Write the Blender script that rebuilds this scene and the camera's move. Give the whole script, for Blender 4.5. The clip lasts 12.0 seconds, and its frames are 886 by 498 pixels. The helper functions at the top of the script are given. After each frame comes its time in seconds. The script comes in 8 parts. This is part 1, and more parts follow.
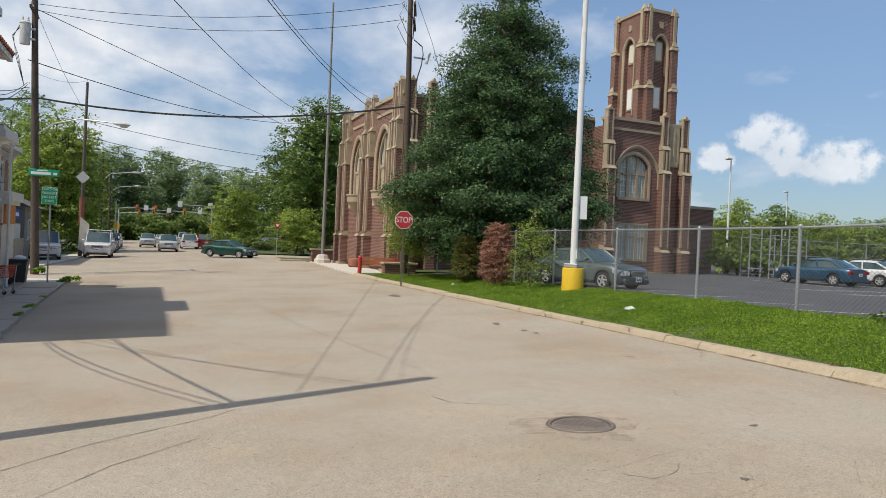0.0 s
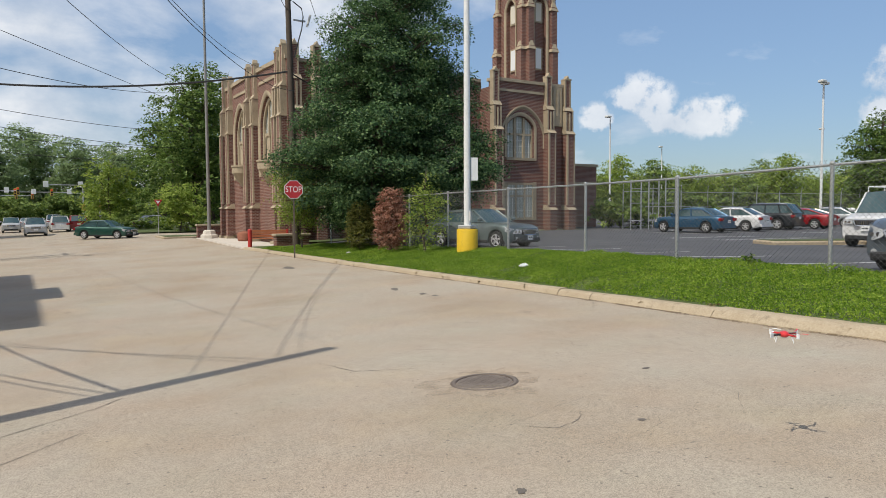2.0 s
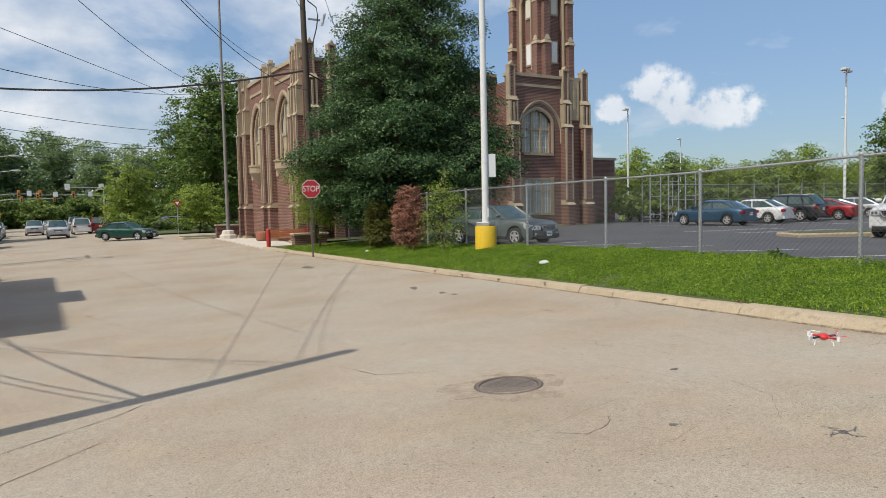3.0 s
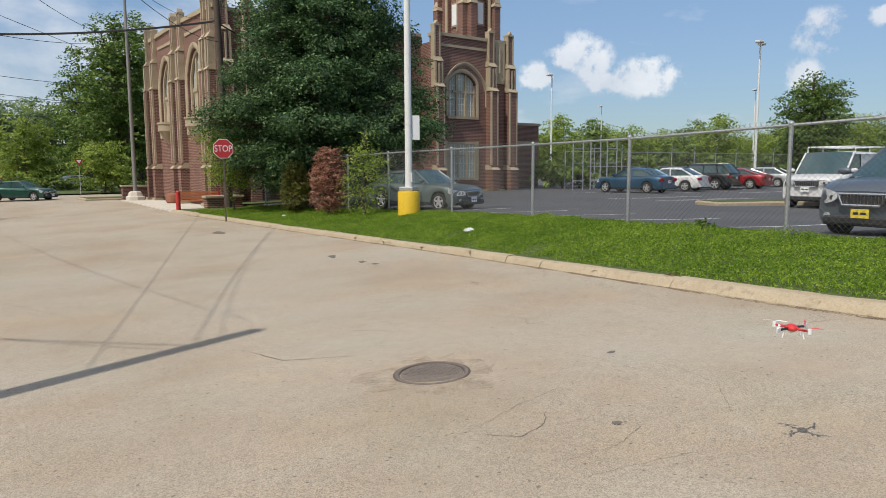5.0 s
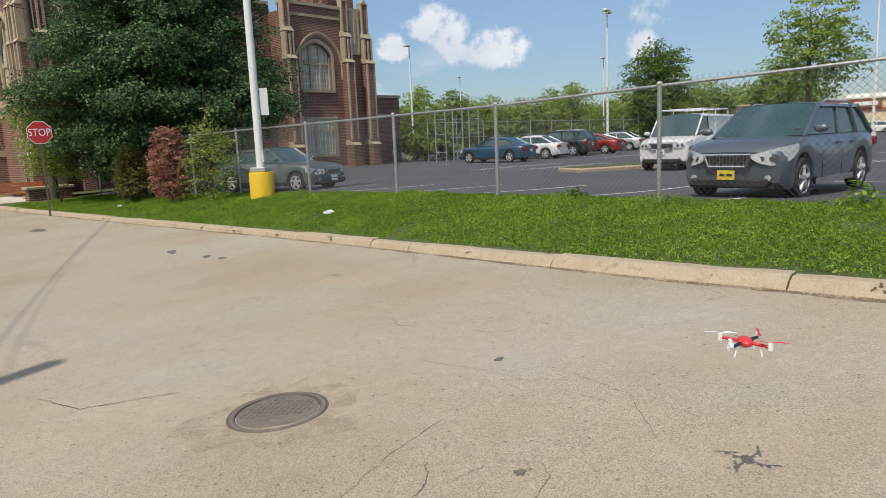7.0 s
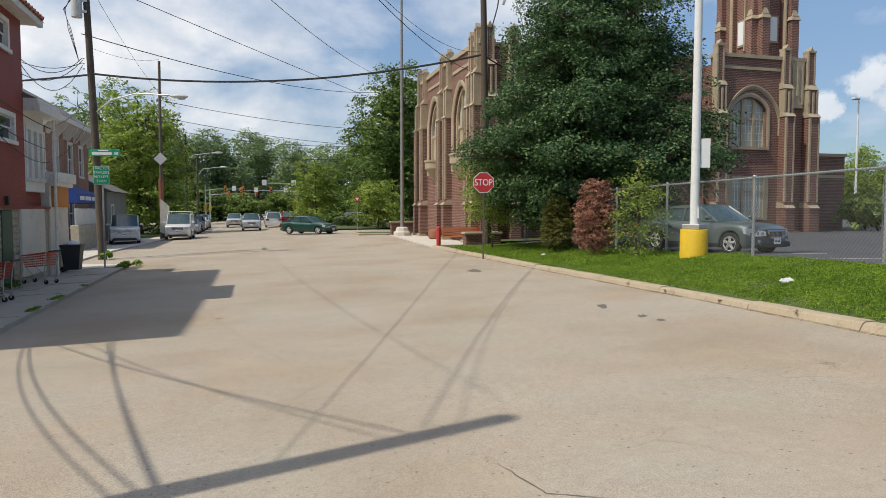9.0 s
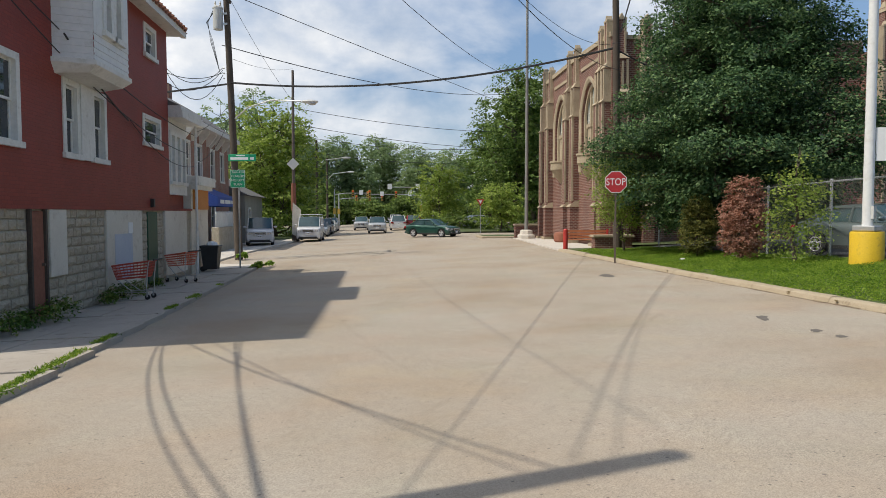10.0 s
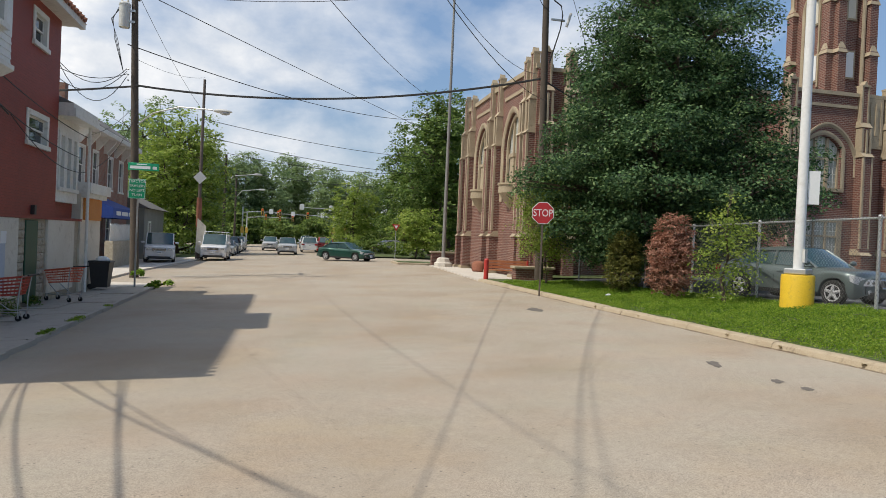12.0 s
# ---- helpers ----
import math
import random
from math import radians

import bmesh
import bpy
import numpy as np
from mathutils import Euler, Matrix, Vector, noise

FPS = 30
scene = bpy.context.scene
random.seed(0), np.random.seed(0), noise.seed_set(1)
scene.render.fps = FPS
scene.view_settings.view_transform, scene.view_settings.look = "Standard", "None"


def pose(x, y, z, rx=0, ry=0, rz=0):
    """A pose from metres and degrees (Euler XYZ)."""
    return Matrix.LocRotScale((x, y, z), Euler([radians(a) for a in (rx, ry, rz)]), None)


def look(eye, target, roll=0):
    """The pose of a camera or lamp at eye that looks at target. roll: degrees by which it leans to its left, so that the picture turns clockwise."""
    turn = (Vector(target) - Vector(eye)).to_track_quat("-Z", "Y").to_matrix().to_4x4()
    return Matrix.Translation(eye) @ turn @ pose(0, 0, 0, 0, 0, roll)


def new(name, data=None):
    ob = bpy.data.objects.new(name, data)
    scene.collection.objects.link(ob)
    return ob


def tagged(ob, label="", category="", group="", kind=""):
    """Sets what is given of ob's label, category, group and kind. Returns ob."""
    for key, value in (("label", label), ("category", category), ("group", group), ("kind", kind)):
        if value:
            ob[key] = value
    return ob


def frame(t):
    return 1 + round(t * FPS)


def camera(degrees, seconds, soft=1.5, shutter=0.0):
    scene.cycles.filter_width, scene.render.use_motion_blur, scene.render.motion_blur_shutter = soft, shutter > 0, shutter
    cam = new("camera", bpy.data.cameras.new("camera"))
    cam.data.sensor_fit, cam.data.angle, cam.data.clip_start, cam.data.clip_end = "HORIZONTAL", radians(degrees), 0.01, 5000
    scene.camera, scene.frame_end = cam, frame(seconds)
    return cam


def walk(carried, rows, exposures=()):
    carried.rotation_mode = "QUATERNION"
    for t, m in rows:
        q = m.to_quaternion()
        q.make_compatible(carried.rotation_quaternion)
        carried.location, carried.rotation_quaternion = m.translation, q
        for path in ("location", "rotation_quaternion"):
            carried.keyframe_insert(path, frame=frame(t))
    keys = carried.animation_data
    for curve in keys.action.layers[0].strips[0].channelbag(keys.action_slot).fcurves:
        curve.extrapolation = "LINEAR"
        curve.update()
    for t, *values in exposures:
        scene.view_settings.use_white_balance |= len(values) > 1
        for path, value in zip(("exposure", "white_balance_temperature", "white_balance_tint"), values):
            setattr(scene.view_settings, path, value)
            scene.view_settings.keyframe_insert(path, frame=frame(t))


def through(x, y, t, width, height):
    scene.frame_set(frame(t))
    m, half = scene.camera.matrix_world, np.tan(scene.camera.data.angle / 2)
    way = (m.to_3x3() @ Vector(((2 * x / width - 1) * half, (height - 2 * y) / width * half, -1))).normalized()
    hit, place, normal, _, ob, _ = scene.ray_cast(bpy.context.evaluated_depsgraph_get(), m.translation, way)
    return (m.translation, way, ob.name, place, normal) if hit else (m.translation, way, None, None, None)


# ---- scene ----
cam = camera(65.6, 12.0, soft=0.55)
PATH = [
    (0, (0.022, 0.082, 1.781), (0.807, 1.922, 1.759), 2.6),
    (0.5, (0.038, 0.093, 1.776), (0.915, 1.89, 1.793), 1.8),
    (1, (0.027, 0.086, 1.782), (0.997, 1.835, 1.778), 1.2),
    (1.5, (0.062, 0.165, 1.739), (1.106, 1.871, 1.7), 0.5),
    (2, (0.073, 0.217, 1.752), (1.129, 1.911, 1.638), -0.3),
    (2.5, (0.068, 0.288, 1.781), (1.093, 2.0, 1.649), -0.9),
    (2.7, (0.077, 0.313, 1.796), (1.092, 2.032, 1.671), -1.3),
    (4.3, (0.331, 0.727, 1.797), (1.333, 2.453, 1.667), -0.0),
    (4.5, (0.36, 0.835, 1.806), (1.417, 2.526, 1.654), 0.2),
    (5, (0.593, 1.029, 1.805), (1.784, 2.619, 1.573), -0.3),
    (5.4, (0.851, 1.223, 1.748), (2.265, 2.606, 1.453), -0.5),
    (5.5, (0.961, 1.296, 1.757), (2.444, 2.59, 1.399), -1.1),
    (6, (1.207, 1.569, 1.77), (2.914, 2.497, 1.293), -0.4),
    (6.5, (1.305, 1.71, 1.805), (3.025, 2.624, 1.35), -1.1),
    (7, (1.525, 1.936, 1.8), (2.987, 3.264, 1.486), -2.5),
    (7.5, (1.593, 2.203, 1.789), (2.788, 3.795, 1.592), -2.0),
    (7.7, (1.63, 2.397, 1.785), (2.735, 4.056, 1.626), -1.6),
    (9.3, (1.605, 3.867, 1.609), (2.050, 5.813, 1.490), 0.3),
    (9.5, (1.611, 4.055, 1.609), (1.996, 6.014, 1.492), 0.4),
    (10, (1.620, 4.445, 1.541), (1.815, 6.433, 1.437), -0.1),
    (10.5, (1.664, 4.803, 1.524), (1.828, 6.794, 1.430), 0.8),
    (11, (1.594, 5.141, 1.524), (1.796, 7.130, 1.465), 1.1),
    (11.5, (1.491, 5.467, 1.535), (1.771, 7.447, 1.505), 1.1),
    (12, (1.421, 5.794, 1.526), (1.873, 7.742, 1.502), 2.5),
]
walk(cam, [(t, look(eye, target, roll)) for t, eye, target, roll in PATH])

# ---- light ----
SUN_AZ, SUN_EL = radians(255.0), radians(57.0)      # azimuth clockwise from +y
sun_dir = Vector((math.sin(SUN_AZ) * math.cos(SUN_EL), math.cos(SUN_AZ) * math.cos(SUN_EL), math.sin(SUN_EL)))
sun = new("sun", bpy.data.lights.new("sun", "SUN"))
sun.data.energy, sun.data.angle, sun.data.color = 3.5, radians(0.6), (1.0, 0.93, 0.81)
sun.matrix_world = look(sun_dir * 100, (0, 0, 0))
scene.view_settings.exposure = 0.0

world = bpy.data.worlds.new("world")
scene.world = world
world.use_nodes = True
wn, wl = world.node_tree.nodes, world.node_tree.links
wn.clear()


def wnode(kind, **values):
    n = wn.new(kind)
    for key, value in values.items():
        if key in n.inputs:
            n.inputs[key].default_value = value
    return n


def wmath(op, a, b=None, clamp=False):
    n = wn.new("ShaderNodeMath")
    n.operation, n.use_clamp = op, clamp
    for i, q in enumerate((a, b)):
        if q is None:
            continue
        if isinstance(q, (int, float)):
            n.inputs[i].default_value = q
        else:
            wl.new(q, n.inputs[i])
    return n.outputs[0]


sky = wn.new("ShaderNodeTexSky")
sky.sky_type, sky.sun_disc, sky.sun_elevation, sky.sun_rotation = "NISHITA", False, SUN_EL, SUN_AZ
sky.air_density, sky.dust_density, sky.ozone_density, sky.altitude = 1.0, 0.3, 1.4, 400
geo_dir = wn.new("ShaderNodeTexCoord").outputs["Generated"]
sep = wn.new("ShaderNodeSeparateXYZ")
wl.new(geo_dir, sep.inputs[0])
dx, dy, dz = sep.outputs
# broken cloud sheet, thinner towards the east, denser to the north
lift = wmath("ADD", wmath("MAXIMUM", dz, 0.0), 0.36)
flat = wn.new("ShaderNodeCombineXYZ")
wl.new(wmath("DIVIDE", dx, lift), flat.inputs[0])
wl.new(wmath("DIVIDE", dy, lift), flat.inputs[1])
n1 = wnode("ShaderNodeTexNoise", Scale=2.3, Detail=9.0, Roughness=0.55, Distortion=0.15)
wl.new(flat.outputs[0], n1.inputs["Vector"])
east = wmath("SUBTRACT", wmath("MULTIPLY", dx, 0.27), wmath("MULTIPLY", dy, 0.06))
sheet = wmath("MULTIPLY", wmath("SUBTRACT", wmath("SUBTRACT", n1.outputs[0], east), 0.40), 3.6, True)
# separate heaps of cumulus low in the east
n2 = wnode("ShaderNodeTexNoise", Scale=24.0, Detail=9.0, Roughness=0.62)
wl.new(geo_dir, n2.inputs["Vector"])
mask = sheet
for az, el, wide, tall in ((47.9, 8.2, 2.2, 1.9), (52.9, 7.0, 2.3, 1.3), (44.6, 7.2, 1.3, 1.1), (50.0, 6.6, 1.6, 0.8), (65.0, 9.5, 1.6, 1.3), (64.0, 6.6, 1.1, 1.0), (69.5, 10.3, 1.5, 0.7)):
    a, e = radians(az), radians(el)
    c = (math.sin(a) * math.cos(e), math.cos(a) * math.cos(e), math.sin(e))
    across = wmath("ADD", wmath("MULTIPLY", dx, math.cos(a)), wmath("MULTIPLY", dy, -math.sin(a)))
    ahead = wmath("ADD", wmath("MULTIPLY", dx, math.sin(a)), wmath("MULTIPLY", dy, math.cos(a)))
    up = wmath("SUBTRACT", dz, math.sin(e))
    qa = wmath("POWER", wmath("DIVIDE", across, radians(wide)), 2.0)
    qu = wmath("POWER", wmath("DIVIDE", up, radians(tall)), 2.0)
    fall = wmath("SUBTRACT", 1.25, wmath("ADD", qa, qu))
    heap = wmath("MULTIPLY", wmath("ADD", fall, wmath("MULTIPLY", wmath("SUBTRACT", n2.outputs[0], 0.47), 9.0)), 0.9, True)
    heap = wmath("MULTIPLY", heap, wmath("MULTIPLY", wmath("ADD", fall, 0.9), 0.75, True))
    heap = wmath("MULTIPLY", heap, wmath("GREATER_THAN", ahead, 0.0))
    mask = wmath("MAXIMUM", mask, wmath("MULTIPLY", heap, 0.8))
n3 = wnode("ShaderNodeTexNoise", Scale=6.0, Detail=6.0, Roughness=0.6)
wl.new(geo_dir, n3.inputs["Vector"])
tone = wn.new("ShaderNodeMixRGB")
tone.inputs[1].default_value, tone.inputs[2].default_value = (3.9, 4.3, 4.9, 1), (6.9, 6.85, 6.8, 1)
wl.new(wmath("MULTIPLY", wmath("SUBTRACT", n3.outputs[0], 0.33), 3.0, True), tone.inputs[0])
mix = wn.new("ShaderNodeMixRGB")
wl.new(mask, mix.inputs[0])
low = wn.new("ShaderNodeMixRGB")
low.inputs[1].default_value, low.inputs[2].default_value = (0.34, 0.385, 0.46, 1), (0.91, 0.91, 0.9, 1)
wl.new(wmath("MULTIPLY", dz, 3.2, True), low.inputs[0])
clear = wn.new("ShaderNodeMixRGB")
clear.blend_type = "MULTIPLY"
clear.inputs[0].default_value = 1.0
wl.new(sky.outputs[0], clear.inputs[1])
wl.new(low.outputs[0], clear.inputs[2])
wl.new(clear.outputs[0], mix.inputs[1])
wl.new(tone.outputs[0], mix.inputs[2])
back = wnode("ShaderNodeBackground", Strength=0.155)
wl.new(mix.outputs[0], back.inputs["Color"])
wout = wn.new("ShaderNodeOutputWorld")
wl.new(back.outputs[0], wout.inputs["Surface"])

# ---- materials ----
def material(name, base, rough=0.7, metal=0.0):
    m = bpy.data.materials.new(name)
    m.use_nodes = True
    b = m.node_tree.nodes["Principled BSDF"]
    b.inputs["Base Color"].default_value = (*base, 1)
    b.inputs["Roughness"].default_value, b.inputs["Metallic"].default_value = rough, metal
    return m, m.node_tree.nodes, m.node_tree.links, b


def noise_node(nodes, links, vec, scale, detail=4.0, rough=0.6):
    n = nodes.new("ShaderNodeTexNoise")
    n.inputs["Scale"].default_value, n.inputs["Detail"].default_value, n.inputs["Roughness"].default_value = scale, detail, rough
    links.new(vec, n.inputs["Vector"])
    return n.outputs[0]


def ramp(nodes, links, fac, *stops):
    r = nodes.new("ShaderNodeValToRGB")
    els = r.color_ramp.elements
    while len(els) < len(stops):
        els.new(0.5)
    for e, (p, c) in zip(els, stops):
        e.position, e.color = p, (*c, 1)
    links.new(fac, r.inputs[0])
    return r.outputs[0]


def blend(nodes, links, fac, a, b, mode="MIX"):
    n = nodes.new("ShaderNodeMixRGB")
    n.blend_type = mode
    for i, q in enumerate((fac, a, b)):
        if isinstance(q, (int, float)):
            n.inputs[i].default_value = q
        elif isinstance(q, tuple):
            n.inputs[i].default_value = (*q, 1)
        else:
            links.new(q, n.inputs[i])
    return n.outputs[0]


def bump(nodes, links, b, height, strength, dist):
    n = nodes.new("ShaderNodeBump")
    n.inputs["Strength"].default_value, n.inputs["Distance"].default_value = strength, dist
    links.new(height, n.inputs["Height"])
    links.new(n.outputs[0], b.inputs["Normal"])


def grainy(name, c1, c2, fine=60.0, broad=0.6, rough=0.85, metal=0.0, relief=0.3, dist=0.004, mixing=0.5, dirt=None, local=False):
    """A surface of two tones: fine grain, broad blotches and a little relief."""
    m, nodes, links, b = material(name, c1, rough, metal)
    pos = nodes.new("ShaderNodeTexCoord").outputs["Object"] if local else nodes.new("ShaderNodeNewGeometry").outputs["Position"]
    f1, f2 = noise_node(nodes, links, pos, fine, 3.0), noise_node(nodes, links, pos, broad, 6.0)
    fac = blend(nodes, links, mixing, f1, f2)
    col = ramp(nodes, links, fac, (0.32, c1), (0.68, c2))
    if dirt:
        f3 = noise_node(nodes, links, pos, broad * 3.1, 8.0, 0.7)
        col = blend(nodes, links, ramp(nodes, links, f3, (0.55, (0, 0, 0)), (0.75, (0.8, 0.8, 0.8))), col, dirt)
    links.new(col, b.inputs["Base Color"])
    if relief:
        bump(nodes, links, b, f1, relief, dist)
    return m


def brickwork(name, c1, c2, mortar, wide=0.21, tall=0.072, joint=0.012, rough=0.85, stain=(0.1, 0.06, 0.05)):
    m, nodes, links, b = material(name, c1, rough)
    geo = nodes.new("ShaderNodeNewGeometry").outputs["Position"]
    s = nodes.new("ShaderNodeSeparateXYZ")
    links.new(geo, s.inputs[0])
    add = nodes.new("ShaderNodeMath")
    links.new(s.outputs[0], add.inputs[0])
    links.new(s.outputs[1], add.inputs[1])
    c = nodes.new("ShaderNodeCombineXYZ")
    links.new(add.outputs[0], c.inputs[0])
    links.new(s.outputs[2], c.inputs[1])
    t = nodes.new("ShaderNodeTexBrick")
    t.inputs["Scale"].default_value = 1.0
    t.inputs["Brick Width"].default_value, t.inputs["Row Height"].default_value = wide, tall
    t.inputs["Mortar Size"].default_value, t.inputs["Mortar Smooth"].default_value = joint, 0.2
    t.inputs["Color1"].default_value, t.inputs["Color2"].default_value, t.inputs["Mortar"].default_value = (*c1, 1), (*c2, 1), (*mortar, 1)
    links.new(c.outputs[0], t.inputs["Vector"])
    f = noise_node(nodes, links, geo, 0.7, 7.0, 0.65)
    g = noise_node(nodes, links, geo, 9.0, 4.0, 0.6)
    col = blend(nodes, links, ramp(nodes, links, f, (0.45, (0, 0, 0)), (0.8, (0.55, 0.55, 0.55))), t.outputs[0], stain)
    col = blend(nodes, links, ramp(nodes, links, g, (0.3, (0, 0, 0)), (0.8, (0.35, 0.35, 0.35))), col, c2)
    links.new(col, b.inputs["Base Color"])
    inv = nodes.new("ShaderNodeMath")
    inv.operation = "SUBTRACT"
    inv.inputs[0].default_value = 1.0
    links.new(t.outputs["Fac"], inv.inputs[1])
    bump(nodes, links, b, inv.outputs[0], 0.5, 0.006)
    return m


def leafy(name, dark, light, yellow=None, through=0.38):
    """Leaves: every leaf takes its own tone, and lets some light through."""
    m, nodes, links, b = material(name, dark, 0.55)
    geo = nodes.new("ShaderNodeNewGeometry")
    f = noise_node(nodes, links, geo.outputs["Position"], 1.1, 5.0)
    fac = blend(nodes, links, 0.5, geo.outputs["Random Per Island"], f)
    stops = [(0.28, dark), (0.56, light)] + ([(0.76, yellow)] if yellow else [])
    col = ramp(nodes, links, fac, *stops)
    links.new(col, b.inputs["Base Color"])
    b.inputs["Specular IOR Level"].default_value = 0.25
    tr = nodes.new("ShaderNodeBsdfTranslucent")
    links.new(col, tr.inputs[0])
    mx = nodes.new("ShaderNodeMixShader")
    mx.inputs[0].default_value = through
    out = nodes["Material Output"]
    links.new(b.outputs[0], mx.inputs[1])
    links.new(tr.outputs[0], mx.inputs[2])
    links.new(mx.outputs[0], out.inputs["Surface"])
    return m


def car_paint(name, base, metal=0.35, rough=0.28):
    m, nodes, links, b = material(name, base, rough, metal)
    b.inputs["Coat Weight"].default_value, b.inputs["Coat Roughness"].default_value = 0.6, 0.06
    pos = nodes.new("ShaderNodeTexCoord").outputs["Object"]
    f = noise_node(nodes, links, pos, 3.0, 6.0, 0.65)
    col = ramp(nodes, links, f, (0.35, base), (0.75, tuple(0.86 * q + 0.014 for q in base)))
    links.new(col, b.inputs["Base Color"])
    rr = ramp(nodes, links, f, (0.3, (rough,) * 3), (0.8, (min(1, rough + 0.16),) * 3))
    links.new(rr, b.inputs["Roughness"])
    return m


def road_material():
    m, nodes, links, b = material("worn_road", (0.33, 0.3, 0.26), 0.9)
    pos = nodes.new("ShaderNodeNewGeometry").outputs["Position"]
    fine, mid = noise_node(nodes, links, pos, 95.0, 2.0), noise_node(nodes, links, pos, 9.0, 6.0)
    big = noise_node(nodes, links, pos, 0.32, 6.0, 0.6)
    col = ramp(nodes, links, big, (0.32, (0.345, 0.27, 0.19)), (0.5, (0.4, 0.338, 0.262)), (0.68, (0.425, 0.375, 0.305)))
    col = blend(nodes, links, ramp(nodes, links, mid, (0.35, (0.35,) * 3), (0.7, (0, 0, 0))), col, (0.29, 0.25, 0.2))
    vo = nodes.new("ShaderNodeTexVoronoi")
    vo.inputs["Scale"].default_value = 135.0
    links.new(pos, vo.inputs["Vector"])
    stone = ramp(nodes, links, vo.outputs["Color"], (0.12, (0.44,) * 3), (0.5, (0.98,) * 3), (0.85, (1.33,) * 3))
    worn = ramp(nodes, links, noise_node(nodes, links, pos, 0.22, 5.0, 0.62), (0.36, (0.28,) * 3), (0.62, (0.85,) * 3))
    col = blend(nodes, links, worn, col, blend(nodes, links, 1.0, col, stone, "MULTIPLY"))
    sandy = ramp(nodes, links, noise_node(nodes, links, pos, 0.45, 6.0, 0.65), (0.52, (0, 0, 0)), (0.7, (0.45,) * 3))
    col = blend(nodes, links, sandy, col, (0.44, 0.35, 0.235))
    # fine cracks that follow warped cell edges
    wx = nodes.new("ShaderNodeVectorMath")
    wx.operation = "ADD"
    wn_ = nodes.new("ShaderNodeTexNoise")
    wn_.inputs["Scale"].default_value, wn_.inputs["Detail"].default_value = 0.9, 5.0
    links.new(pos, wn_.inputs["Vector"])
    links.new(pos, wx.inputs[0])
    links.new(wn_.outputs["Color"], wx.inputs[1])
    cr = nodes.new("ShaderNodeTexVoronoi")
    cr.feature = "DISTANCE_TO_EDGE"
    cr.inputs["Scale"].default_value = 0.33
    links.new(wx.outputs[0], cr.inputs["Vector"])
    line = ramp(nodes, links, cr.outputs["Distance"], (0.0, (1, 1, 1)), (0.0035, (0, 0, 0)))
    gate = ramp(nodes, links, noise_node(nodes, links, pos, 0.6, 3.0), (0.55, (0, 0, 0)), (0.66, (0.6,) * 3))
    col = blend(nodes, links, blend(nodes, links, 1.0, line, gate, "MULTIPLY"), col, (0.13, 0.11, 0.09))
    # scattered pits and bits of dark stone
    pit = nodes.new("ShaderNodeTexVoronoi")
    pit.inputs["Scale"].default_value = 16.0
    links.new(pos, pit.inputs["Vector"])
    hole = ramp(nodes, links, pit.outputs["Distance"], (0.13, (1, 1, 1)), (0.2, (0, 0, 0)))
    some = ramp(nodes, links, pit.outputs["Color"], (0.72, (0, 0, 0)), (0.76, (0.75,) * 3))
    col = blend(nodes, links, blend(nodes, links, 1.0, hole, some, "MULTIPLY"), col, (0.1, 0.085, 0.07))
    fleck = nodes.new("ShaderNodeTexVoronoi")
    fleck.inputs["Scale"].default_value = 7.5
    links.new(pos, fleck.inputs["Vector"])
    dot = ramp(nodes, links, fleck.outputs["Distance"], (0.07, (1, 1, 1)), (0.13, (0, 0, 0)))
    few = ramp(nodes, links, fleck.outputs["Color"], (0.74, (0, 0, 0)), (0.77, (0.7,) * 3))
    col = blend(nodes, links, blend(nodes, links, 1.0, dot, few, "MULTIPLY"), col, (0.12, 0.1, 0.085))
    tint = noise_node(nodes, links, pos, 0.75, 3.0, 0.5)
    col = blend(nodes, links, ramp(nodes, links, tint, (0.5, (0, 0, 0)), (0.72, (0.5,) * 3)), col, blend(nodes, links, 1.0, col, (1.06, 0.97, 0.93), "MULTIPLY"))
    col = blend(nodes, links, ramp(nodes, links, tint, (0.28, (0.5,) * 3), (0.45, (0, 0, 0))), col, blend(nodes, links, 1.0, col, (0.93, 0.99, 0.97), "MULTIPLY"))
    spots = ramp(nodes, links, noise_node(nodes, links, pos, 2.4, 5.0, 0.7), (0.70, (0, 0, 0)), (0.76, (0.5,) * 3))
    col = blend(nodes, links, spots, col, (0.16, 0.14, 0.12))
    links.new(col, b.inputs["Base Color"])
    bump(nodes, links, b, blend(nodes, links, 0.5, fine, vo.outputs["Distance"]), 0.35, 0.006)
    return m


M_ROAD = road_material()
M_WALK = grainy("pavement_concrete", (0.35, 0.305, 0.25), (0.48, 0.435, 0.37), 70, 0.9, dirt=(0.2, 0.18, 0.15))
M_APRON = grainy("pale_concrete", (0.5, 0.46, 0.4), (0.62, 0.57, 0.5), 60, 0.8, dirt=(0.36, 0.32, 0.27))
M_KERB = grainy("kerb_concrete", (0.33, 0.26, 0.17), (0.47, 0.395, 0.285), 38, 1.9, dirt=(0.17, 0.13, 0.085), relief=0.8, mixing=0.4)
M_LOT = grainy("lot_asphalt", (0.06, 0.06, 0.065), (0.1, 0.1, 0.105), 80, 0.25, dirt=(0.13, 0.125, 0.12))
M_LINE = grainy("worn_white_line", (0.5, 0.5, 0.49), (0.7, 0.7, 0.68), 30, 3.0)
M_SOIL = grainy("grassy_soil", (0.045, 0.07, 0.02), (0.1, 0.13, 0.035), 25, 1.2, dirt=(0.13, 0.1, 0.06))
M_GRASS = leafy("grass_blades", (0.085, 0.17, 0.016), (0.22, 0.36, 0.032), (0.4, 0.5, 0.075))
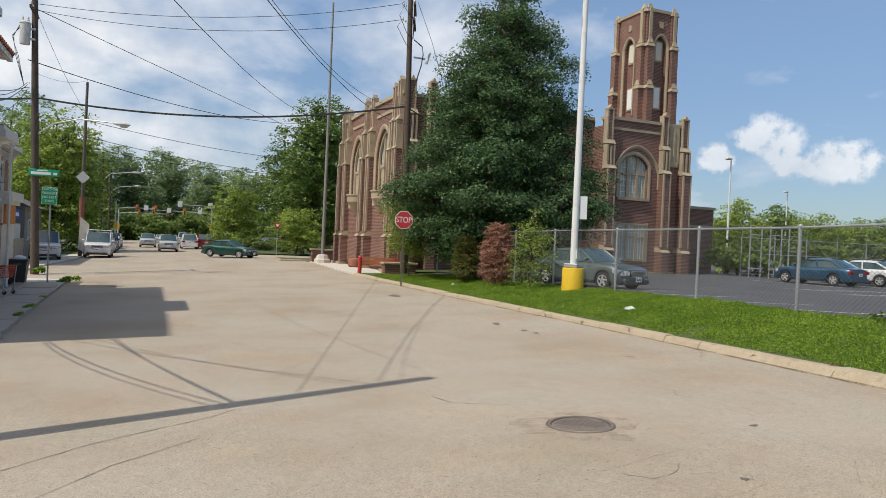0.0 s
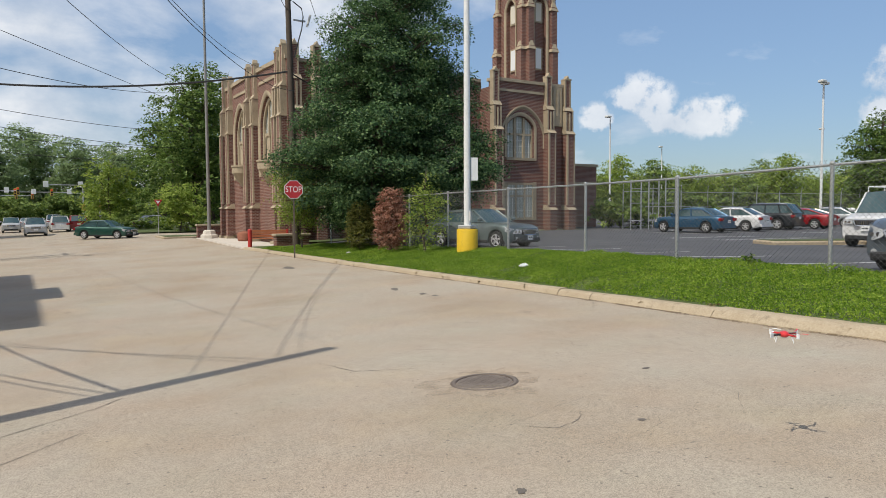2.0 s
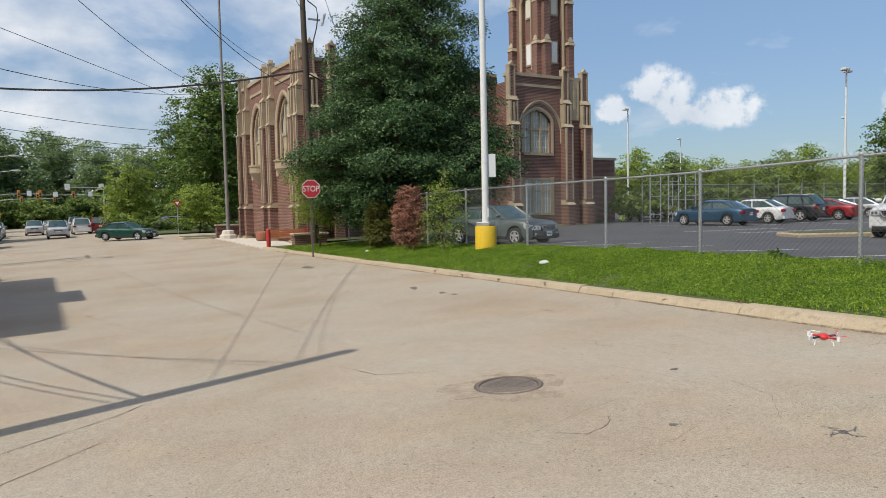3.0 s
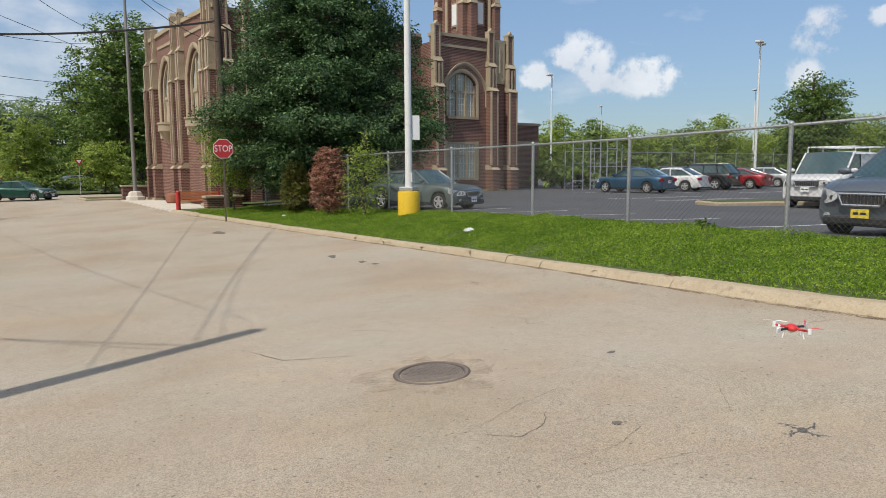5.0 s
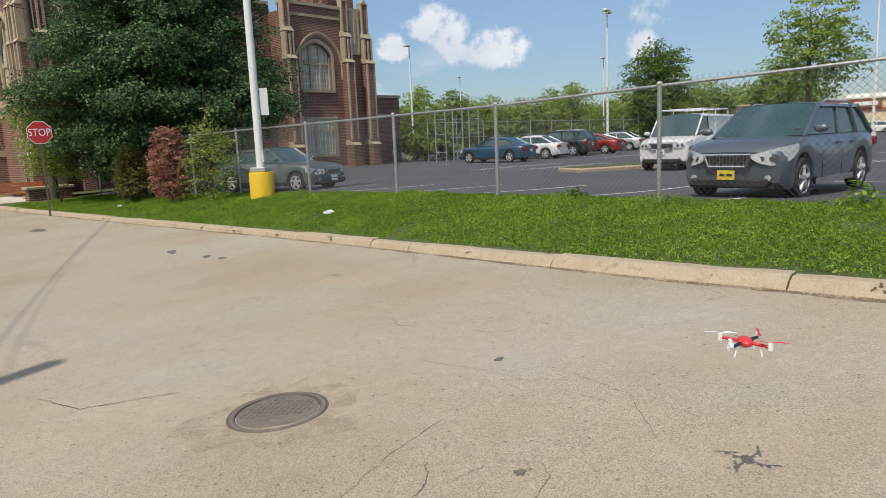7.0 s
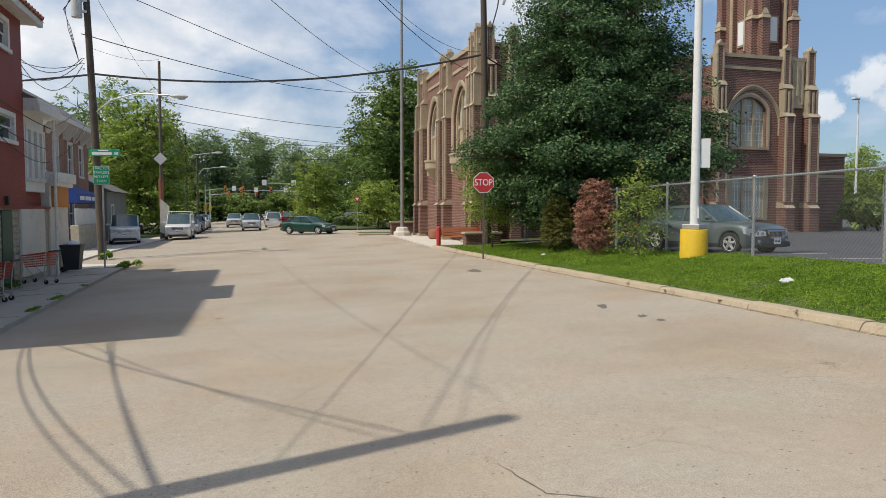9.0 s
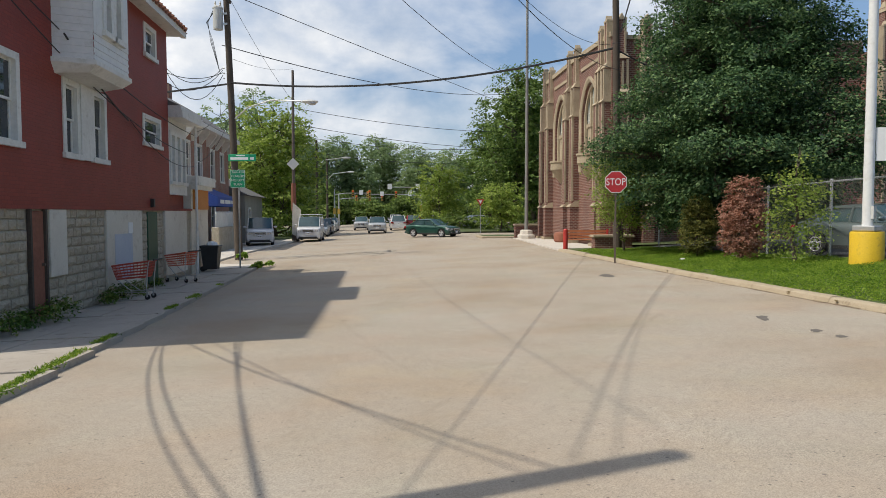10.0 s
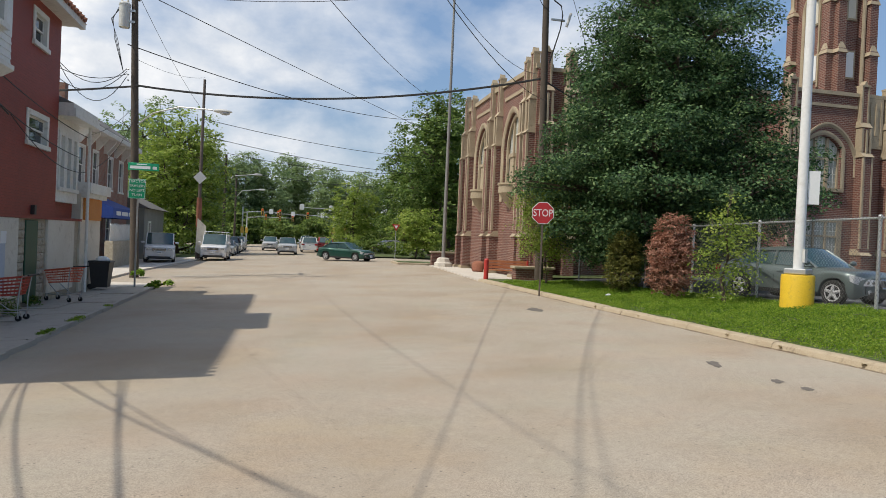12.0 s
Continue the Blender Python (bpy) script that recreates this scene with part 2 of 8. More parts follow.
M_WEED = leafy("weed_leaves", (0.05, 0.11, 0.02), (0.13, 0.22, 0.035), (0.28, 0.3, 0.08))
M_FAR = grainy("far_land", (0.05, 0.08, 0.025), (0.12, 0.14, 0.05), 0.6, 0.03)
M_BRICK = brickwork("church_brick", (0.215, 0.078, 0.052), (0.12, 0.045, 0.036), (0.33, 0.25, 0.2), 0.25, 0.095, 0.015)
M_LIME = grainy("limestone_trim", (0.3, 0.24, 0.16), (0.47, 0.39, 0.275), 20, 1.1, dirt=(0.17, 0.135, 0.09), relief=0.4)
M_REDWALL = brickwork("painted_red_brick", (0.3, 0.045, 0.029), (0.245, 0.037, 0.025), (0.22, 0.034, 0.025), 0.21, 0.075, 0.009, 0.6, (0.12, 0.022, 0.016))
M_OLDBRICK = brickwork("row_house_brick", (0.26, 0.105, 0.065), (0.33, 0.145, 0.095), (0.3, 0.25, 0.2))
M_STONEBLOCK = grainy("rock_face_block", (0.33, 0.285, 0.205), (0.5, 0.44, 0.34), 14, 2.0, relief=1.0, dist=0.03, dirt=(0.17, 0.145, 0.105))
M_STUCCO = grainy("weathered_cream_stucco", (0.58, 0.53, 0.44), (0.72, 0.68, 0.58), 35, 0.9, dirt=(0.36, 0.3, 0.22))
M_WHITE = grainy("weathered_white_paint", (0.62, 0.61, 0.57), (0.78, 0.77, 0.73), 12, 1.4, 0.55, dirt=(0.42, 0.4, 0.35))
M_SIDING = grainy("white_siding", (0.66, 0.67, 0.66), (0.78, 0.78, 0.76), 9, 1.2, 0.5, dirt=(0.5, 0.48, 0.44))
M_ROOFTILE = grainy("clay_roof_tile", (0.2, 0.075, 0.045), (0.32, 0.13, 0.08), 12, 2.0)
M_SHINGLE = grainy("grey_shingle", (0.11, 0.105, 0.1), (0.19, 0.18, 0.17), 14, 1.0)
M_WOODPOLE = grainy("weathered_pole_wood", (0.055, 0.042, 0.032), (0.11, 0.085, 0.065), 24, 1.2, relief=0.6)
M_STEEL = grainy("galvanised_steel", (0.42, 0.43, 0.43), (0.55, 0.56, 0.56), 40, 2.0, 0.45, 0.7, 0.1)
M_POLEGREY = grainy("painted_pole_grey", (0.52, 0.52, 0.5), (0.62, 0.62, 0.6), 30, 1.0, 0.5, 0.0, 0.1)
M_YELLOW = grainy("yellow_bollard_paint", (0.66, 0.42, 0.015), (0.78, 0.52, 0.03), 30, 2.5, 0.55, dirt=(0.4, 0.26, 0.05))
M_REDSIGN = grainy("red_sign_sheet", (0.42, 0.02, 0.025), (0.5, 0.03, 0.035), 20, 2.0, 0.4)
M_GREENSIGN = grainy("green_sign_sheet", (0.008, 0.3, 0.14), (0.015, 0.36, 0.18), 20, 2.0, 0.4)
M_SIGNWHITE = grainy("sign_white", (0.72, 0.74, 0.73), (0.8, 0.8, 0.8), 20, 2.0, 0.45)
M_WIRE = grainy("black_cable", (0.012, 0.012, 0.013), (0.03, 0.03, 0.03), 30, 2.0, 0.6)
M_RUBBER = grainy("tyre_rubber", (0.012, 0.012, 0.012), (0.035, 0.034, 0.033), 40, 4.0, 0.85)
M_BLACK = grainy("black_plastic", (0.015, 0.015, 0.016), (0.03, 0.03, 0.03), 40, 4.0, 0.5)
M_DARK = grainy("dark_interior", (0.012, 0.012, 0.014), (0.025, 0.025, 0.026), 20, 4.0, 0.8)
M_CHROME = grainy("chrome", (0.6, 0.6, 0.61), (0.7, 0.7, 0.7), 20, 3.0, 0.16, 1.0, 0)
M_ALLOY = grainy("alloy_rim", (0.42, 0.42, 0.43), (0.52, 0.52, 0.52), 20, 3.0, 0.5, 0.3, 0)
M_BARK = grainy("tree_bark", (0.06, 0.045, 0.032), (0.13, 0.1, 0.075), 18, 2.0, relief=0.8, dist=0.02)
M_MESHWIRE = grainy("dull_fence_wire", (0.1, 0.105, 0.1), (0.17, 0.17, 0.17), 40, 2.0, 0.6, 0.4, 0)
M_COVER = grainy("dusty_worn_iron", (0.13, 0.105, 0.088), (0.21, 0.175, 0.148), 45, 3.5, 0.75, 0.1, 0.4, dirt=(0.3, 0.255, 0.2))
M_IRON = grainy("worn_cast_iron", (0.1, 0.075, 0.06), (0.17, 0.135, 0.11), 50, 3.0, 0.6, 0.25, 0.4)


def glass_material(name, tint, rough=0.03, opaque=0.75):
    """Window glass: a clear gloss over a dim tinted depth."""
    m, nodes, links, b = material(name, tint, rough)
    b.inputs["Specular IOR Level"].default_value = 0.6
    pos = nodes.new("ShaderNodeNewGeometry").outputs["Position"]
    f = noise_node(nodes, links, pos, 1.2, 3.0)
    links.new(ramp(nodes, links, f, (0.3, tint), (0.8, tuple(1.6 * q + 0.004 for q in tint))), b.inputs["Base Color"])
    return m


M_GLASS = glass_material("dark_window_glass", (0.03, 0.036, 0.042))
# glass tint raised to teal: part of the sky's reflection is in the colour
M_CARGLASS = glass_material("car_glass", (0.03, 0.06, 0.064))
M_CARGLASS.node_tree.nodes["Principled BSDF"].inputs["Specular IOR Level"].default_value = 1.0
M_OLDGLASS = glass_material("leaded_glass", (0.3, 0.31, 0.27), 0.5)
M_OLDGLASS.node_tree.nodes["Principled BSDF"].inputs["Specular IOR Level"].default_value = 0.25
M_HEADLAMP = glass_material("headlamp_lens", (0.38, 0.39, 0.4), 0.08)
M_TAILLAMP = glass_material("tail_lamp_lens", (0.2, 0.01, 0.01), 0.1)

# ---- building blocks ----
class Geo:
    """Collects vertices and faces, and links them as one mesh."""

    def __init__(self):
        self.v, self.f = [], []

    def add(self, verts, faces):
        o = len(self.v)
        self.v += [tuple(q) for q in verts]
        self.f += [tuple(i + o for i in face) for face in faces]
        return self

    def box(self, x0, x1, y0, y1, z0, z1, m=None):
        p = [(x, y, z) for z in (z0, z1) for y in (y0, y1) for x in (x0, x1)]
        if m is not None:
            p = [m @ Vector(q) for q in p]
        return self.add(p, [(0, 2, 3, 1), (4, 5, 7, 6), (0, 1, 5, 4), (2, 6, 7, 3), (0, 4, 6, 2), (1, 3, 7, 5)])

    def bevel_box(self, x0, x1, y0, y1, z0, z1, r, m=None):
        """A box whose long edges are chamfered."""
        p, loops = [], []
        for z, k in ((z0, r), (z0 + r, 0), (z1 - r, 0), (z1, r)):
            ring = []
            for x, y in ((x0 + r, y0 + k), (x1 - r, y0 + k), (x1 - k, y0 + r), (x1 - k, y1 - r), (x1 - r, y1 - k), (x0 + r, y1 - k), (x0 + k, y1 - r), (x0 + k, y0 + r)):
                ring.append(len(p))
                p.append(Vector((x, y, z)) if m is None else m @ Vector((x, y, z)))
            loops.append(ring)
        f = [tuple(reversed(loops[0])), tuple(loops[-1])]
        for a, b in zip(loops, loops[1:]):
            f += [(a[i], a[(i + 1) % 8], b[(i + 1) % 8], b[i]) for i in range(8)]
        return self.add(p, f)

    def cyl(self, p0, p1, r0, r1=None, n=12, caps=True):
        p0, p1 = Vector(p0), Vector(p1)
        r1 = r0 if r1 is None else r1
        d = (p1 - p0).normalized()
        a = d.orthogonal().normalized()
        b = d.cross(a)
        ring = [(math.cos(2 * math.pi * i / n), math.sin(2 * math.pi * i / n)) for i in range(n)]
        v = [p0 + a * c * r0 + b * s * r0 for c, s in ring] + [p1 + a * c * r1 + b * s * r1 for c, s in ring]
        f = [(i, (i + 1) % n, n + (i + 1) % n, n + i) for i in range(n)]
        if caps:
            f += [tuple(range(n))[::-1], tuple(range(n, 2 * n))]
        return self.add(v, f)

    def tube(self, path, r, n=6):
        path = [Vector(p) for p in path]
        rad = r if isinstance(r, (list, tuple)) else [r] * len(path)
        v, f = [], []
        for i, p in enumerate(path):
            d = (path[min(i + 1, len(path) - 1)] - path[max(i - 1, 0)]).normalized()
            a = d.cross(Vector((0, 0, 1)))
            a = a.normalized() if a.length > 0.05 else Vector((1, 0, 0))
            b = d.cross(a).normalized()
            v += [p + (a * math.cos(2 * math.pi * k / n) + b * math.sin(2 * math.pi * k / n)) * rad[i] for k in range(n)]
        for i in range(len(path) - 1):
            f += [(i * n + k, i * n + (k + 1) % n, (i + 1) * n + (k + 1) % n, (i + 1) * n + k) for k in range(n)]
        f += [tuple(range(n))[::-1], tuple(range(len(v) - n, len(v)))]
        return self.add(v, f)

    def lathe(self, profile, c=(0, 0, 0), n=20):
        """Turns (radius, height) pairs about an upright axis."""
        v = [(c[0] + r * math.cos(2 * math.pi * k / n), c[1] + r * math.sin(2 * math.pi * k / n), c[2] + z) for r, z in profile for k in range(n)]
        f = [(i * n + k, i * n + (k + 1) % n, (i + 1) * n + (k + 1) % n, (i + 1) * n + k) for i in range(len(profile) - 1) for k in range(n)]
        f += [tuple(range(n))[::-1], tuple(range(len(v) - n, len(v)))]
        return self.add(v, f)

    def prism(self, poly, m, depth):
        """A flat outline (u, w) pushed out along the third axis, placed by m: u to x, w to z, depth along y."""
        n = len(poly)
        v = [m @ Vector((u, 0, w)) for u, w in poly] + [m @ Vector((u, depth, w)) for u, w in poly]
        f = [tuple(range(n)), tuple(range(2 * n - 1, n - 1, -1))] + [(i, n + i, n + (i + 1) % n, (i + 1) % n) for i in range(n)]
        return self.add(v, f)

    def ball(self, c, r, n=10, m=6):
        c = Vector(c)
        rx, ry, rz = r if isinstance(r, tuple) else (r, r, r)
        v = [c + Vector((0, 0, -rz))]
        for i in range(1, m):
            t = math.pi * i / m - math.pi / 2
            v += [c + Vector((rx * math.cos(t) * math.cos(2 * math.pi * k / n), ry * math.cos(t) * math.sin(2 * math.pi * k / n), rz * math.sin(t))) for k in range(n)]
        v.append(c + Vector((0, 0, rz)))
        f = [(0, 1 + (k + 1) % n, 1 + k) for k in range(n)]
        for i in range(m - 2):
            o = 1 + i * n
            f += [(o + k, o + (k + 1) % n, o + n + (k + 1) % n, o + n + k) for k in range(n)]
        o = 1 + (m - 2) * n
        f += [(o + k, o + (k + 1) % n, len(v) - 1) for k in range(n)]
        return self.add(v, f)

    def mesh(self, name, mat, smooth=False):
        me = bpy.data.meshes.new(name)
        me.from_pydata(self.v, [], self.f)
        me.materials.append(mat)
        if smooth:
            me.polygons.foreach_set("use_smooth", [True] * len(me.polygons))
            me.set_sharp_from_angle(angle=radians(40))
        me.update()
        return me

    def part(self, name, mat, parent=None, label="", smooth=False):
        ob = new(name, self.mesh(name, mat, smooth))
        ob.parent = parent
        return tagged(ob, label)


def thing(name, place, label, category, group="", turn=0.0, kind=""):
    ob = new(name)
    ob.empty_display_size = 0.2
    ob.matrix_world = place if isinstance(place, Matrix) else pose(*place, 0, 0, turn)
    return tagged(ob, label, category, group, kind)


def structure(ob, label, category):
    return tagged(ob, label, category, kind="structure")


def curve(points, t):
    """Straight interpolation through (t, value) pairs."""
    return float(np.interp(t, [p[0] for p in points], [p[1] for p in points]))


def text_mesh(words, size, mat, name, parent, m):
    c = bpy.data.curves.new(name, "FONT")
    c.body, c.size, c.align_x, c.align_y, c.extrude = words, size, "CENTER", "CENTER", 0.002
    tmp = bpy.data.objects.new(name, c)
    me = bpy.data.meshes.new_from_object(tmp)
    bpy.data.objects.remove(tmp)
    bpy.data.curves.remove(c)
    me.materials.clear()
    me.materials.append(mat)
    ob = new(name, me)
    ob.parent = parent
    ob.matrix_local = m
    return ob


# ---- heights of the land ----
def ease(y):
    return y if y < 8 else 8 + 9 * math.tanh((y - 8) / 9)


def road_z(x, y):
    return 0.0351 * (min(max(x, -9), 10) - 4) - 0.0432 * (ease(max(y, -12)) - 6)


KERB = [(-40, 6.4), (-12, 7.45), (1.2, 8.2), (3.6, 8.52), (5.1, 8.68), (6.9, 8.98), (9.4, 9.38), (12.2, 9.8), (15.1, 10.12), (19.5, 10.32), (27, 10.36), (36, 10.28)]
FENCE = [(-40, 11.6), (3, 12.1), (10, 12.1), (13.14, 12.4), (17.4, 13.2), (21.55, 13.6), (31, 14.3), (36, 14.5)]
BANK = [(-40, 0.95), (-12, 0.85), (3, 0.69), (12, 0.66), (18, 0.47), (24, 0.22), (28, 0.1), (36, -0.06)]


def kerb_x(y):
    return curve(KERB, y)


def fence_x(y):
    return curve(FENCE, y)


def bank_z(y):
    return curve(BANK, y)


def verge_z(x, y):
    k, f = kerb_x(y) + 0.17, fence_x(y)
    s = min(max((x - k) / (f - k), 0), 1)
    low = road_z(k, y) + 0.115
    return low + (bank_z(y) - low) * (s ** 0.75) + 0.03 * noise.noise((x * 0.8, y * 0.8, 2.0))


def lot_z(x, y):
    return 0.33 + (bank_z(y) - 0.33) * math.exp(-max(x - fence_x(y), 0) / 5.0)


def sheet(name, xs, ys, height, mat, label, category):
    """A sheet over a grid; xs(y) gives the places across at each y."""
    g = Geo()
    rows = [[(x, y, height(x, y)) for x in xs(y)] for y in ys]
    n = len(rows[0])
    g.add([p for r in rows for p in r], [(i * n + k, i * n + k + 1, (i + 1) * n + k + 1, (i + 1) * n + k) for i in range(len(rows) - 1) for k in range(n - 1)])
    return structure(g.part(name, mat, smooth=True), label, category)


def steps(a, b, n):
    return [a + (b - a) * i / n for i in range(n + 1)]

# ---- ground, road, kerbs, pavement, parking lot ----
g = Geo()
far = [-2600, -900, -400, -200, -120, -60, -20, 0, 20, 60, 120, 200, 400, 900, 2600]
g.add([(x, y + 40, -1.1) for y in far for x in far], [(i * 15 + k, i * 15 + k + 1, (i + 1) * 15 + k + 1, (i + 1) * 15 + k) for i in range(14) for k in range(14)])
structure(g.part("ground", M_FAR), "rough green land out to the horizon", "ground")

LEFT = [(-40, -2.2), (12, -2.4), (16, -2.75), (22, -3.0), (33, -3.2), (36, -3.2)]


def left_x(y):
    return curve(LEFT, y)


sheet("road", lambda y: [left_x(y) + (kerb_x(y) - left_x(y)) * i / 16 for i in range(17)], steps(-40, 36, 76), road_z, M_ROAD,
      "worn tan street of old concrete and chip seal", "road")
AVENUE_L = [(36, -9.0), (45, -9.0), (46, -6.0), (60, -4.9), (260, -5.4)]
AVENUE_R = [(36, 10.3), (52, 11.4), (57, 11.0), (62, 8.0), (70, 6.6), (260, 6.6)]
sheet("road_2", lambda y: [curve(AVENUE_L, y) + (curve(AVENUE_R, y) - curve(AVENUE_L, y)) * i / 12 for i in range(13)], steps(36, 260, 56), road_z, M_ROAD,
      "worn tan avenue running on to the traffic lights", "road")
sheet("road_3", lambda y: steps(6.4, 70, 20), steps(58.5, 67, 4), lambda x, y: road_z(x, y) + 0.006, M_ROAD, "side street leaving the avenue", "road")
sheet("road_4", lambda y: steps(-90, 90, 20), steps(122, 138, 4), lambda x, y: road_z(x, y) + 0.006, M_ROAD, "cross street under the traffic lights", "road")
sheet("verge", lambda y: [kerb_x(y) + 0.11 + (fence_x(y) + 0.15 - kerb_x(y) - 0.11) * i / 14 for i in range(15)], steps(-40, 36, 152), verge_z, M_SOIL,
      "grassy bank between the kerb and the wire fence", "verge")
sheet("parking_lot", lambda y: [fence_x(y) + 0.1 + q for q in (0, 1, 2, 3.5, 5, 7, 10, 14, 20, 40, 90, 190)], steps(-90, 36, 63), lot_z, M_LOT,
      "dark asphalt parking lot behind the fence", "parking lot")
sheet("parking_lot_2", lambda y: steps(34.6, 204, 12), steps(36, 62, 6), lambda x, y: 0.33, M_LOT, "dark asphalt beside the brick church", "parking lot")
sheet("church_ground", lambda y: steps(13.3, 34.6, 12), steps(36, 62, 8), lambda x, y: 0.02 + 0.3 * min(max((x - 14) / 14, 0), 1), M_SOIL,
      "shaded soil round the church", "ground")
sheet("lawn", lambda y: [curve(AVENUE_R, y) + 0.12 + i * 2.5 for i in range(12)], steps(67.2, 121.8, 20), lambda x, y: road_z(x, y) + 0.12, M_SOIL, "mown lawn by the avenue", "lawn")
sheet("lawn_2", lambda y: [curve(AVENUE_L, y) - 26 + i * 2.58 for i in range(11)], steps(66, 121.8, 20), lambda x, y: road_z(x, y) + 0.1, M_SOIL, "rough grass under the trees", "lawn")
sheet("church_pavement", lambda y: [curve(AVENUE_R, y) + (13.5 - curve(AVENUE_R, y)) * i / 6 for i in range(7)], steps(36, 52.5, 12),
      lambda x, y: road_z(10, y) + 0.05, M_APRON, "pale concrete pavement before the church", "pavement")

# right kerb: long cast blocks with open joints
kerb = structure(new("kerb"), "chipped tan concrete kerb along the grass bank", "kerb")
y = -12.0
k = 0
while y < 36:
    ln = (3.05, 2.9, 3.1, 1.1, 2.6)[k % 5]
    y1 = min(y + ln, 36.2)
    g = Geo()
    v, f = [], []
    cuts = steps(y + 0.008, y1 - 0.008, 5)
    drop = 0.008 * math.sin(k * 2.3)
    for yy in cuts:
        x = kerb_x(yy) - 0.05
        z = road_z(x, yy) + drop
        chip = 0.012 * noise.noise((yy * 2.1, 4.0, k))
        foot = curve([(2, 0.14), (6, 0.13), (10, 0.07), (16, 0.05)], yy)
        v += [(x + 0.21, yy, z - 0.1), (x - foot - 0.02, yy, z - 0.1), (x - foot + chip * 2, yy, z + 0.008), (x - foot * 0.35 + chip, yy, z + 0.09), (x + 0.03 + chip, yy, z + 0.124), (x + 0.21, yy, z + 0.128)]
    for i in range(5):
        f += [(i * 6 + j, i * 6 + j + 1, i * 6 + 7 + j, i * 6 + 6 + j) for j in range(5)]
    f += [(0, 1, 2, 3, 4, 5)[::-1], (30, 31, 32, 33, 34, 35)]
    g.add(v, f)
    g.part("kerb_block", M_KERB, kerb)
    y, k = y1, k + 1

# left pavement of cast flags, with a flush kerb strip
walk_l = structure(new("pavement"), "cracked concrete pavement beside the red building", "pavement")
y = -6.0
k = 0
while y < 33:
    for a, b in ((0.0, 0.46), (0.46, 1.0)):
        x0, x1 = -5.2 + a * (left_x(y) - 0.14 + 5.2), -5.2 + b * (left_x(y) - 0.14 + 5.2)
        z = 0.085 + 0.01 * math.sin(k * 1.7)
        p = [(xx, yy, road_z(xx, yy) + dz) for dz in (-0.12, z) for yy in (y + 0.008, y + 1.492) for xx in (x0 + 0.008, x1 - 0.008)]
        Geo().add(p, [(0, 2, 3, 1), (4, 5, 7, 6), (0, 1, 5, 4), (2, 6, 7, 3), (0, 4, 6, 2), (1, 3, 7, 5)]).part("flagstone", M_WALK, walk_l)
        k += 1
    x0, x1 = left_x(y) - 0.13, left_x(y)
    p = [(xx, yy, road_z(xx, yy) + dz) for dz in (-0.12, 0.095) for yy in (y + 0.006, y + 1.494) for xx in (x0, x1)]
    Geo().add(p, [(0, 2, 3, 1), (4, 5, 7, 6), (0, 1, 5, 4), (2, 6, 7, 3), (0, 4, 6, 2), (1, 3, 7, 5)]).part("kerb_block", M_WALK, walk_l)
    y += 1.5
sheet("pavement_2", lambda y: steps(-30, -5.2, 8), steps(-6, 15, 8), lambda x, y: road_z(x, y) + 0.06, M_WALK, "bare concrete yard beside the red building", "pavement")
sheet("pavement_3", lambda y: steps(-16, -3.4 if y < 36 else max(-6.2, curve(AVENUE_L, y) - 0.13), 8), steps(33, 66, 20), lambda x, y: road_z(x, y) + 0.09, M_APRON, "pale concrete driveway apron and corner", "pavement")

kerb_l = structure(new("kerb_2"), "low pale concrete kerb along the driveway apron", "kerb")
for k in range(14):
    y0, y1 = 36.2 + k * 2.1, 38.28 + k * 2.1
    p = []
    for dz in (-0.1, 0.1):
        for yy in (y0, y1):
            xe = max(-6.2, curve(AVENUE_L, yy) - 0.13)
            p += [(xe, yy, road_z(xe, yy) + dz), (xe + 0.15, yy, road_z(xe, yy) + dz)]
    Geo().add(p, [(0, 2, 3, 1), (4, 5, 7, 6), (0, 1, 5, 4), (2, 6, 7, 3), (0, 4, 6, 2), (1, 3, 7, 5)]).part("kerb_block", M_APRON, kerb_l)

kerb_c = structure(new("kerb_3"), "pale concrete kerb before the church and along the lawn", "kerb")
for start, stop, rise in ((36.2, 52.5, 0.054), (67.2, 121.8, 0.125)):
    y = start
    while y < stop:
        y1 = min(y + 2.6, stop)
        p = []
        for up in (-0.25, rise):
            for yy in (y, y1 - 0.02):
                xe = curve(AVENUE_R, yy)
                base = road_z(10, yy) if rise < 0.1 else road_z(xe, yy)
                p += [(xe - 0.05, yy, base + up), (xe + 0.14, yy, base + up)]
        Geo().add(p, [(0, 2, 3, 1), (4, 5, 7, 6), (0, 1, 5, 4), (2, 6, 7, 3), (0, 4, 6, 2), (1, 3, 7, 5)]).part("kerb_block", M_APRON, kerb_c)
        y = y1

# manhole
mz = road_z(4.05, 5.82)
mh = thing("manhole", (4.05, 5.82, mz), "round worn cast-iron manhole cover set in the street", "manhole cover")
mh.matrix_world = pose(4.05, 5.82, mz, math.degrees(-0.0432), math.degrees(-0.0351), 25)
Geo().lathe([(0.345, -0.05), (0.345, 0.004), (0.335, 0.008), (0.29, 0.008), (0.285, 0.001), (0.285, -0.05)], n=40).part("frame", M_IRON, mh, smooth=True)
g = Geo().lathe([(0.278, -0.04), (0.278, 0.003), (0.27, 0.006), (0.0, 0.006)], n=40)
for i in range(-6, 7):
    for j in range(-6, 7):
        if i * i + j * j < 36 and i + 0.4 * j > -2:
            g.box(i * 0.042 - 0.012, i * 0.042 + 0.012, j * 0.042 - 0.012, j * 0.042 + 0.012, 0.0055, 0.0095)
g.part("cover", M_COVER, mh)
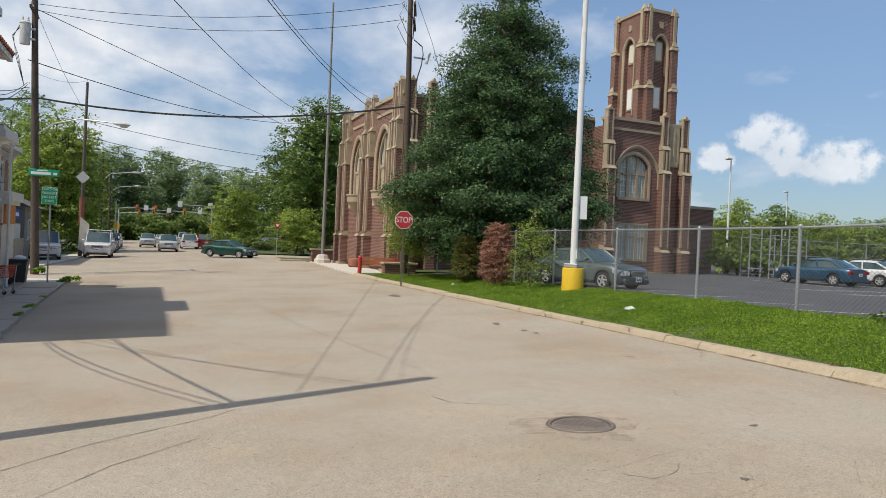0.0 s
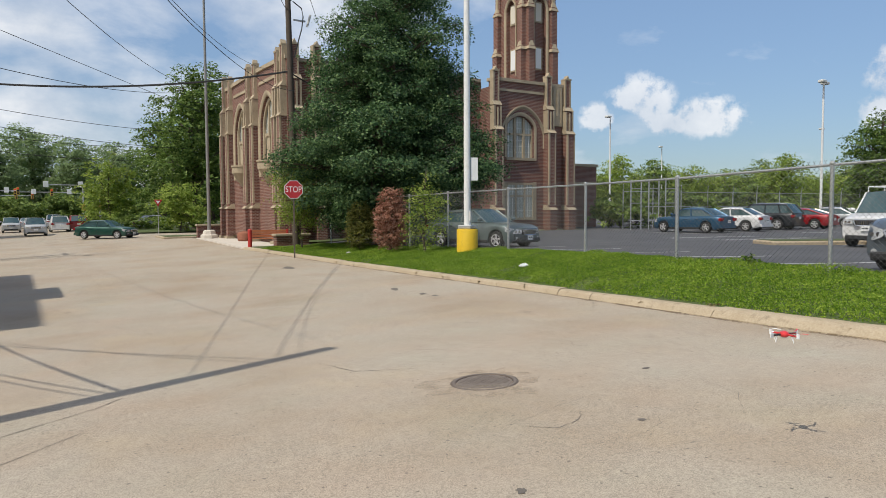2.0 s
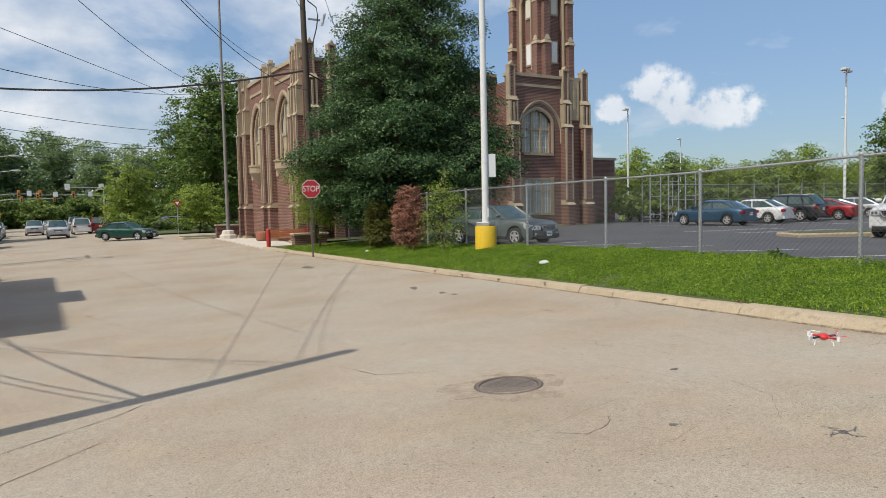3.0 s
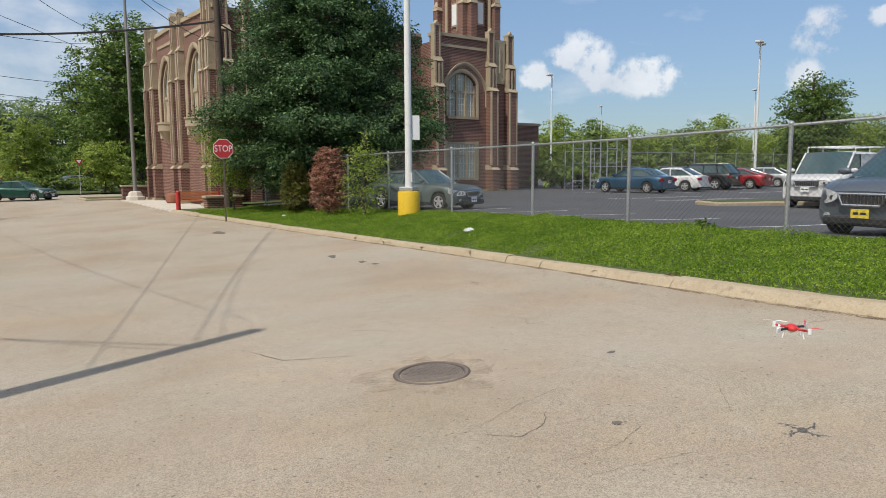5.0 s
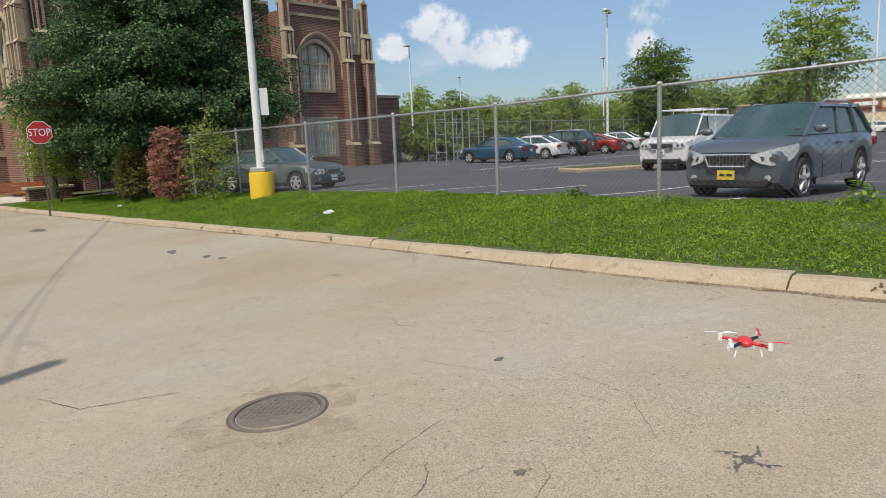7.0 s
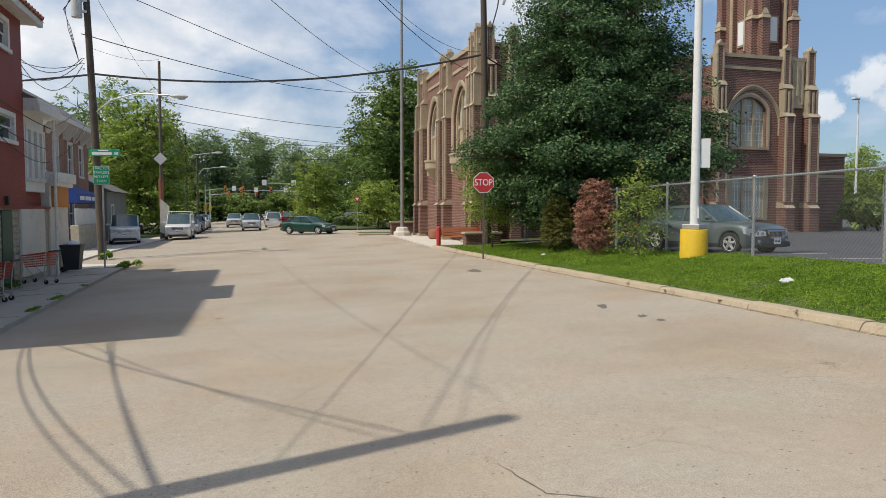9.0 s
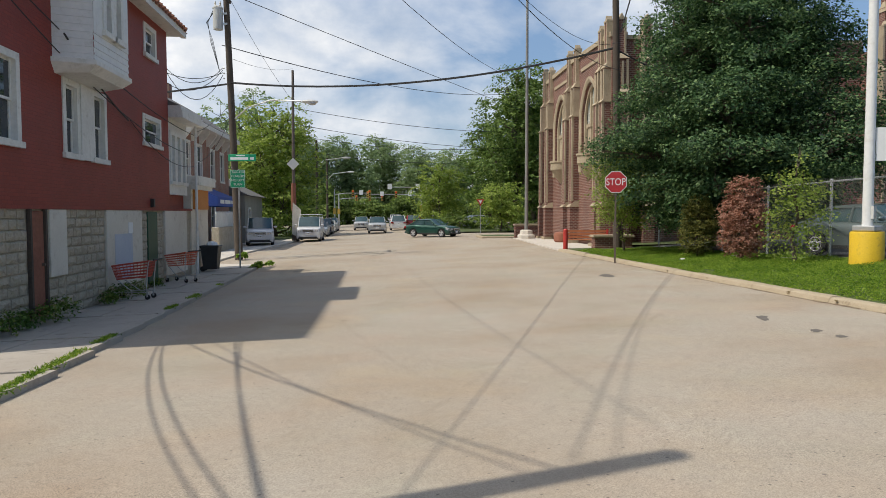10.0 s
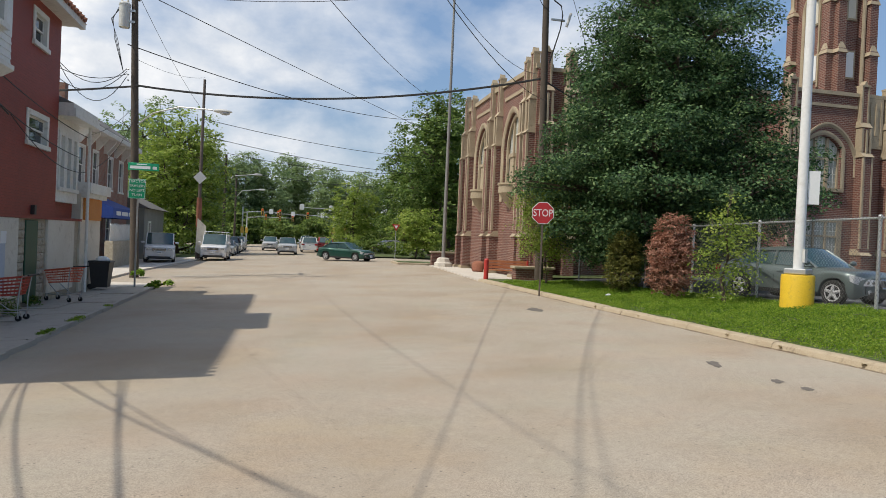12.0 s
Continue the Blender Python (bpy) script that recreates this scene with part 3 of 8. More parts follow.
Geo().lathe([(0.325, 0.0), (0.325, 0.0095), (0.3, 0.0095), (0.3, 0.0)], n=40).part("worn_ring", M_COVER, mh)

# ---- brick church ----
church = thing("church", (13.5, 46, -0.3), "dark red brick church with limestone trim and a square tower", "church")
CH = Matrix.Translation((-13.5, -46, 0.3))


def arch_at(u, o):
    """Height of the opening's head at u; o: centre, half width, sill, spring, apex."""
    q = min(abs(u - o[0]) / o[1], 1.0)
    return o[3] + (o[4] - o[3]) * (1 - q ** 1.7) ** 0.62


def arched_wall(place, u0, u1, z0, top, thick, openings):
    """A wall along u with pointed openings through it. place turns (u, depth, z) into the church's own space."""
    us = {u0, u1}
    for o in openings:
        us |= {o[0] - o[1] + 2 * o[1] * (0.5 - 0.5 * math.cos(math.pi * i / 18)) for i in range(19)}
    us |= set(steps(u0, u1, 12))
    us = sorted(us)
    us = [u for i, u in enumerate(us) if i == 0 or u - us[i - 1] > 1e-4]
    g = Geo()

    def quad(a, b, c, d):
        g.add([place @ Vector(q) for q in (a, b, c, d)], [(0, 1, 2, 3)])

    for a, b in zip(us, us[1:]):
        hole = [o for o in openings if o[0] - o[1] - 1e-4 <= a and b <= o[0] + o[1] + 1e-4]
        spans = [(z0, z0, top(a), top(b))]
        if hole:
            o = hole[0]
            spans = [(z0, z0, o[2], o[2]), (arch_at(a, o), arch_at(b, o), top(a), top(b))]
            quad((a, 0, arch_at(a, o)), (b, 0, arch_at(b, o)), (b, thick, arch_at(b, o)), (a, thick, arch_at(a, o)))
            quad((a, 0, o[2]), (a, thick, o[2]), (b, thick, o[2]), (b, 0, o[2]))
        for la, lb, ha, hb in spans:
            quad((a, 0, la), (b, 0, lb), (b, 0, hb), (a, 0, ha))
            quad((a, thick, la), (a, thick, ha), (b, thick, hb), (b, thick, lb))
        quad((a, 0, top(a)), (b, 0, top(b)), (b, thick, top(b)), (a, thick, top(a)))
    for o in openings:
        for s in (-1, 1):
            u = o[0] + s * o[1]
            quad((u, 0, o[2]), (u, 0, o[3]), (u, thick, o[3]), (u, thick, o[2]))
    for u in (u0, u1):
        quad((u, 0, z0), (u, thick, z0), (u, thick, top(u)), (u, 0, top(u)))
    return g


def arch_band(place, o, wide, proud, back, mat, parent, name="arch_moulding", legs=True):
    """A moulded band that follows an opening's sides and head."""
    outer, inner = [], []
    n = 22
    for i in range(n + 1):
        u = -math.cos(math.pi * i / n)
        inner.append((o[0] + o[1] * u, arch_at(o[0] + o[1] * u, o)))
        big = (o[0], o[1] + wide, o[2], o[3], o[4] + wide * 1.15)
        outer.append((o[0] + (o[1] + wide) * u, arch_at(o[0] + (o[1] + wide) * u, big)))
    if legs:
        inner = [(o[0] - o[1], o[2])] + inner + [(o[0] + o[1], o[2])]
        outer = [(o[0] - o[1] - wide, o[2])] + outer + [(o[0] + o[1] + wide, o[2])]
    g = Geo()
    v = []
    for (a, b), (c, d) in zip(inner, outer):
        v += [place @ Vector(q) for q in ((a, back, b), (a + (c - a) * 0.15, -proud * 0.4, b + (d - b) * 0.15), (a + (c - a) * 0.6, -proud, b + (d - b) * 0.6), (c, -proud, d), (c, 0.02, d))]
    f = [(i * 5 + j, i * 5 + j + 1, i * 5 + 6 + j, i * 5 + 5 + j) for i in range(len(inner) - 1) for j in range(4)]
    return g.add(v, f).part(name, mat, parent)


def church_window(place, o, lights, transoms, depth, parent):
    """Stone tracery with leaded panes in one opening."""
    win = new("window")
    win.parent = parent
    w = 2 * o[1] / lights
    for i in range(lights + 1):
        u = o[0] - o[1] + i * w
        top = arch_at(u, o) if 0 < i < lights else o[3]
        Geo().box(u - 0.085, u + 0.085, depth - 0.1, depth + 0.08, o[2], top, place).part("mullion", M_LIME, win)
    for z in transoms:
        Geo().box(o[0] - o[1], o[0] + o[1], depth - 0.09, depth + 0.07, z - 0.06, z + 0.06, place).part("transom", M_LIME, win)
    Geo().box(o[0] - o[1] - 0.15, o[0] + o[1] + 0.15, -0.14, depth + 0.05, o[2] - 0.16, o[2] + 0.02, place).part("sill", M_LIME, win)
    zs = [o[2]] + list(transoms) + [None]
    for i in range(lights):
        a, b = o[0] - o[1] + i * w + 0.06, o[0] - o[1] + (i + 1) * w - 0.06
        for lo, hi in zip(zs, zs[1:]):
            us = steps(a, b, 4)
            heads = [(u, min(arch_at(u, o), 99) if hi is None else hi) for u in us]
            pts = [(a, lo), (b, lo)] + heads[::-1]
            Geo().add([place @ Vector((u, depth, z)) for u, z in pts], [tuple(range(len(pts)))]).part("pane", M_OLDGLASS, win)
            lead = Geo()
            for q in (1, 2):
                u = a + (b - a) * q / 3
                lead.box(u - 0.012, u + 0.012, depth - 0.02, depth + 0.01, lo, heads[2][1] - 0.05, place)
            span = (heads[2][1] - lo)
            for q in range(1, int(span / 0.4) + 1):
                lead.box(a, b, depth - 0.02, depth + 0.01, lo + 0.4 * q - 0.012, lo + 0.4 * q + 0.012, place) if lo + 0.4 * q < min(h for _, h in heads) else None
            tagged(lead.part("leading", M_WHITE, win), kind="stuff")
    return win


def buttress(place, u, wide, proud, z0, stages, crown, parent, stone_from=None):
    """A stepped pier: stages of (top, proud) with stone weatherings between, ribs above stone_from and a small gabled crown."""
    b = new("buttress")
    b.parent = parent
    z = z0
    last = proud
    brick = Geo()

    def stone(name, *box):
        Geo().box(*box, place).part(name, M_LIME, b)

    stone("plinth", u - wide / 2 - 0.08, u + wide / 2 + 0.08, -proud - 0.1, 0.0, z0, z0 + 0.35)
    for top, pr in stages:
        brick.box(u - wide / 2, u + wide / 2, -pr, 0.02, z, top, place)
        if z > 0 and (stone_from is None or z < stone_from - 0.01):
            for s in (-1, 1):
                e = u + s * (wide / 2 - 0.045)
                stone("quoin", e - 0.055, e + 0.055, -pr - 0.015, -pr + 0.1, z + 0.3, top - 0.06)
        if stone_from is not None and z >= stone_from - 0.01:
            for s in (-1, 1):
                stone("rib", u + s * wide * 0.42 - 0.06, u + s * wide * 0.42 + 0.06, -pr - 0.06, 0.02, z, top - 0.1)
            stone("rib", u - 0.05, u + 0.05, -pr - 0.09, -pr + 0.02, z, top - 0.2)
        v = [place @ Vector(q) for q in ((u - wide / 2 - 0.05, -pr - 0.07, top - 0.05), (u + wide / 2 + 0.05, -pr - 0.07, top - 0.05), (u + wide / 2 + 0.05, 0.0, top - 0.05), (u - wide / 2 - 0.05, 0.0, top - 0.05),
             (u - wide / 2 - 0.02, -pr * 0.55, top + 0.27), (u + wide / 2 + 0.02, -pr * 0.55, top + 0.27), (u + wide / 2 + 0.02, 0.0, top + 0.3), (u - wide / 2 - 0.02, 0.0, top + 0.3))]
        Geo().add(v, [(0, 3, 2, 1), (4, 5, 6, 7), (0, 1, 5, 4), (1, 2, 6, 5), (2, 3, 7, 6), (3, 0, 4, 7)]).part("weathering", M_LIME, b)
        z = top
        last = pr
    c = crown
    brick.box(u - wide * 0.3, u + wide * 0.3, -last * 0.6, wide * 0.2, z, c, place)
    for s in (-1, 1):
        stone("rib", u + s * wide * 0.32 - 0.05, u + s * wide * 0.32 + 0.05, -last * 0.68, wide * 0.24, z, c)
    stone("cap", u - wide * 0.42, u + wide * 0.42, -last * 0.75, wide * 0.28, c, c + 0.1)
    Geo().prism([(-wide * 0.22, 0), (wide * 0.22, 0), (0, 0.24)], place @ Matrix.Translation((u, -last * 0.65, c + 0.1)), last * 0.65 + 0.1).part("gablet", M_LIME, b)
    brick.part("pier", M_BRICK, b)
    return b


# street front faces -x: u runs along -y from the far corner
FRONT = CH @ Matrix.Translation((13.5, 52.2, 0)) @ Matrix.Rotation(radians(-90), 4, "Z")
bays = [(4.35, 1.42, 3.9, 6.9, 8.75), (10.2, 1.42, 3.9, 6.9, 8.75)]


def gable(u):
    return 10.4 + 0.12 * (1 - abs(u - 6.9) / 6.9)


arched_wall(FRONT, 0, 13.8, -0.4, gable, 0.7, bays).part("front_wall", M_BRICK, church)
for o in bays:
    arch_band(FRONT, o, 0.3, 0.1, 0.24, M_LIME, church)
    arch_band(FRONT @ Matrix.Translation((0, 0.14, 0)), (o[0], o[1] - 0.2, o[2] + 0.9, o[3], o[4] - 0.24), 0.15, 0.03, 0.1, M_LIME, church)
    church_window(FRONT, (o[0], o[1] - 0.02, o[2] + 0.9, o[3], o[4]), 3, [6.4], 0.3, church)
    band = Geo().box(o[0] - 1.55, o[0] + 1.55, -0.06, 0.02, 9.62, 9.8, FRONT).part("string_course", M_LIME, church)
    # corbelled stone balcony under the window
    oc = FRONT @ Vector((o[0], 0.05, 0))
    Geo().lathe([(0.06, 3.4), (0.25, 3.65), (0.42, 3.85), (0.6, 4.2), (0.72, 4.3), (0.72, 4.7), (0.78, 4.74), (0.78, 4.84), (0.0, 4.86)], oc, 16).part("oriel", M_LIME, church, smooth=True)
    g = Geo()
    g.box(o[0] - 0.3, o[0] + 0.3, 0.0, 0.2, 4.9, 6.3, FRONT).box(o[0] - 0.4, o[0] + 0.4, -0.06, 0.2, 6.3, 6.5, FRONT)
    g.part("niche", M_LIME, church)
v = []
n = 16
for i in range(n + 1):
    a = 13.8 * i / n
    v += [FRONT @ Vector(q) for q in ((a, -0.1, gable(a) - 0.02), (a, 0.8, gable(a) - 0.02), (a, 0.8, gable(a) + 0.22), (a, -0.1, gable(a) + 0.22))]
Geo().add(v, [(4 * i + k, 4 * i + (k + 1) % 4, 4 * i + 4 + (k + 1) % 4, 4 * i + 4 + k) for i in range(n) for k in range(4)] + [(0, 1, 2, 3), (4 * n + 3, 4 * n + 2, 4 * n + 1, 4 * n)]).part("coping", M_LIME, church)
for u in (0.5, 2.1, 6.5, 8.0, 12.45, 13.4):
    edge = u < 0.9 or u > 13
    buttress(FRONT, u, 0.55, 0.52, -0.4, [(1.95, 0.52), (7.2, 0.44), (8.9, 0.32)], gable(u) + (0.75 if edge else 0.5), church, 7.2)

# side walls, back and roof of the nave
SOUTH = CH @ Matrix.Translation((13.5, 38.6, 0))
side = [(3.6, 1.0, 4.2, 6.6, 8.2), (7.2, 1.0, 4.2, 6.6, 8.2), (10.8, 1.0, 4.2, 6.6, 8.2)]
arched_wall(SOUTH, 0.7, 13.6, -0.4, lambda u: 10.3, 0.6, side).part("side_wall", M_BRICK, church)
for o in side:
    church_window(SOUTH, o, 2, [6.0], 0.3, church)
for u in (0.45, 1.8, 5.4, 9.0):
    buttress(SOUTH, u, 0.6, 0.75, -0.4, [(1.95, 0.75), (7.6, 0.62), (9.3, 0.45)], 11.2, church, 7.6)
Geo().box(13.55, 27, 38.5, 39.3, 10.3, 10.5, CH).part("coping", M_LIME, church)
Geo().box(14.2, 34, 51.7, 52.4, -0.4, 10.3, CH).box(33.5, 34.2, 41.9, 51.7, -0.4, 9.8, CH).part("back_wall", M_BRICK, church)
Geo().add([CH @ Vector(q) for q in ((14.2, 39.2, 10.0), (34, 39.2, 10.0), (34, 51.8, 10.0), (14.2, 51.8, 10.0), (14.2, 45.5, 10.5), (34, 45.5, 10.5))], [(0, 1, 5, 4), (3, 4, 5, 2), (0, 4, 3), (1, 2, 5)]).part("roof", M_SHINGLE, church)

# transept with the great window, south face at y = 37
TRANS = CH @ Matrix.Translation((27, 37, 0))
great = (2.2, 1.12, 5.2, 7.25, 8.0)
arched_wall(TRANS, 0, 6.5, -0.2, lambda u: 10.2, 0.6, [great]).part("transept_wall", M_BRICK, church)
arch_band(TRANS, great, 0.24, 0.05, 0.25, M_LIME, church)
arch_band(TRANS, (2.4, 1.74, 5.9, 6.7, 8.5), 0.2, 0.1, 0.0, M_LIME, church, "hood_mould")
church_window(TRANS, great, 3, [6.8], 0.22, church)
low = new("window")
low.parent = church
for z0, z1 in ((1.05, 1.2), (2.6, 2.7), (3.4, 3.55)):
    Geo().box(0.9, 3.35, -0.1, 0.02, z0, z1, TRANS).part("transom", M_LIME, low)
for i in range(4):
    u = 0.94 + i * 0.75
    Geo().box(u, u + 0.12, -0.09, 0.02, 1.05, 3.55, TRANS).part("mullion", M_LIME, low)
for u in (0.72, 3.31):
    Geo().box(u, u + 0.22, -0.07, 0.02, 1.0, 3.6, TRANS).part("jamb", M_LIME, low)
for i in range(3):
    for lo, hi in ((1.2, 2.6), (2.7, 3.4)):
        u = 1.06 + i * 0.75
        Geo().box(u, u + 0.63, -0.03, -0.01, lo, hi, TRANS).part("pane", M_OLDGLASS, low)
        g = Geo()
        g.box(u + 0.2, u + 0.225, -0.045, -0.03, lo, hi, TRANS).box(u + 0.41, u + 0.435, -0.045, -0.03, lo, hi, TRANS)
        for q in (1, 2):
            zz = lo + (hi - lo) * q / 3
            g.box(u, u + 0.63, -0.044, -0.03, zz - 0.012, zz + 0.012, TRANS)
        tagged(g.part("leading", M_WHITE, low), kind="stuff")
Geo().box(-0.1, 6.6, -0.12, 0.7, 10.2, 10.4, TRANS).box(0.2, 4.2, -0.07, 0.02, 9.55, 9.72, TRANS).part("coping", M_LIME, church)
Geo().box(-0.1, 6.6, -0.12, 0.0, -0.25, 0.38, TRANS).part("plinth", M_LIME, church)
for u, c in ((0.0, 10.75), (4.5, 10.75), (6.2, 10.7)):
    buttress(TRANS, u, 0.6 if u < 6 else 0.68, 0.75, -0.2, [(1.75, 0.75), (7.0, 0.6), (8.6, 0.38)], c, church, 7.0)
Geo().box(4.9, 5.8, -0.12, 0.02, 7.5, 10.19, TRANS).part("stone_panel", M_LIME, church)
Geo().box(4.95, 5.08, -0.16, -0.1, 7.7, 10.0, TRANS).box(5.62, 5.75, -0.16, -0.1, 7.7, 10.0, TRANS).box(5.28, 5.42, -0.18, -0.1, 8.2, 9.9, TRANS).part("panel_rib", M_LIME, church)
Geo().box(27, 27.6, 37.6, 39.2, -0.3, 9.85, CH).part("transept_side_wall", M_BRICK, church)
Geo().box(32.9, 33.5, 37.6, 42, -0.3, 9.85, CH).part("transept_side_wall", M_BRICK, church)
Geo().box(27.5, 33.2, 37.6, 42, 9.5, 9.6, CH).part("transept_roof", M_SHINGLE, church)

# tower
tower = new("tower")
tower.parent = church
tx0, tx1, ty0, ty1 = 30.75, 33.35, 38.4, 41.75
for face, width in ((CH @ Matrix.Translation((tx0, ty0, 0)), tx1 - tx0), (CH @ Matrix.Translation((tx0, ty1, 0)) @ Matrix.Rotation(radians(-90), 4, "Z"), ty1 - ty0)):
    mid = width / 2
    tall = (mid, 0.5, 11.23, 15.85, 16.59)
    arched_wall(face, 0, width, 9.5, lambda u: 18.25, 0.4, [tall]).part("tower_wall", M_BRICK, tower)
    arch_band(face, tall, 0.2, 0.1, 0.2, M_LIME, tower)
    Geo().box(mid - 0.5, mid + 0.5, 0.28, 0.36, 11.23, 16.51, face).part("infill", M_BRICK, tower)
    for lo, hi in ((11.73, 13.13), (15.03, 16.27)):
        Geo().box(mid - 0.36, mid + 0.36, 0.2, 0.28, lo - 0.1, hi + 0.1, face).part("louvre_frame", M_LIME, tower)
        Geo().box(mid - 0.24, mid + 0.24, 0.17, 0.2, lo, hi, face).part("louvre", M_STUCCO if hi > 14.5 else M_SIGNWHITE, tower)
    g = Geo().box(mid - 0.16, mid + 0.16, -0.05, 0.02, 17.21, 17.63, face)
    g.part("shield", M_LIME, tower)
    for u in (0.25, width - 0.25):
        b = new("buttress")
        b.parent = tower
        brick = Geo()
        for z0, z1, pr in ((9.5, 13.13, 0.42), (13.13, 16.02, 0.32), (16.02, 18.41, 0.14)):
            brick.box(u - 0.25, u + 0.25, -pr, 0.02, z0, z1, face)
            v = [face @ Vector(q) for q in ((u - 0.34, -pr - 0.05, z1 - 0.25), (u + 0.34, -pr - 0.05, z1 - 0.25), (u + 0.34, 0, z1 - 0.25), (u - 0.34, 0, z1 - 0.25), (u - 0.1, -pr + 0.1, z1 + 0.35), (u + 0.1, -pr + 0.1, z1 + 0.35), (u + 0.1, 0, z1 + 0.35), (u - 0.1, 0, z1 + 0.35))]
            Geo().add(v, [(0, 3, 2, 1), (4, 5, 6, 7), (0, 1, 5, 4), (1, 2, 6, 5), (2, 3, 7, 6), (3, 0, 4, 7)]).part("weathering", M_LIME, b)
        Geo().box(u - 0.12, u + 0.12, -0.22, 0.0, 16.18, 18.41, face).part("rib", M_LIME, b)
        brick.part("pier", M_BRICK, b)
g = Geo().box(tx0 + 0.4, tx1, ty1 - 0.4, ty1, 9.5, 18.25, CH).box(tx1 - 0.4, tx1, ty0 + 0.4, ty1 - 0.4, 9.5, 18.25, CH)
g.part("tower_wall", M_BRICK, tower)
Geo().box(tx0 - 0.08, tx1 + 0.08, ty0 - 0.08, ty1 + 0.08, 18.25, 18.45, CH).part("tower_coping", M_LIME, tower)
# low wing behind
Geo().box(34.25, 39.75, 40.6, 52, 0.0, 5.1, CH).part("low_wing", M_BRICK, church)
Geo().box(34.25, 39.85, 40.5, 52.1, 5.1, 5.3, CH).box(34.25, 39.8, 40.55, 40.62, 3.7, 3.88, CH).part("wing_coping", M_LIME, church)

# ---- plants ----
def leaf_mesh(name, centres, normals, size, mat, rng, long=1.6):
    """Many small pointed leaves, one four-cornered blade each."""
    n = len(centres)
    a = np.cross(normals, rng.normal(size=(n, 3)))
    a /= np.linalg.norm(a, axis=1)[:, None] + 1e-9
    b = np.cross(normals, a)
    s = size * rng.uniform(0.6, 1.3, n)[:, None]
    bend = normals * s * rng.uniform(-0.3, 0.3, n)[:, None]
    v = np.stack([centres - a * s * long / 2, centres + b * s * 0.5 + bend, centres + a * s * long / 2, centres - b * s * 0.5 + bend], 1).reshape(-1, 3)
    me = bpy.data.meshes.new(name)
    me.vertices.add(4 * n)
    me.vertices.foreach_set("co", v.astype(np.float32).ravel())
    me.loops.add(4 * n)
    me.loops.foreach_set("vertex_index", np.arange(4 * n, dtype=np.int32))
    me.polygons.add(n)
    me.polygons.foreach_set("loop_start", np.arange(0, 4 * n, 4, dtype=np.int32))
    me.update(calc_edges=True)
    me.materials.append(mat)
    return me


def plant(name, base, lobes, n, size, mat, label, category, trunk=0.25, seed=1, twigs=18, spread=0.35, limbs=True, group="", droop=0.0, shell=0.45, trunk_top=None, gaps=True):
    """A trunk with limbs to every lobe (x, y, z, rx, ry, rz; from the base) and a crown of single leaves in uneven tufts."""
    rng = np.random.default_rng(seed)
    t = thing(name, base, label, category, group)
    lob = np.array(lobes, float)
    top = trunk_top or float((lob[:, 2] + lob[:, 5] * 0.3).max())
    if trunk:
        g = Geo()
        pts = [(0, 0, -0.15), (0, 0, 0.1)] + [(0.12 * math.sin(k * 2.1 + seed), 0.12 * math.cos(k * 1.7 + seed), top * k / 5) for k in range(1, 6)]
        g.tube(pts, [trunk * 1.45, trunk * 1.1] + [trunk * (1 - 0.17 * k) for k in range(1, 6)], 9)
        g.part("trunk", M_BARK, t, smooth=True)
    if limbs and trunk:
        for k, (x, y, z, rx, ry, rz) in enumerate(lob):
            s = max(0.15, min(z - rz * 0.7, top * 0.8))
            p0, p1 = Vector((0, 0, s)), Vector((x, y, z))
            mid = p0.lerp(p1, 0.5) + Vector((0.1 * math.sin(k), 0.1 * math.cos(k), -0.12 * (p1 - p0).length))
            r = trunk * 0.38
            g = Geo().tube([p0, mid, p1, p1 + Vector((0, 0, rz * 0.6))], [r, r * 0.7, r * 0.4, r * 0.15], 6)
            for j in range(5):
                d = Vector(rng.normal(size=3)).normalized()
                q = Vector((x + d.x * rx * 0.85, y + d.y * ry * 0.85, z + d.z * rz * 0.85))
                g.tube([mid.lerp(p1, 0.3 + 0.14 * j), (mid.lerp(p1, 0.6) + q) / 2, q], [r * 0.35, r * 0.22, r * 0.06], 5)
            g.part("limb", M_BARK, t, smooth=True)
    vol = (lob[:, 3] * lob[:, 4] * lob[:, 5]) ** 0.72
    m = max(8, n // twigs)
    pick = rng.choice(len(lob), m, p=vol / vol.sum())
    d = rng.normal(size=(m, 3))
    d /= np.linalg.norm(d, axis=1)[:, None]
    r = rng.uniform(shell, 1.06, m)[:, None] ** 0.55 + rng.normal(0, 0.05, (m, 1))
    tw = lob[pick, :3] + d * r * lob[pick, 3:]
    # hollows between the boughs
    hollow = np.array([noise.noise((q[0] / (spread * 2.6) + seed, q[1] / (spread * 2.6), q[2] / (spread * 1.9))) for q in tw])
    keep = (tw[:, 2] > 0.05) & (hollow > -0.2 if gaps else True)
    tw, d = tw[keep], d[keep]
    # every twig is a flat spray that reaches outwards and hangs a little at its tip
    out = tw * np.array((1, 1, 0)) + d * 0.6 + rng.normal(0, 0.35, tw.shape) * (np.abs(tw[:, :1]) + 0.3) * 0.5
    out[:, 2] *= 0.4
    out /= np.linalg.norm(out, axis=1)[:, None] + 1e-9
    side = np.stack([-out[:, 1], out[:, 0], 0 * out[:, 0]], 1)
    u = rng.uniform(-1.5, 1.5, (len(tw), twigs))
    w = rng.normal(0, 0.62, (len(tw), twigs)) * (1.25 - np.abs(u) * 0.45)
    h = rng.normal(0, 0.26, (len(tw), twigs)) - 0.22 * np.maximum(u, 0) ** 2
    c = tw[:, None] + spread * (u[..., None] * out[:, None] + w[..., None] * side[:, None] + h[..., None] * np.array((0, 0, 1.0)))
    c = c.reshape(-1, 3)
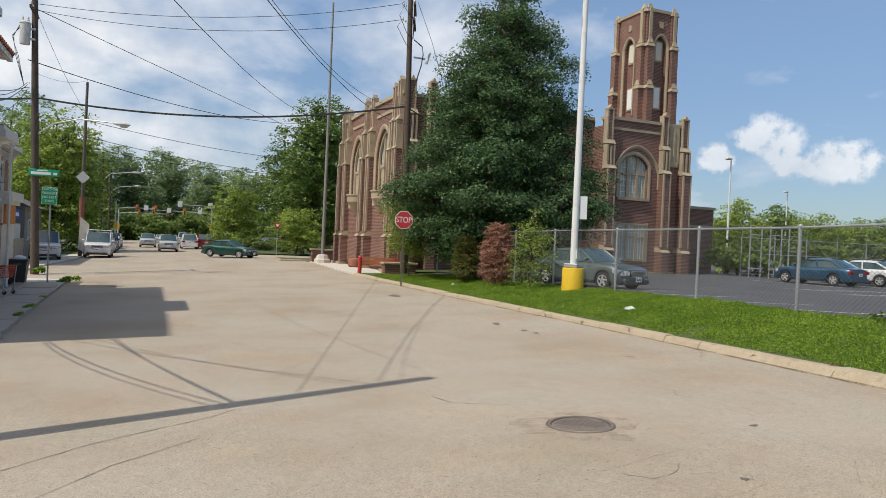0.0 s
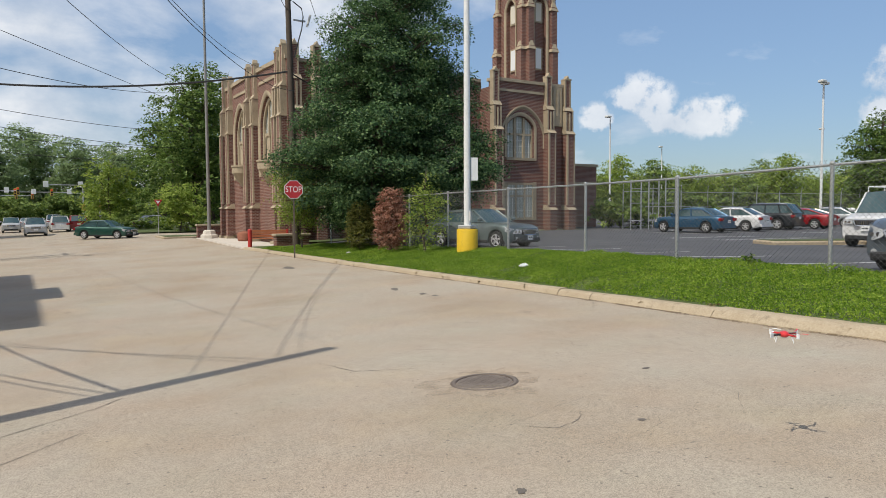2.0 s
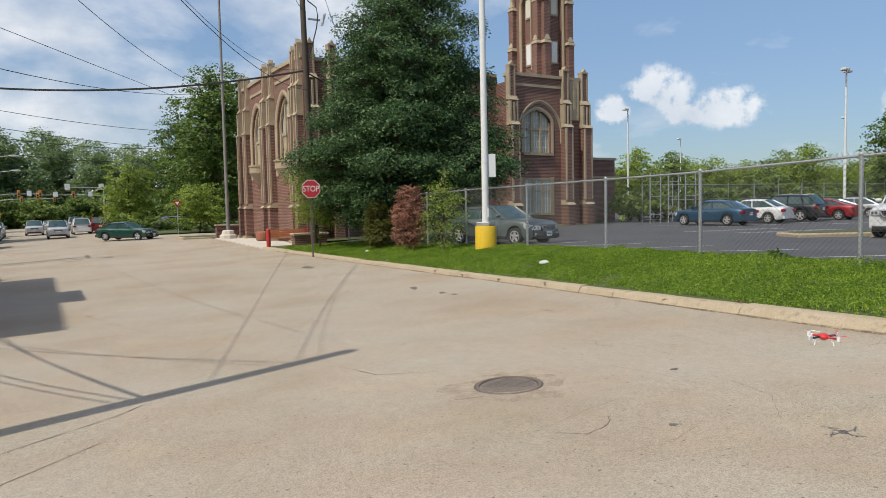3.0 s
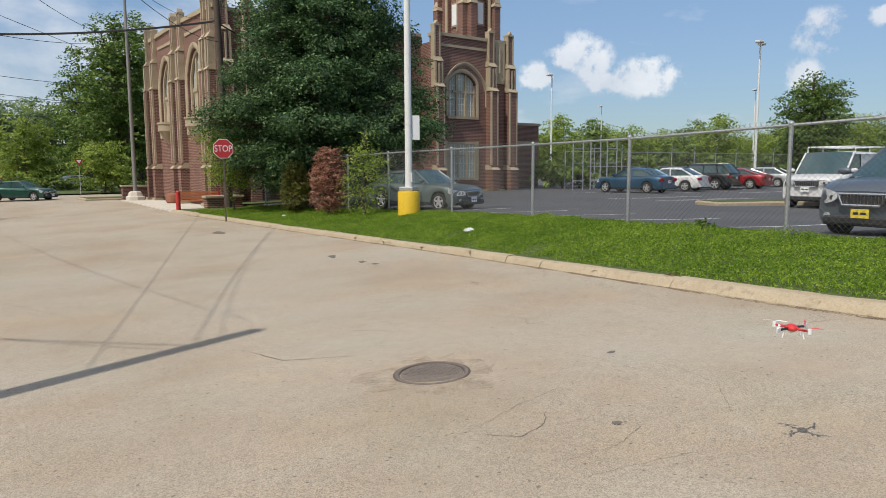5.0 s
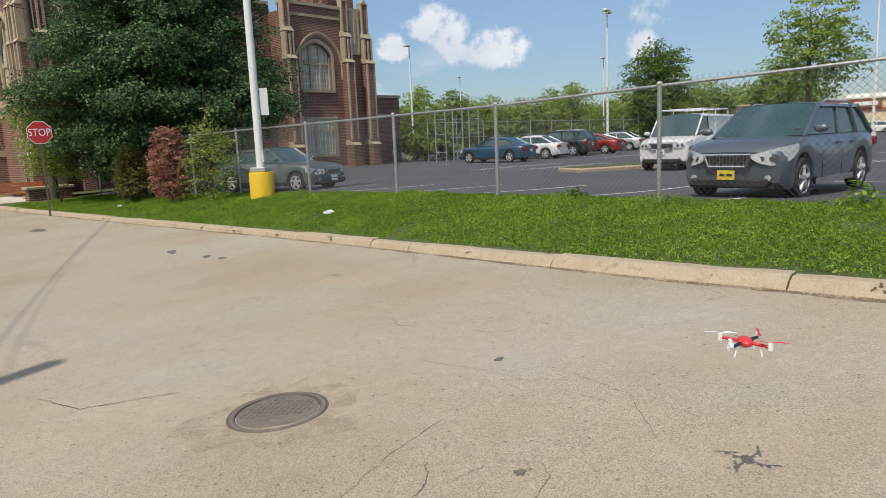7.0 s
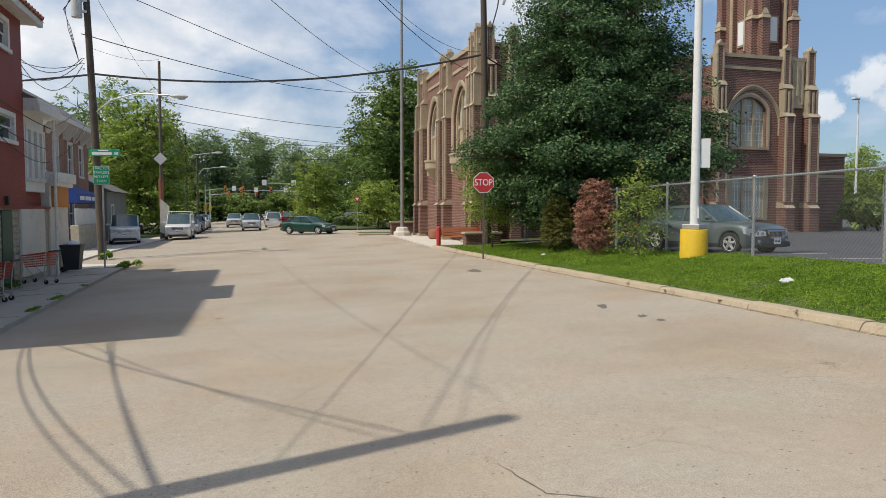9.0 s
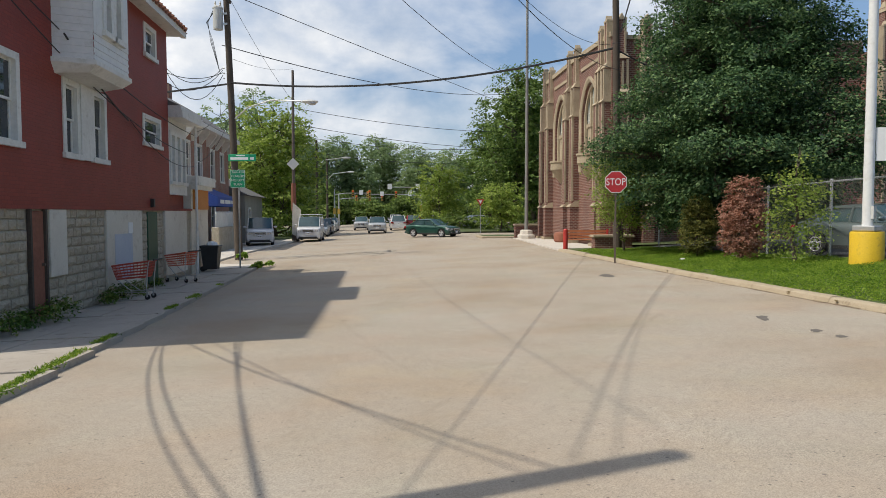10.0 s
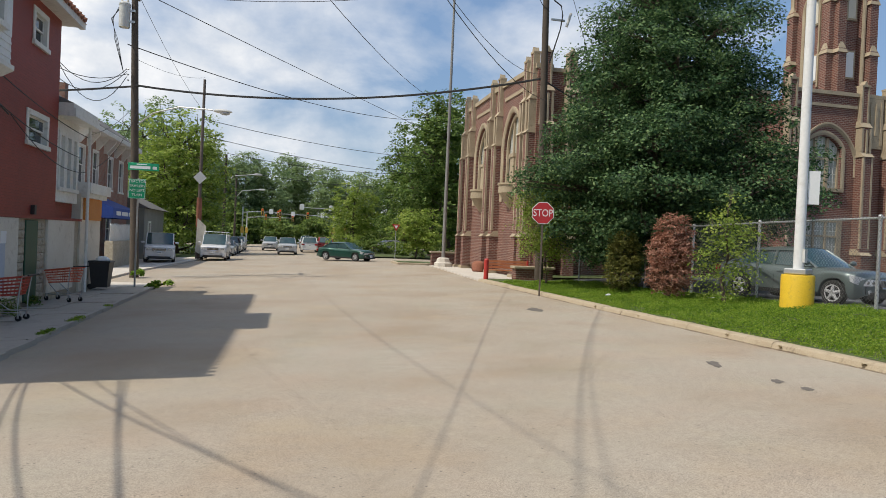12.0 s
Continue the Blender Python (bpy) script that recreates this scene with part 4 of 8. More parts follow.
    c[:, 2] -= droop * rng.random(len(c))
    c[:, 2] = np.maximum(c[:, 2], 0.03)
    lean_out = np.repeat(d, twigs, axis=0)
    nm = rng.normal(size=(len(c), 3)) * 0.5 + np.array((0, 0, 0.9)) + lean_out * 0.6
    nm /= np.linalg.norm(nm, axis=1)[:, None]
    crown = new("crown", leaf_mesh("crown", c, nm, size, mat, rng))
    crown.parent = t
    return t


M_LEAF_DARK = leafy("dark_tree_leaves", (0.023, 0.058, 0.025), (0.085, 0.168, 0.064), (0.22, 0.32, 0.125), 0.36)
M_LEAF_MID = leafy("mid_tree_leaves", (0.075, 0.13, 0.03), (0.2, 0.285, 0.065), (0.31, 0.38, 0.11))
M_LEAF_LIGHT = leafy("light_tree_leaves", (0.15, 0.23, 0.04), (0.31, 0.41, 0.075), (0.44, 0.5, 0.13), 0.5)
# distance haze is put into these leaves as a paler, greyer green
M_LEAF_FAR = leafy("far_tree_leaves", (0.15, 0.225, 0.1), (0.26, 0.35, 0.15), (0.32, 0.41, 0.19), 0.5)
M_LEAF_YEW = leafy("yellowed_yew_leaves", (0.075, 0.085, 0.02), (0.17, 0.175, 0.042), (0.36, 0.33, 0.08))
M_LEAF_DEEP = leafy("deep_green_leaves", (0.05, 0.1, 0.022), (0.15, 0.235, 0.05), (0.25, 0.33, 0.09))
M_LEAF_DRY = leafy("dry_grass_leaves", (0.17, 0.125, 0.06), (0.3, 0.23, 0.12), (0.42, 0.35, 0.2))
M_LEAF_DEAD = leafy("dead_brown_leaves", (0.24, 0.1, 0.06), (0.42, 0.21, 0.145), (0.52, 0.33, 0.24))


def lobes_round(h, r, low, k, seed, squash=1.0, taper=0.55):
    """Lobes spread through an egg-shaped crown from height low to h."""
    rng = np.random.default_rng(seed)
    out = []
    for i in range(k):
        s = (i + 0.5) / k
        z = low + (h - low) * s
        w = r * math.sqrt(max(0.05, 1 - ((s - 0.4) / 0.66) ** 2)) * rng.uniform(0.82, 1.1)
        a = i * 2.4 + rng.uniform(-0.4, 0.4)
        q = w * 0.52
        rr = w * 0.3 + r * 0.22
        out.append((q * math.cos(a), q * math.sin(a), z, rr, rr, min(rr * 0.85, (h - low) * 0.22) + 0.1))
    out.append((0, 0, low + (h - low) * 0.48, r * 0.6, r * 0.6, (h - low) * 0.4))
    return out


def tree(x, y, z, h, r, mat, n, size, label, seed, low=1.5, k=12, trunk=0.22, **more):
    return plant("tree", (x, y, z), lobes_round(h, r, low, k, seed), n, size, mat, label, "tree", trunk, seed, **more)

# ---- red corner building and the row behind it ----
def site(name, base, label, category, **more):
    """A thing standing at base, and the matrix that brings world places into its own space."""
    return thing(name, base, label, category, **more), Matrix.Translation((-base[0], -base[1], -base[2]))


def holed_wall(m, x, thick, y0, y1, z0, z1, holes):
    """A wall in the plane x (facing +x) with square openings (y0, y1, z0, z1) right through it."""
    ys = sorted({y0, y1} | {q for h in holes for q in h[:2]})
    zs = sorted({z0, z1} | {q for h in holes for q in h[2:]})
    g = Geo()

    def hole(a, b):
        return any(h[0] < a < h[1] and h[2] < b < h[3] for h in holes)

    def quad(*p):
        g.add([m @ Vector(q) for q in p], [(0, 1, 2, 3)])

    xb = x - thick
    for a, b in zip(ys, ys[1:]):
        for c, d in zip(zs, zs[1:]):
            if not hole((a + b) / 2, (c + d) / 2):
                quad((x, a, c), (x, b, c), (x, b, d), (x, a, d))
                quad((xb, a, c), (xb, a, d), (xb, b, d), (xb, b, c))
    for a, b, c, d in holes:
        quad((x, a, c), (x, a, d), (xb, a, d), (xb, a, c))
        quad((x, b, c), (xb, b, c), (xb, b, d), (x, b, d))
        quad((x, a, c), (xb, a, c), (xb, b, c), (x, b, c))
        quad((x, a, d), (x, b, d), (xb, b, d), (xb, a, d))
    quad((x, y0, z0), (x, y0, z1), (xb, y0, z1), (xb, y0, z0))
    quad((x, y1, z0), (xb, y1, z0), (xb, y1, z1), (x, y1, z1))
    quad((x, y0, z1), (x, y1, z1), (xb, y1, z1), (xb, y0, z1))
    return g


def sash(m, x, a, b, c, d, parent, frame_mat, blind=None):
    """A double-hung window in an opening of a wall that faces +x."""
    win = new("window")
    win.parent = parent
    w = 0.09
    g = Geo().box(x - 0.16, x + 0.03, a - 0.06, a + w, c + 0.05, d - w, m).box(x - 0.16, x + 0.03, b - w, b + 0.06, c + 0.05, d - w, m)
    g.box(x - 0.16, x + 0.03, a - 0.06, b + 0.06, d - w, d + 0.05, m)
    g.part("window_frame", frame_mat, win)
    Geo().box(x - 0.16, x + 0.08, a - 0.1, b + 0.1, c - 0.07, c + 0.05, m).part("window_sill", frame_mat, win)
    mid = (c + d) / 2
    for lo, hi, dx_ in ((c + 0.05, mid + 0.03, -0.11), (mid - 0.03, d - w, -0.07)):
        s = Geo()
        for q in (lo, hi - 0.05):
            s.box(x + dx_ - 0.03, x + dx_ + 0.01, a + w, b - w, q, q + 0.05, m)
        for q in (a + w, b - w - 0.05):
            s.box(x + dx_ - 0.03, x + dx_ + 0.01, q, q + 0.05, lo + 0.05, hi - 0.05, m)
        s.part("sash", frame_mat, win)
        Geo().box(x + dx_ - 0.02, x + dx_ - 0.012, a + w + 0.05, b - w - 0.05, lo + 0.05, hi - 0.05, m).part("pane", M_GLASS, win)
    if blind:
        Geo().box(x - 0.15, x - 0.13, a + w, b - w, c + (d - c) * blind, d - w, m).part("blind", M_STUCCO, win)
    return win


WX = -5.2
red, RM = site("red_building", (WX, 23, -0.75), "three-storey corner building of red-painted brick on a stone base", "building")
holes = [(15.7, 16.9, 2.85, 4.55), (17.2, 18.5, 2.88, 4.57), (20.45, 21.2, 2.85, 4.5), (22.0, 22.8, 2.85, 4.5), (25.7, 27.3, 3.63, 4.47), (25.95, 27.0, 6.3, 7.2)]
holed_wall(RM, WX, 0.32, 15.0, 28.2, 1.72, 7.5, holes).part("wall", M_REDWALL, red)
sash(RM, WX, *holes[0], red, M_WHITE, 0.5)
sash(RM, WX, *holes[1], red, M_WHITE, 0.55)
sash(RM, WX, *holes[2], red, M_WHITE)
sash(RM, WX, *holes[3], red, M_WHITE)
Geo().box(WX - 0.05, WX + 0.05, 21.27, 21.93, 2.8, 4.55, RM).part("window_board", M_WHITE, red, "weathered white board between two sashes")
sash(RM, WX, *holes[4], red, M_WHITE, 0.6)
sash(RM, WX, *holes[5], red, M_WHITE, 0.5)
Geo().box(-14, WX - 0.32, 15.0, 15.3, -0.75, 7.5, RM).part("end_wall", M_REDWALL, red)
Geo().box(-14, WX - 0.32, 27.9, 28.2, -0.75, 7.5, RM).part("party_wall", M_REDWALL, red)
Geo().box(-14.3, -14.0, 15.0, 28.2, -0.75, 7.5, RM).part("rear_wall", M_REDWALL, red)
# eaves and hipped clay roof
Geo().box(-14.6, WX + 0.46, 14.4, 28.75, 7.5, 7.62, RM).box(WX + 0.34, WX + 0.5, 14.4, 28.75, 7.45, 7.72, RM).part("eave", M_WHITE, red, "white painted eaves board")
g = Geo()
p = [RM @ Vector(q) for q in ((-14.6, 14.3, 7.63), (-4.68, 14.3, 7.63), (-4.68, 28.85, 7.63), (-14.6, 28.85, 7.63), (-9.5, 18.3, 9.4), (-9.5, 24.9, 9.4))]
g.add(p, [(0, 1, 4), (1, 2, 5, 4), (2, 3, 5), (3, 0, 4, 5)])
g.part("roof", M_ROOFTILE, red)
g = Geo()
for i in range(48):
    yy = 14.4 + i * 0.3
    g.cyl(RM @ Vector((-4.62, yy, 7.68)), RM @ Vector((-5.2, yy, 7.94)), 0.075, 0.075, 7)
tagged(g.part("eave_tiling", M_ROOFTILE, red), kind="stuff")
Geo().box(-9.9, -9.1, 22.4, 23.2, 7.6, 10.4, RM).part("chimney", M_OLDBRICK, red)
# white clapboard bay on the upper storey
bay = new("bay_window")
bay.parent = red
bx = -4.45
prof = [(WX, 20.0), (bx, 20.25), (bx, 22.35), (WX, 22.6)]
g = Geo()
n = 17
for k in range(n):
    z0, z1 = 4.85 + k * 0.155, 4.85 + (k + 1) * 0.155
    for (xa, ya), (xb, yb) in zip(prof, prof[1:]):
        if (xa, xb) == (bx, bx) and z0 > 5.55 and z1 < 7.2:
            continue
        o = 0.02
        nx, ny = (yb - ya), -(xb - xa)
        ln = math.hypot(nx, ny)
        nx, ny = nx / ln * o, ny / ln * o
        v = [RM @ Vector(q) for q in ((xa + nx, ya + ny, z0), (xb + nx, yb + ny, z0), (xb, yb, z1), (xa, ya, z1))]
        g.add(v, [(0, 1, 2, 3)])
        g.add([RM @ Vector(q) for q in ((xa, ya, z0), (xb, yb, z0), (xb + nx, yb + ny, z0), (xa + nx, ya + ny, z0))], [(0, 1, 2, 3)])
g.part("clapboard", M_SIDING, bay)
for ya, yb in ((20.25, 20.75), (21.9, 22.35)):
    Geo().box(bx - 0.02, bx + 0.02, ya, yb, 5.5, 7.3, RM).part("corner_board", M_SIDING, bay)
sash(RM, bx + 0.03, 20.8, 21.28, 5.6, 7.1, bay, M_WHITE)
sash(RM, bx + 0.03, 21.4, 21.88, 5.6, 7.1, bay, M_WHITE)
g = Geo()
lo = [(WX, 20.08, 4.56), (bx - 0.12, 20.3, 4.62), (bx - 0.12, 22.28, 4.62), (WX, 22.5, 4.56)]
hi = [(WX, 19.92, 4.78), (bx + 0.07, 20.2, 4.78), (bx + 0.07, 22.4, 4.78), (WX, 22.68, 4.78)]
tp = [(x, y, z + 0.1) for x, y, z in hi]
g.add([RM @ Vector(q) for q in lo + hi + tp], [(3, 2, 1, 0), (0, 1, 5, 4), (1, 2, 6, 5), (2, 3, 7, 6), (4, 5, 9, 8), (5, 6, 10, 9), (6, 7, 11, 10), (8, 9, 10, 11)])
g.part("bay_base", M_WHITE, bay)
Geo().box(WX + 0.51, -4.02, 19.75, 22.85, 7.5, 7.72, RM).part("bay_eave", M_WHITE, bay)
# ground storey: backing wall, doors, boarded fronts
Geo().box(WX - 0.4, WX - 0.06, 15.0, 30.9, -0.75, 1.72, RM).part("lower_wall", M_STONEBLOCK, red)
Geo().box(WX - 0.06, WX + 0.03, 15.0, 30.9, 1.64, 1.72, RM).part("ledge", M_REDWALL, red)
g = Geo().bevel_box(WX - 0.05, WX - 0.01, 18.85, 19.4, -0.55, 1.6, 0.015, RM)
d1 = g.part("door", M_ROOFTILE, red, "worn brown wooden door")
Geo().cyl(RM @ Vector((WX - 0.01, 19.3, 0.5)), RM @ Vector((WX + 0.05, 19.3, 0.5)), 0.03, n=10).part("door_handle", M_IRON, d1)
for yy in (18.78, 19.42):
    Geo().box(WX - 0.05, WX + 0.03, yy, yy + 0.07, -0.55, 1.64, RM).part("door_post", M_WOODPOLE, red)
for a, b, c, lab in ((19.62, 20.42, 0.2, "cream boarded shop front"), (22.7, 25.35, -0.4, "cream boarded shop front with a faded blue patch"), (27.6, 30.15, -0.5, "stained cream boarded shop front")):
    Geo().bevel_box(WX - 0.06, WX + 0.02, a, b, c, 1.64, 0.012, RM).part("boarded_front", M_STUCCO, red, lab)
Geo().box(WX + 0.021, WX + 0.027, 23.2, 24.5, -0.2, 1.0, RM).part("faded_patch", grainy("faded_blue_paint", (0.42, 0.47, 0.55), (0.52, 0.55, 0.6), 20, 1.5), red)
Geo().box(WX + 0.021, WX + 0.027, 24.2, 24.55, 1.0, 1.3, RM).part("notice", M_SIGNWHITE, red)
g = Geo().bevel_box(WX - 0.05, WX - 0.005, 25.95, 26.85, -0.6, 1.6, 0.015, RM)
g.part("door", grainy("dark_green_paint", (0.012, 0.06, 0.035), (0.02, 0.09, 0.05), 30, 2.0, 0.5), red, "dark green painted door")
Geo().box(WX + 0.0, WX + 0.1, 26.2, 26.35, 1.75, 2.0, RM).part("wall_lamp", M_BLACK, red)

# next house: white bay over a red front, then a low shop and brick houses
M_ORANGE = grainy("orange_board", (0.5, 0.19, 0.04), (0.6, 0.27, 0.08), 20, 2.0)
house, HM = site("row_house", (-5.4, 29.5, -0.78), "narrow row house with a white upper bay and hipped grey roof", "house")
Geo().box(-13, -5.45, 28.3, 30.75, -0.78, 2.2, HM).part("wall", M_REDWALL, house)
holed_wall(HM, -5.25, 0.25, 28.3, 30.55, 2.2, 5.0, [(28.55, 29.1, 2.6, 4.3), (29.2, 29.75, 2.6, 4.3), (29.85, 30.35, 2.6, 4.3)]).part("upper_front", M_WHITE, house)
for a, b in ((28.55, 29.1), (29.2, 29.75), (29.85, 30.35)):
    sash(HM, -5.25, a, b, 2.6, 4.3, house, M_WHITE)
Geo().box(-13, -5.5, 28.3, 30.75, 2.2, 5.0, HM).part("upper_wall", M_OLDBRICK, house)
g = Geo().box(-13, -4.8, 28.27, 30.95, 5.0, 5.14, HM).box(-5.3, -4.75, 28.27, 30.95, 4.75, 5.0, HM)
g.part("cornice", M_WHITE, house)
Geo().add([HM @ Vector(q) for q in ((-13, 28.27, 5.14), (-4.8, 28.27, 5.14), (-4.8, 30.95, 5.14), (-13, 30.95, 5.14), (-8, 28.27, 6.5), (-8, 30.95, 6.5))], [(0, 1, 4), (1, 2, 5, 4), (2, 3, 5), (3, 0, 4, 5)]).part("roof", M_SHINGLE, house)
Geo().cyl(HM @ Vector((-4.95, 30.65, -0.7)), HM @ Vector((-4.95, 30.65, 4.9)), 0.05, n=8).part("downpipe", M_WHITE, house)

shop, SM = site("low_shop", (-5.2, 32.1, -0.8), "low cream-fronted shop with an orange board under a white cornice", "shop")
Geo().box(-12, -5.2, 30.85, 33.4, -0.8, 2.6, SM).part("wall", M_STUCCO, shop)
Geo().box(-5.2, -5.12, 31.1, 33.2, 1.7, 2.45, SM).part("sign_board", M_ORANGE, shop)
Geo().box(-12, -4.9, 30.8, 33.5, 2.6, 2.95, SM).box(-5.2, -5.0, 30.85, 33.4, 2.45, 2.6, SM).part("cornice", M_WHITE, shop)

M_AWN = grainy("blue_awning_canvas", (0.02, 0.055, 0.26), (0.035, 0.085, 0.34), 25, 2.0, 0.7)


HX = -10.0


def brick_house(y0, y1):
    h, m = site("row_house", (HX, (y0 + y1) / 2, -0.85), "two-storey brick row house with a bracketed white cornice", "house", group="brick row houses")
    mid = (y0 + y1) / 2
    hs = [(y0 + 0.7, y0 + 2.0, 3.9, 6.1), (mid + 0.4, mid + 1.7, 3.9, 6.1), (y0 + 0.7, y0 + 2.0, 0.4, 2.3)]
    holed_wall(m, HX, 0.3, y0, y1, -0.85, 7.3, hs).part("wall", M_OLDBRICK, h)
    for q in hs:
        sash(m, HX, *q, h, M_WHITE, 0.5)
    Geo().box(-18, HX - 0.3, y0, y0 + 0.3, -0.85, 7.3, m).part("side_wall", M_OLDBRICK, h)
    Geo().box(-18, HX - 0.3, y1 - 0.3, y1, -0.85, 7.3, m).part("side_wall", M_OLDBRICK, h)
    Geo().add([m @ Vector(q) for q in ((-18, y0 - 0.1, 7.3), (HX + 0.9, y0 - 0.1, 7.3), (HX + 0.9, y1 + 0.1, 7.3), (-18, y1 + 0.1, 7.3), (-11.6, y0 - 0.1, 9.0), (-11.6, y1 + 0.1, 9.0))], [(0, 1, 4), (1, 2, 5, 4), (2, 3, 5), (3, 0, 4, 5)]).part("roof", M_SHINGLE, h)
    Geo().box(HX, HX + 0.9, y0 - 0.08, y1 + 0.08, 7.0, 7.28, m).part("cornice", M_WHITE, h)
    for q in (y0 + 0.4, y0 + 2.3, y1 - 2.3, y1 - 0.4):
        Geo().prism([(0, 0), (0.7, 0), (0.7, -0.16), (0.16, -0.85), (0, -0.85)], m @ Matrix.Translation((HX, q, 7.0)), 0.16).part("bracket", M_WHITE, h)
    Geo().box(-13.4, -12.6, y0 + 0.3, y0 + 1.0, 8.3, 10.6, m).part("chimney", M_OLDBRICK, h)
    return h


brick_house(47.4, 54.0)
brick_house(54.05, 60.8)
awn, AM = site("awning", (HX, 51.2, 1.0), "sloping blue canvas shop awning with faded lettering", "awning")
g = Geo().add([AM @ Vector(q) for q in ((HX + 0.02, 48.3, 3.35), (HX + 0.02, 54.2, 3.35), (-8.1, 54.2, 2.6), (-8.1, 48.3, 2.6), (-8.1, 54.2, 2.0), (-8.1, 48.3, 2.0), (HX + 0.02, 48.3, 2.0), (HX + 0.02, 54.2, 2.0))], [(0, 3, 2, 1), (3, 5, 4, 2), (0, 6, 5, 3), (1, 2, 4, 7)])
g.part("canvas", M_AWN, awn)
for a, b in ((49.0, 50.1), (50.4, 52.0), (52.3, 53.5)):
    Geo().box(-8.1, -8.08, a, b, 2.18, 2.42, AM).part("lettering_bar", M_SIGNWHITE, awn)
wallg, WM = site("garden_wall", (-8.1, 51.0, -0.85), "low rough stone garden wall with white pickets on top", "wall")
Geo().bevel_box(-8.35, -7.9, 47.6, 54.6, -0.85, 0.7, 0.03, WM).part("stone_base", M_STONEBLOCK, wallg)
for i in range(24):
    y = 47.7 + i * 0.28
    Geo().prism([(0, 0), (0.23, 0), (0.23, 0.85), (0.115, 1.0), (0, 0.85)], WM @ Matrix.Translation((-8.1, y, 0.7)) @ Matrix.Rotation(radians(90), 4, "Z"), 0.03).part("picket", M_WHITE, wallg)
far_h, FM = site("low_house", (-12, 66, -0.85), "low grey stucco house with a pale gable", "house")
Geo().box(-18, -8.9, 61.5, 70, -0.85, 3.0, FM).part("wall", grainy("grey_green_stucco", (0.2, 0.2, 0.175), (0.29, 0.285, 0.25), 30, 1.0), far_h)
Geo().add([FM @ Vector(q) for q in ((-18.4, 61.2, 3.0), (-8.5, 61.2, 3.0), (-8.5, 70.3, 3.0), (-18.4, 70.3, 3.0), (-13, 61.2, 5.2), (-13, 70.3, 5.2))], [(0, 1, 4), (1, 2, 5, 4), (2, 3, 5), (3, 0, 4, 5)]).part("roof", M_SHINGLE, far_h)
sash(FM, -8.87, 63, 64, 0.6, 2.0, far_h, M_WHITE)

# shopping carts and bin on the pavement
M_CARTRED = grainy("red_cart_plastic", (0.42, 0.05, 0.03), (0.55, 0.09, 0.05), 30, 2.5, 0.5, dirt=(0.3, 0.08, 0.06))


def shopping_cart(x, y, z, turn, mat, label):
    c = thing("shopping_cart", (x, y, z), label, "shopping cart", "carts left on the pavement", turn)
    g = Geo()
    lo = [(-0.32, -0.2, 0.58), (0.42, -0.17, 0.52), (0.42, 0.17, 0.52), (-0.32, 0.2, 0.58)]
    hi = [(-0.42, -0.27, 0.98), (0.52, -0.22, 0.86), (0.52, 0.22, 0.86), (-0.42, 0.27, 0.98)]
    for ring, r in ((lo, 0.014), (hi, 0.02)):
        g.tube(ring + [ring[0]], r, 6)
    for k in range(1, 5):
        ring = [tuple(a + (b - a) * k / 5 for a, b in zip(p, q)) for p, q in zip(lo, hi)]
        g.tube(ring + [ring[0]], 0.011, 4)
    for i in range(4):
        for k in range(10):
            s = k / 10
            p = [lo[i][j] + (lo[(i + 1) % 4][j] - lo[i][j]) * s for j in range(3)]
            q = [hi[i][j] + (hi[(i + 1) % 4][j] - hi[i][j]) * s for j in range(3)]
            g.tube([p, q], 0.006, 4)
    for k in range(7):
        s = -0.3 + k * 0.115
        g.tube([(s, -0.19, 0.57 - 0.07 * k / 7), (s, 0.19, 0.57 - 0.07 * k / 7)], 0.006, 4)
    g.part("basket", mat, c)
    g = Geo()
    for s in (-1, 1):
        g.tube([(-0.55, s * 0.25, 1.02), (-0.42, s * 0.25, 0.98), (-0.36, s * 0.24, 0.5), (-0.36, s * 0.25, 0.2), (0.1, s * 0.22, 0.2), (0.5, s * 0.18, 0.2)], 0.014, 6)
        g.tube([(0.42, s * 0.17, 0.52), (0.0, s * 0.22, 0.2)], 0.012, 6)
    g.part("frame", M_STEEL, c)
    Geo().tube([(-0.56, -0.27, 1.02), (-0.56, 0.27, 1.02)], 0.02, 8).part("handle", M_BLACK, c)
    for wx in (-0.36, 0.45):
        for s in (-1, 1):
            w = Geo().cyl((wx, s * 0.2 - 0.018, 0.07), (wx, s * 0.2 + 0.018, 0.07), 0.065, n=14).part("wheel", M_RUBBER, c)
            Geo().box(wx - 0.02, wx + 0.02, s * 0.2 - 0.03, s * 0.2 + 0.03, 0.07, 0.2).part("caster", M_STEEL, c)
    return c


shopping_cart(-4.5, 22.7, road_z(-4.5, 22.7) + 0.1, 176, M_CARTRED, "red shopping cart with a wire basket, standing against the wall")
shopping_cart(-4.6, 27.3, road_z(-4.6, 27.3) + 0.1, 150, grainy("orange_cart_plastic", (0.6, 0.1, 0.04), (0.7, 0.15, 0.06), 30, 2.0, 0.5), "bright orange shopping cart beside the boarded front")
bz = road_z(-5, 31) + 0.1
tb = thing("trash_bin", (-4.75, 31.9, bz), "black plastic wheeled trash bin, overfull", "trash bin")
Geo().add([(-0.25, -0.25, 0.08), (0.25, -0.25, 0.08), (0.25, 0.25, 0.08), (-0.25, 0.25, 0.08), (-0.33, -0.33, 0.95), (0.33, -0.33, 0.95), (0.33, 0.33, 0.95), (-0.33, 0.33, 0.95)],
          [(3, 2, 1, 0), (4, 5, 6, 7), (0, 1, 5, 4), (1, 2, 6, 5), (2, 3, 7, 6), (3, 0, 4, 7)]).part("bin_body", M_BLACK, tb)
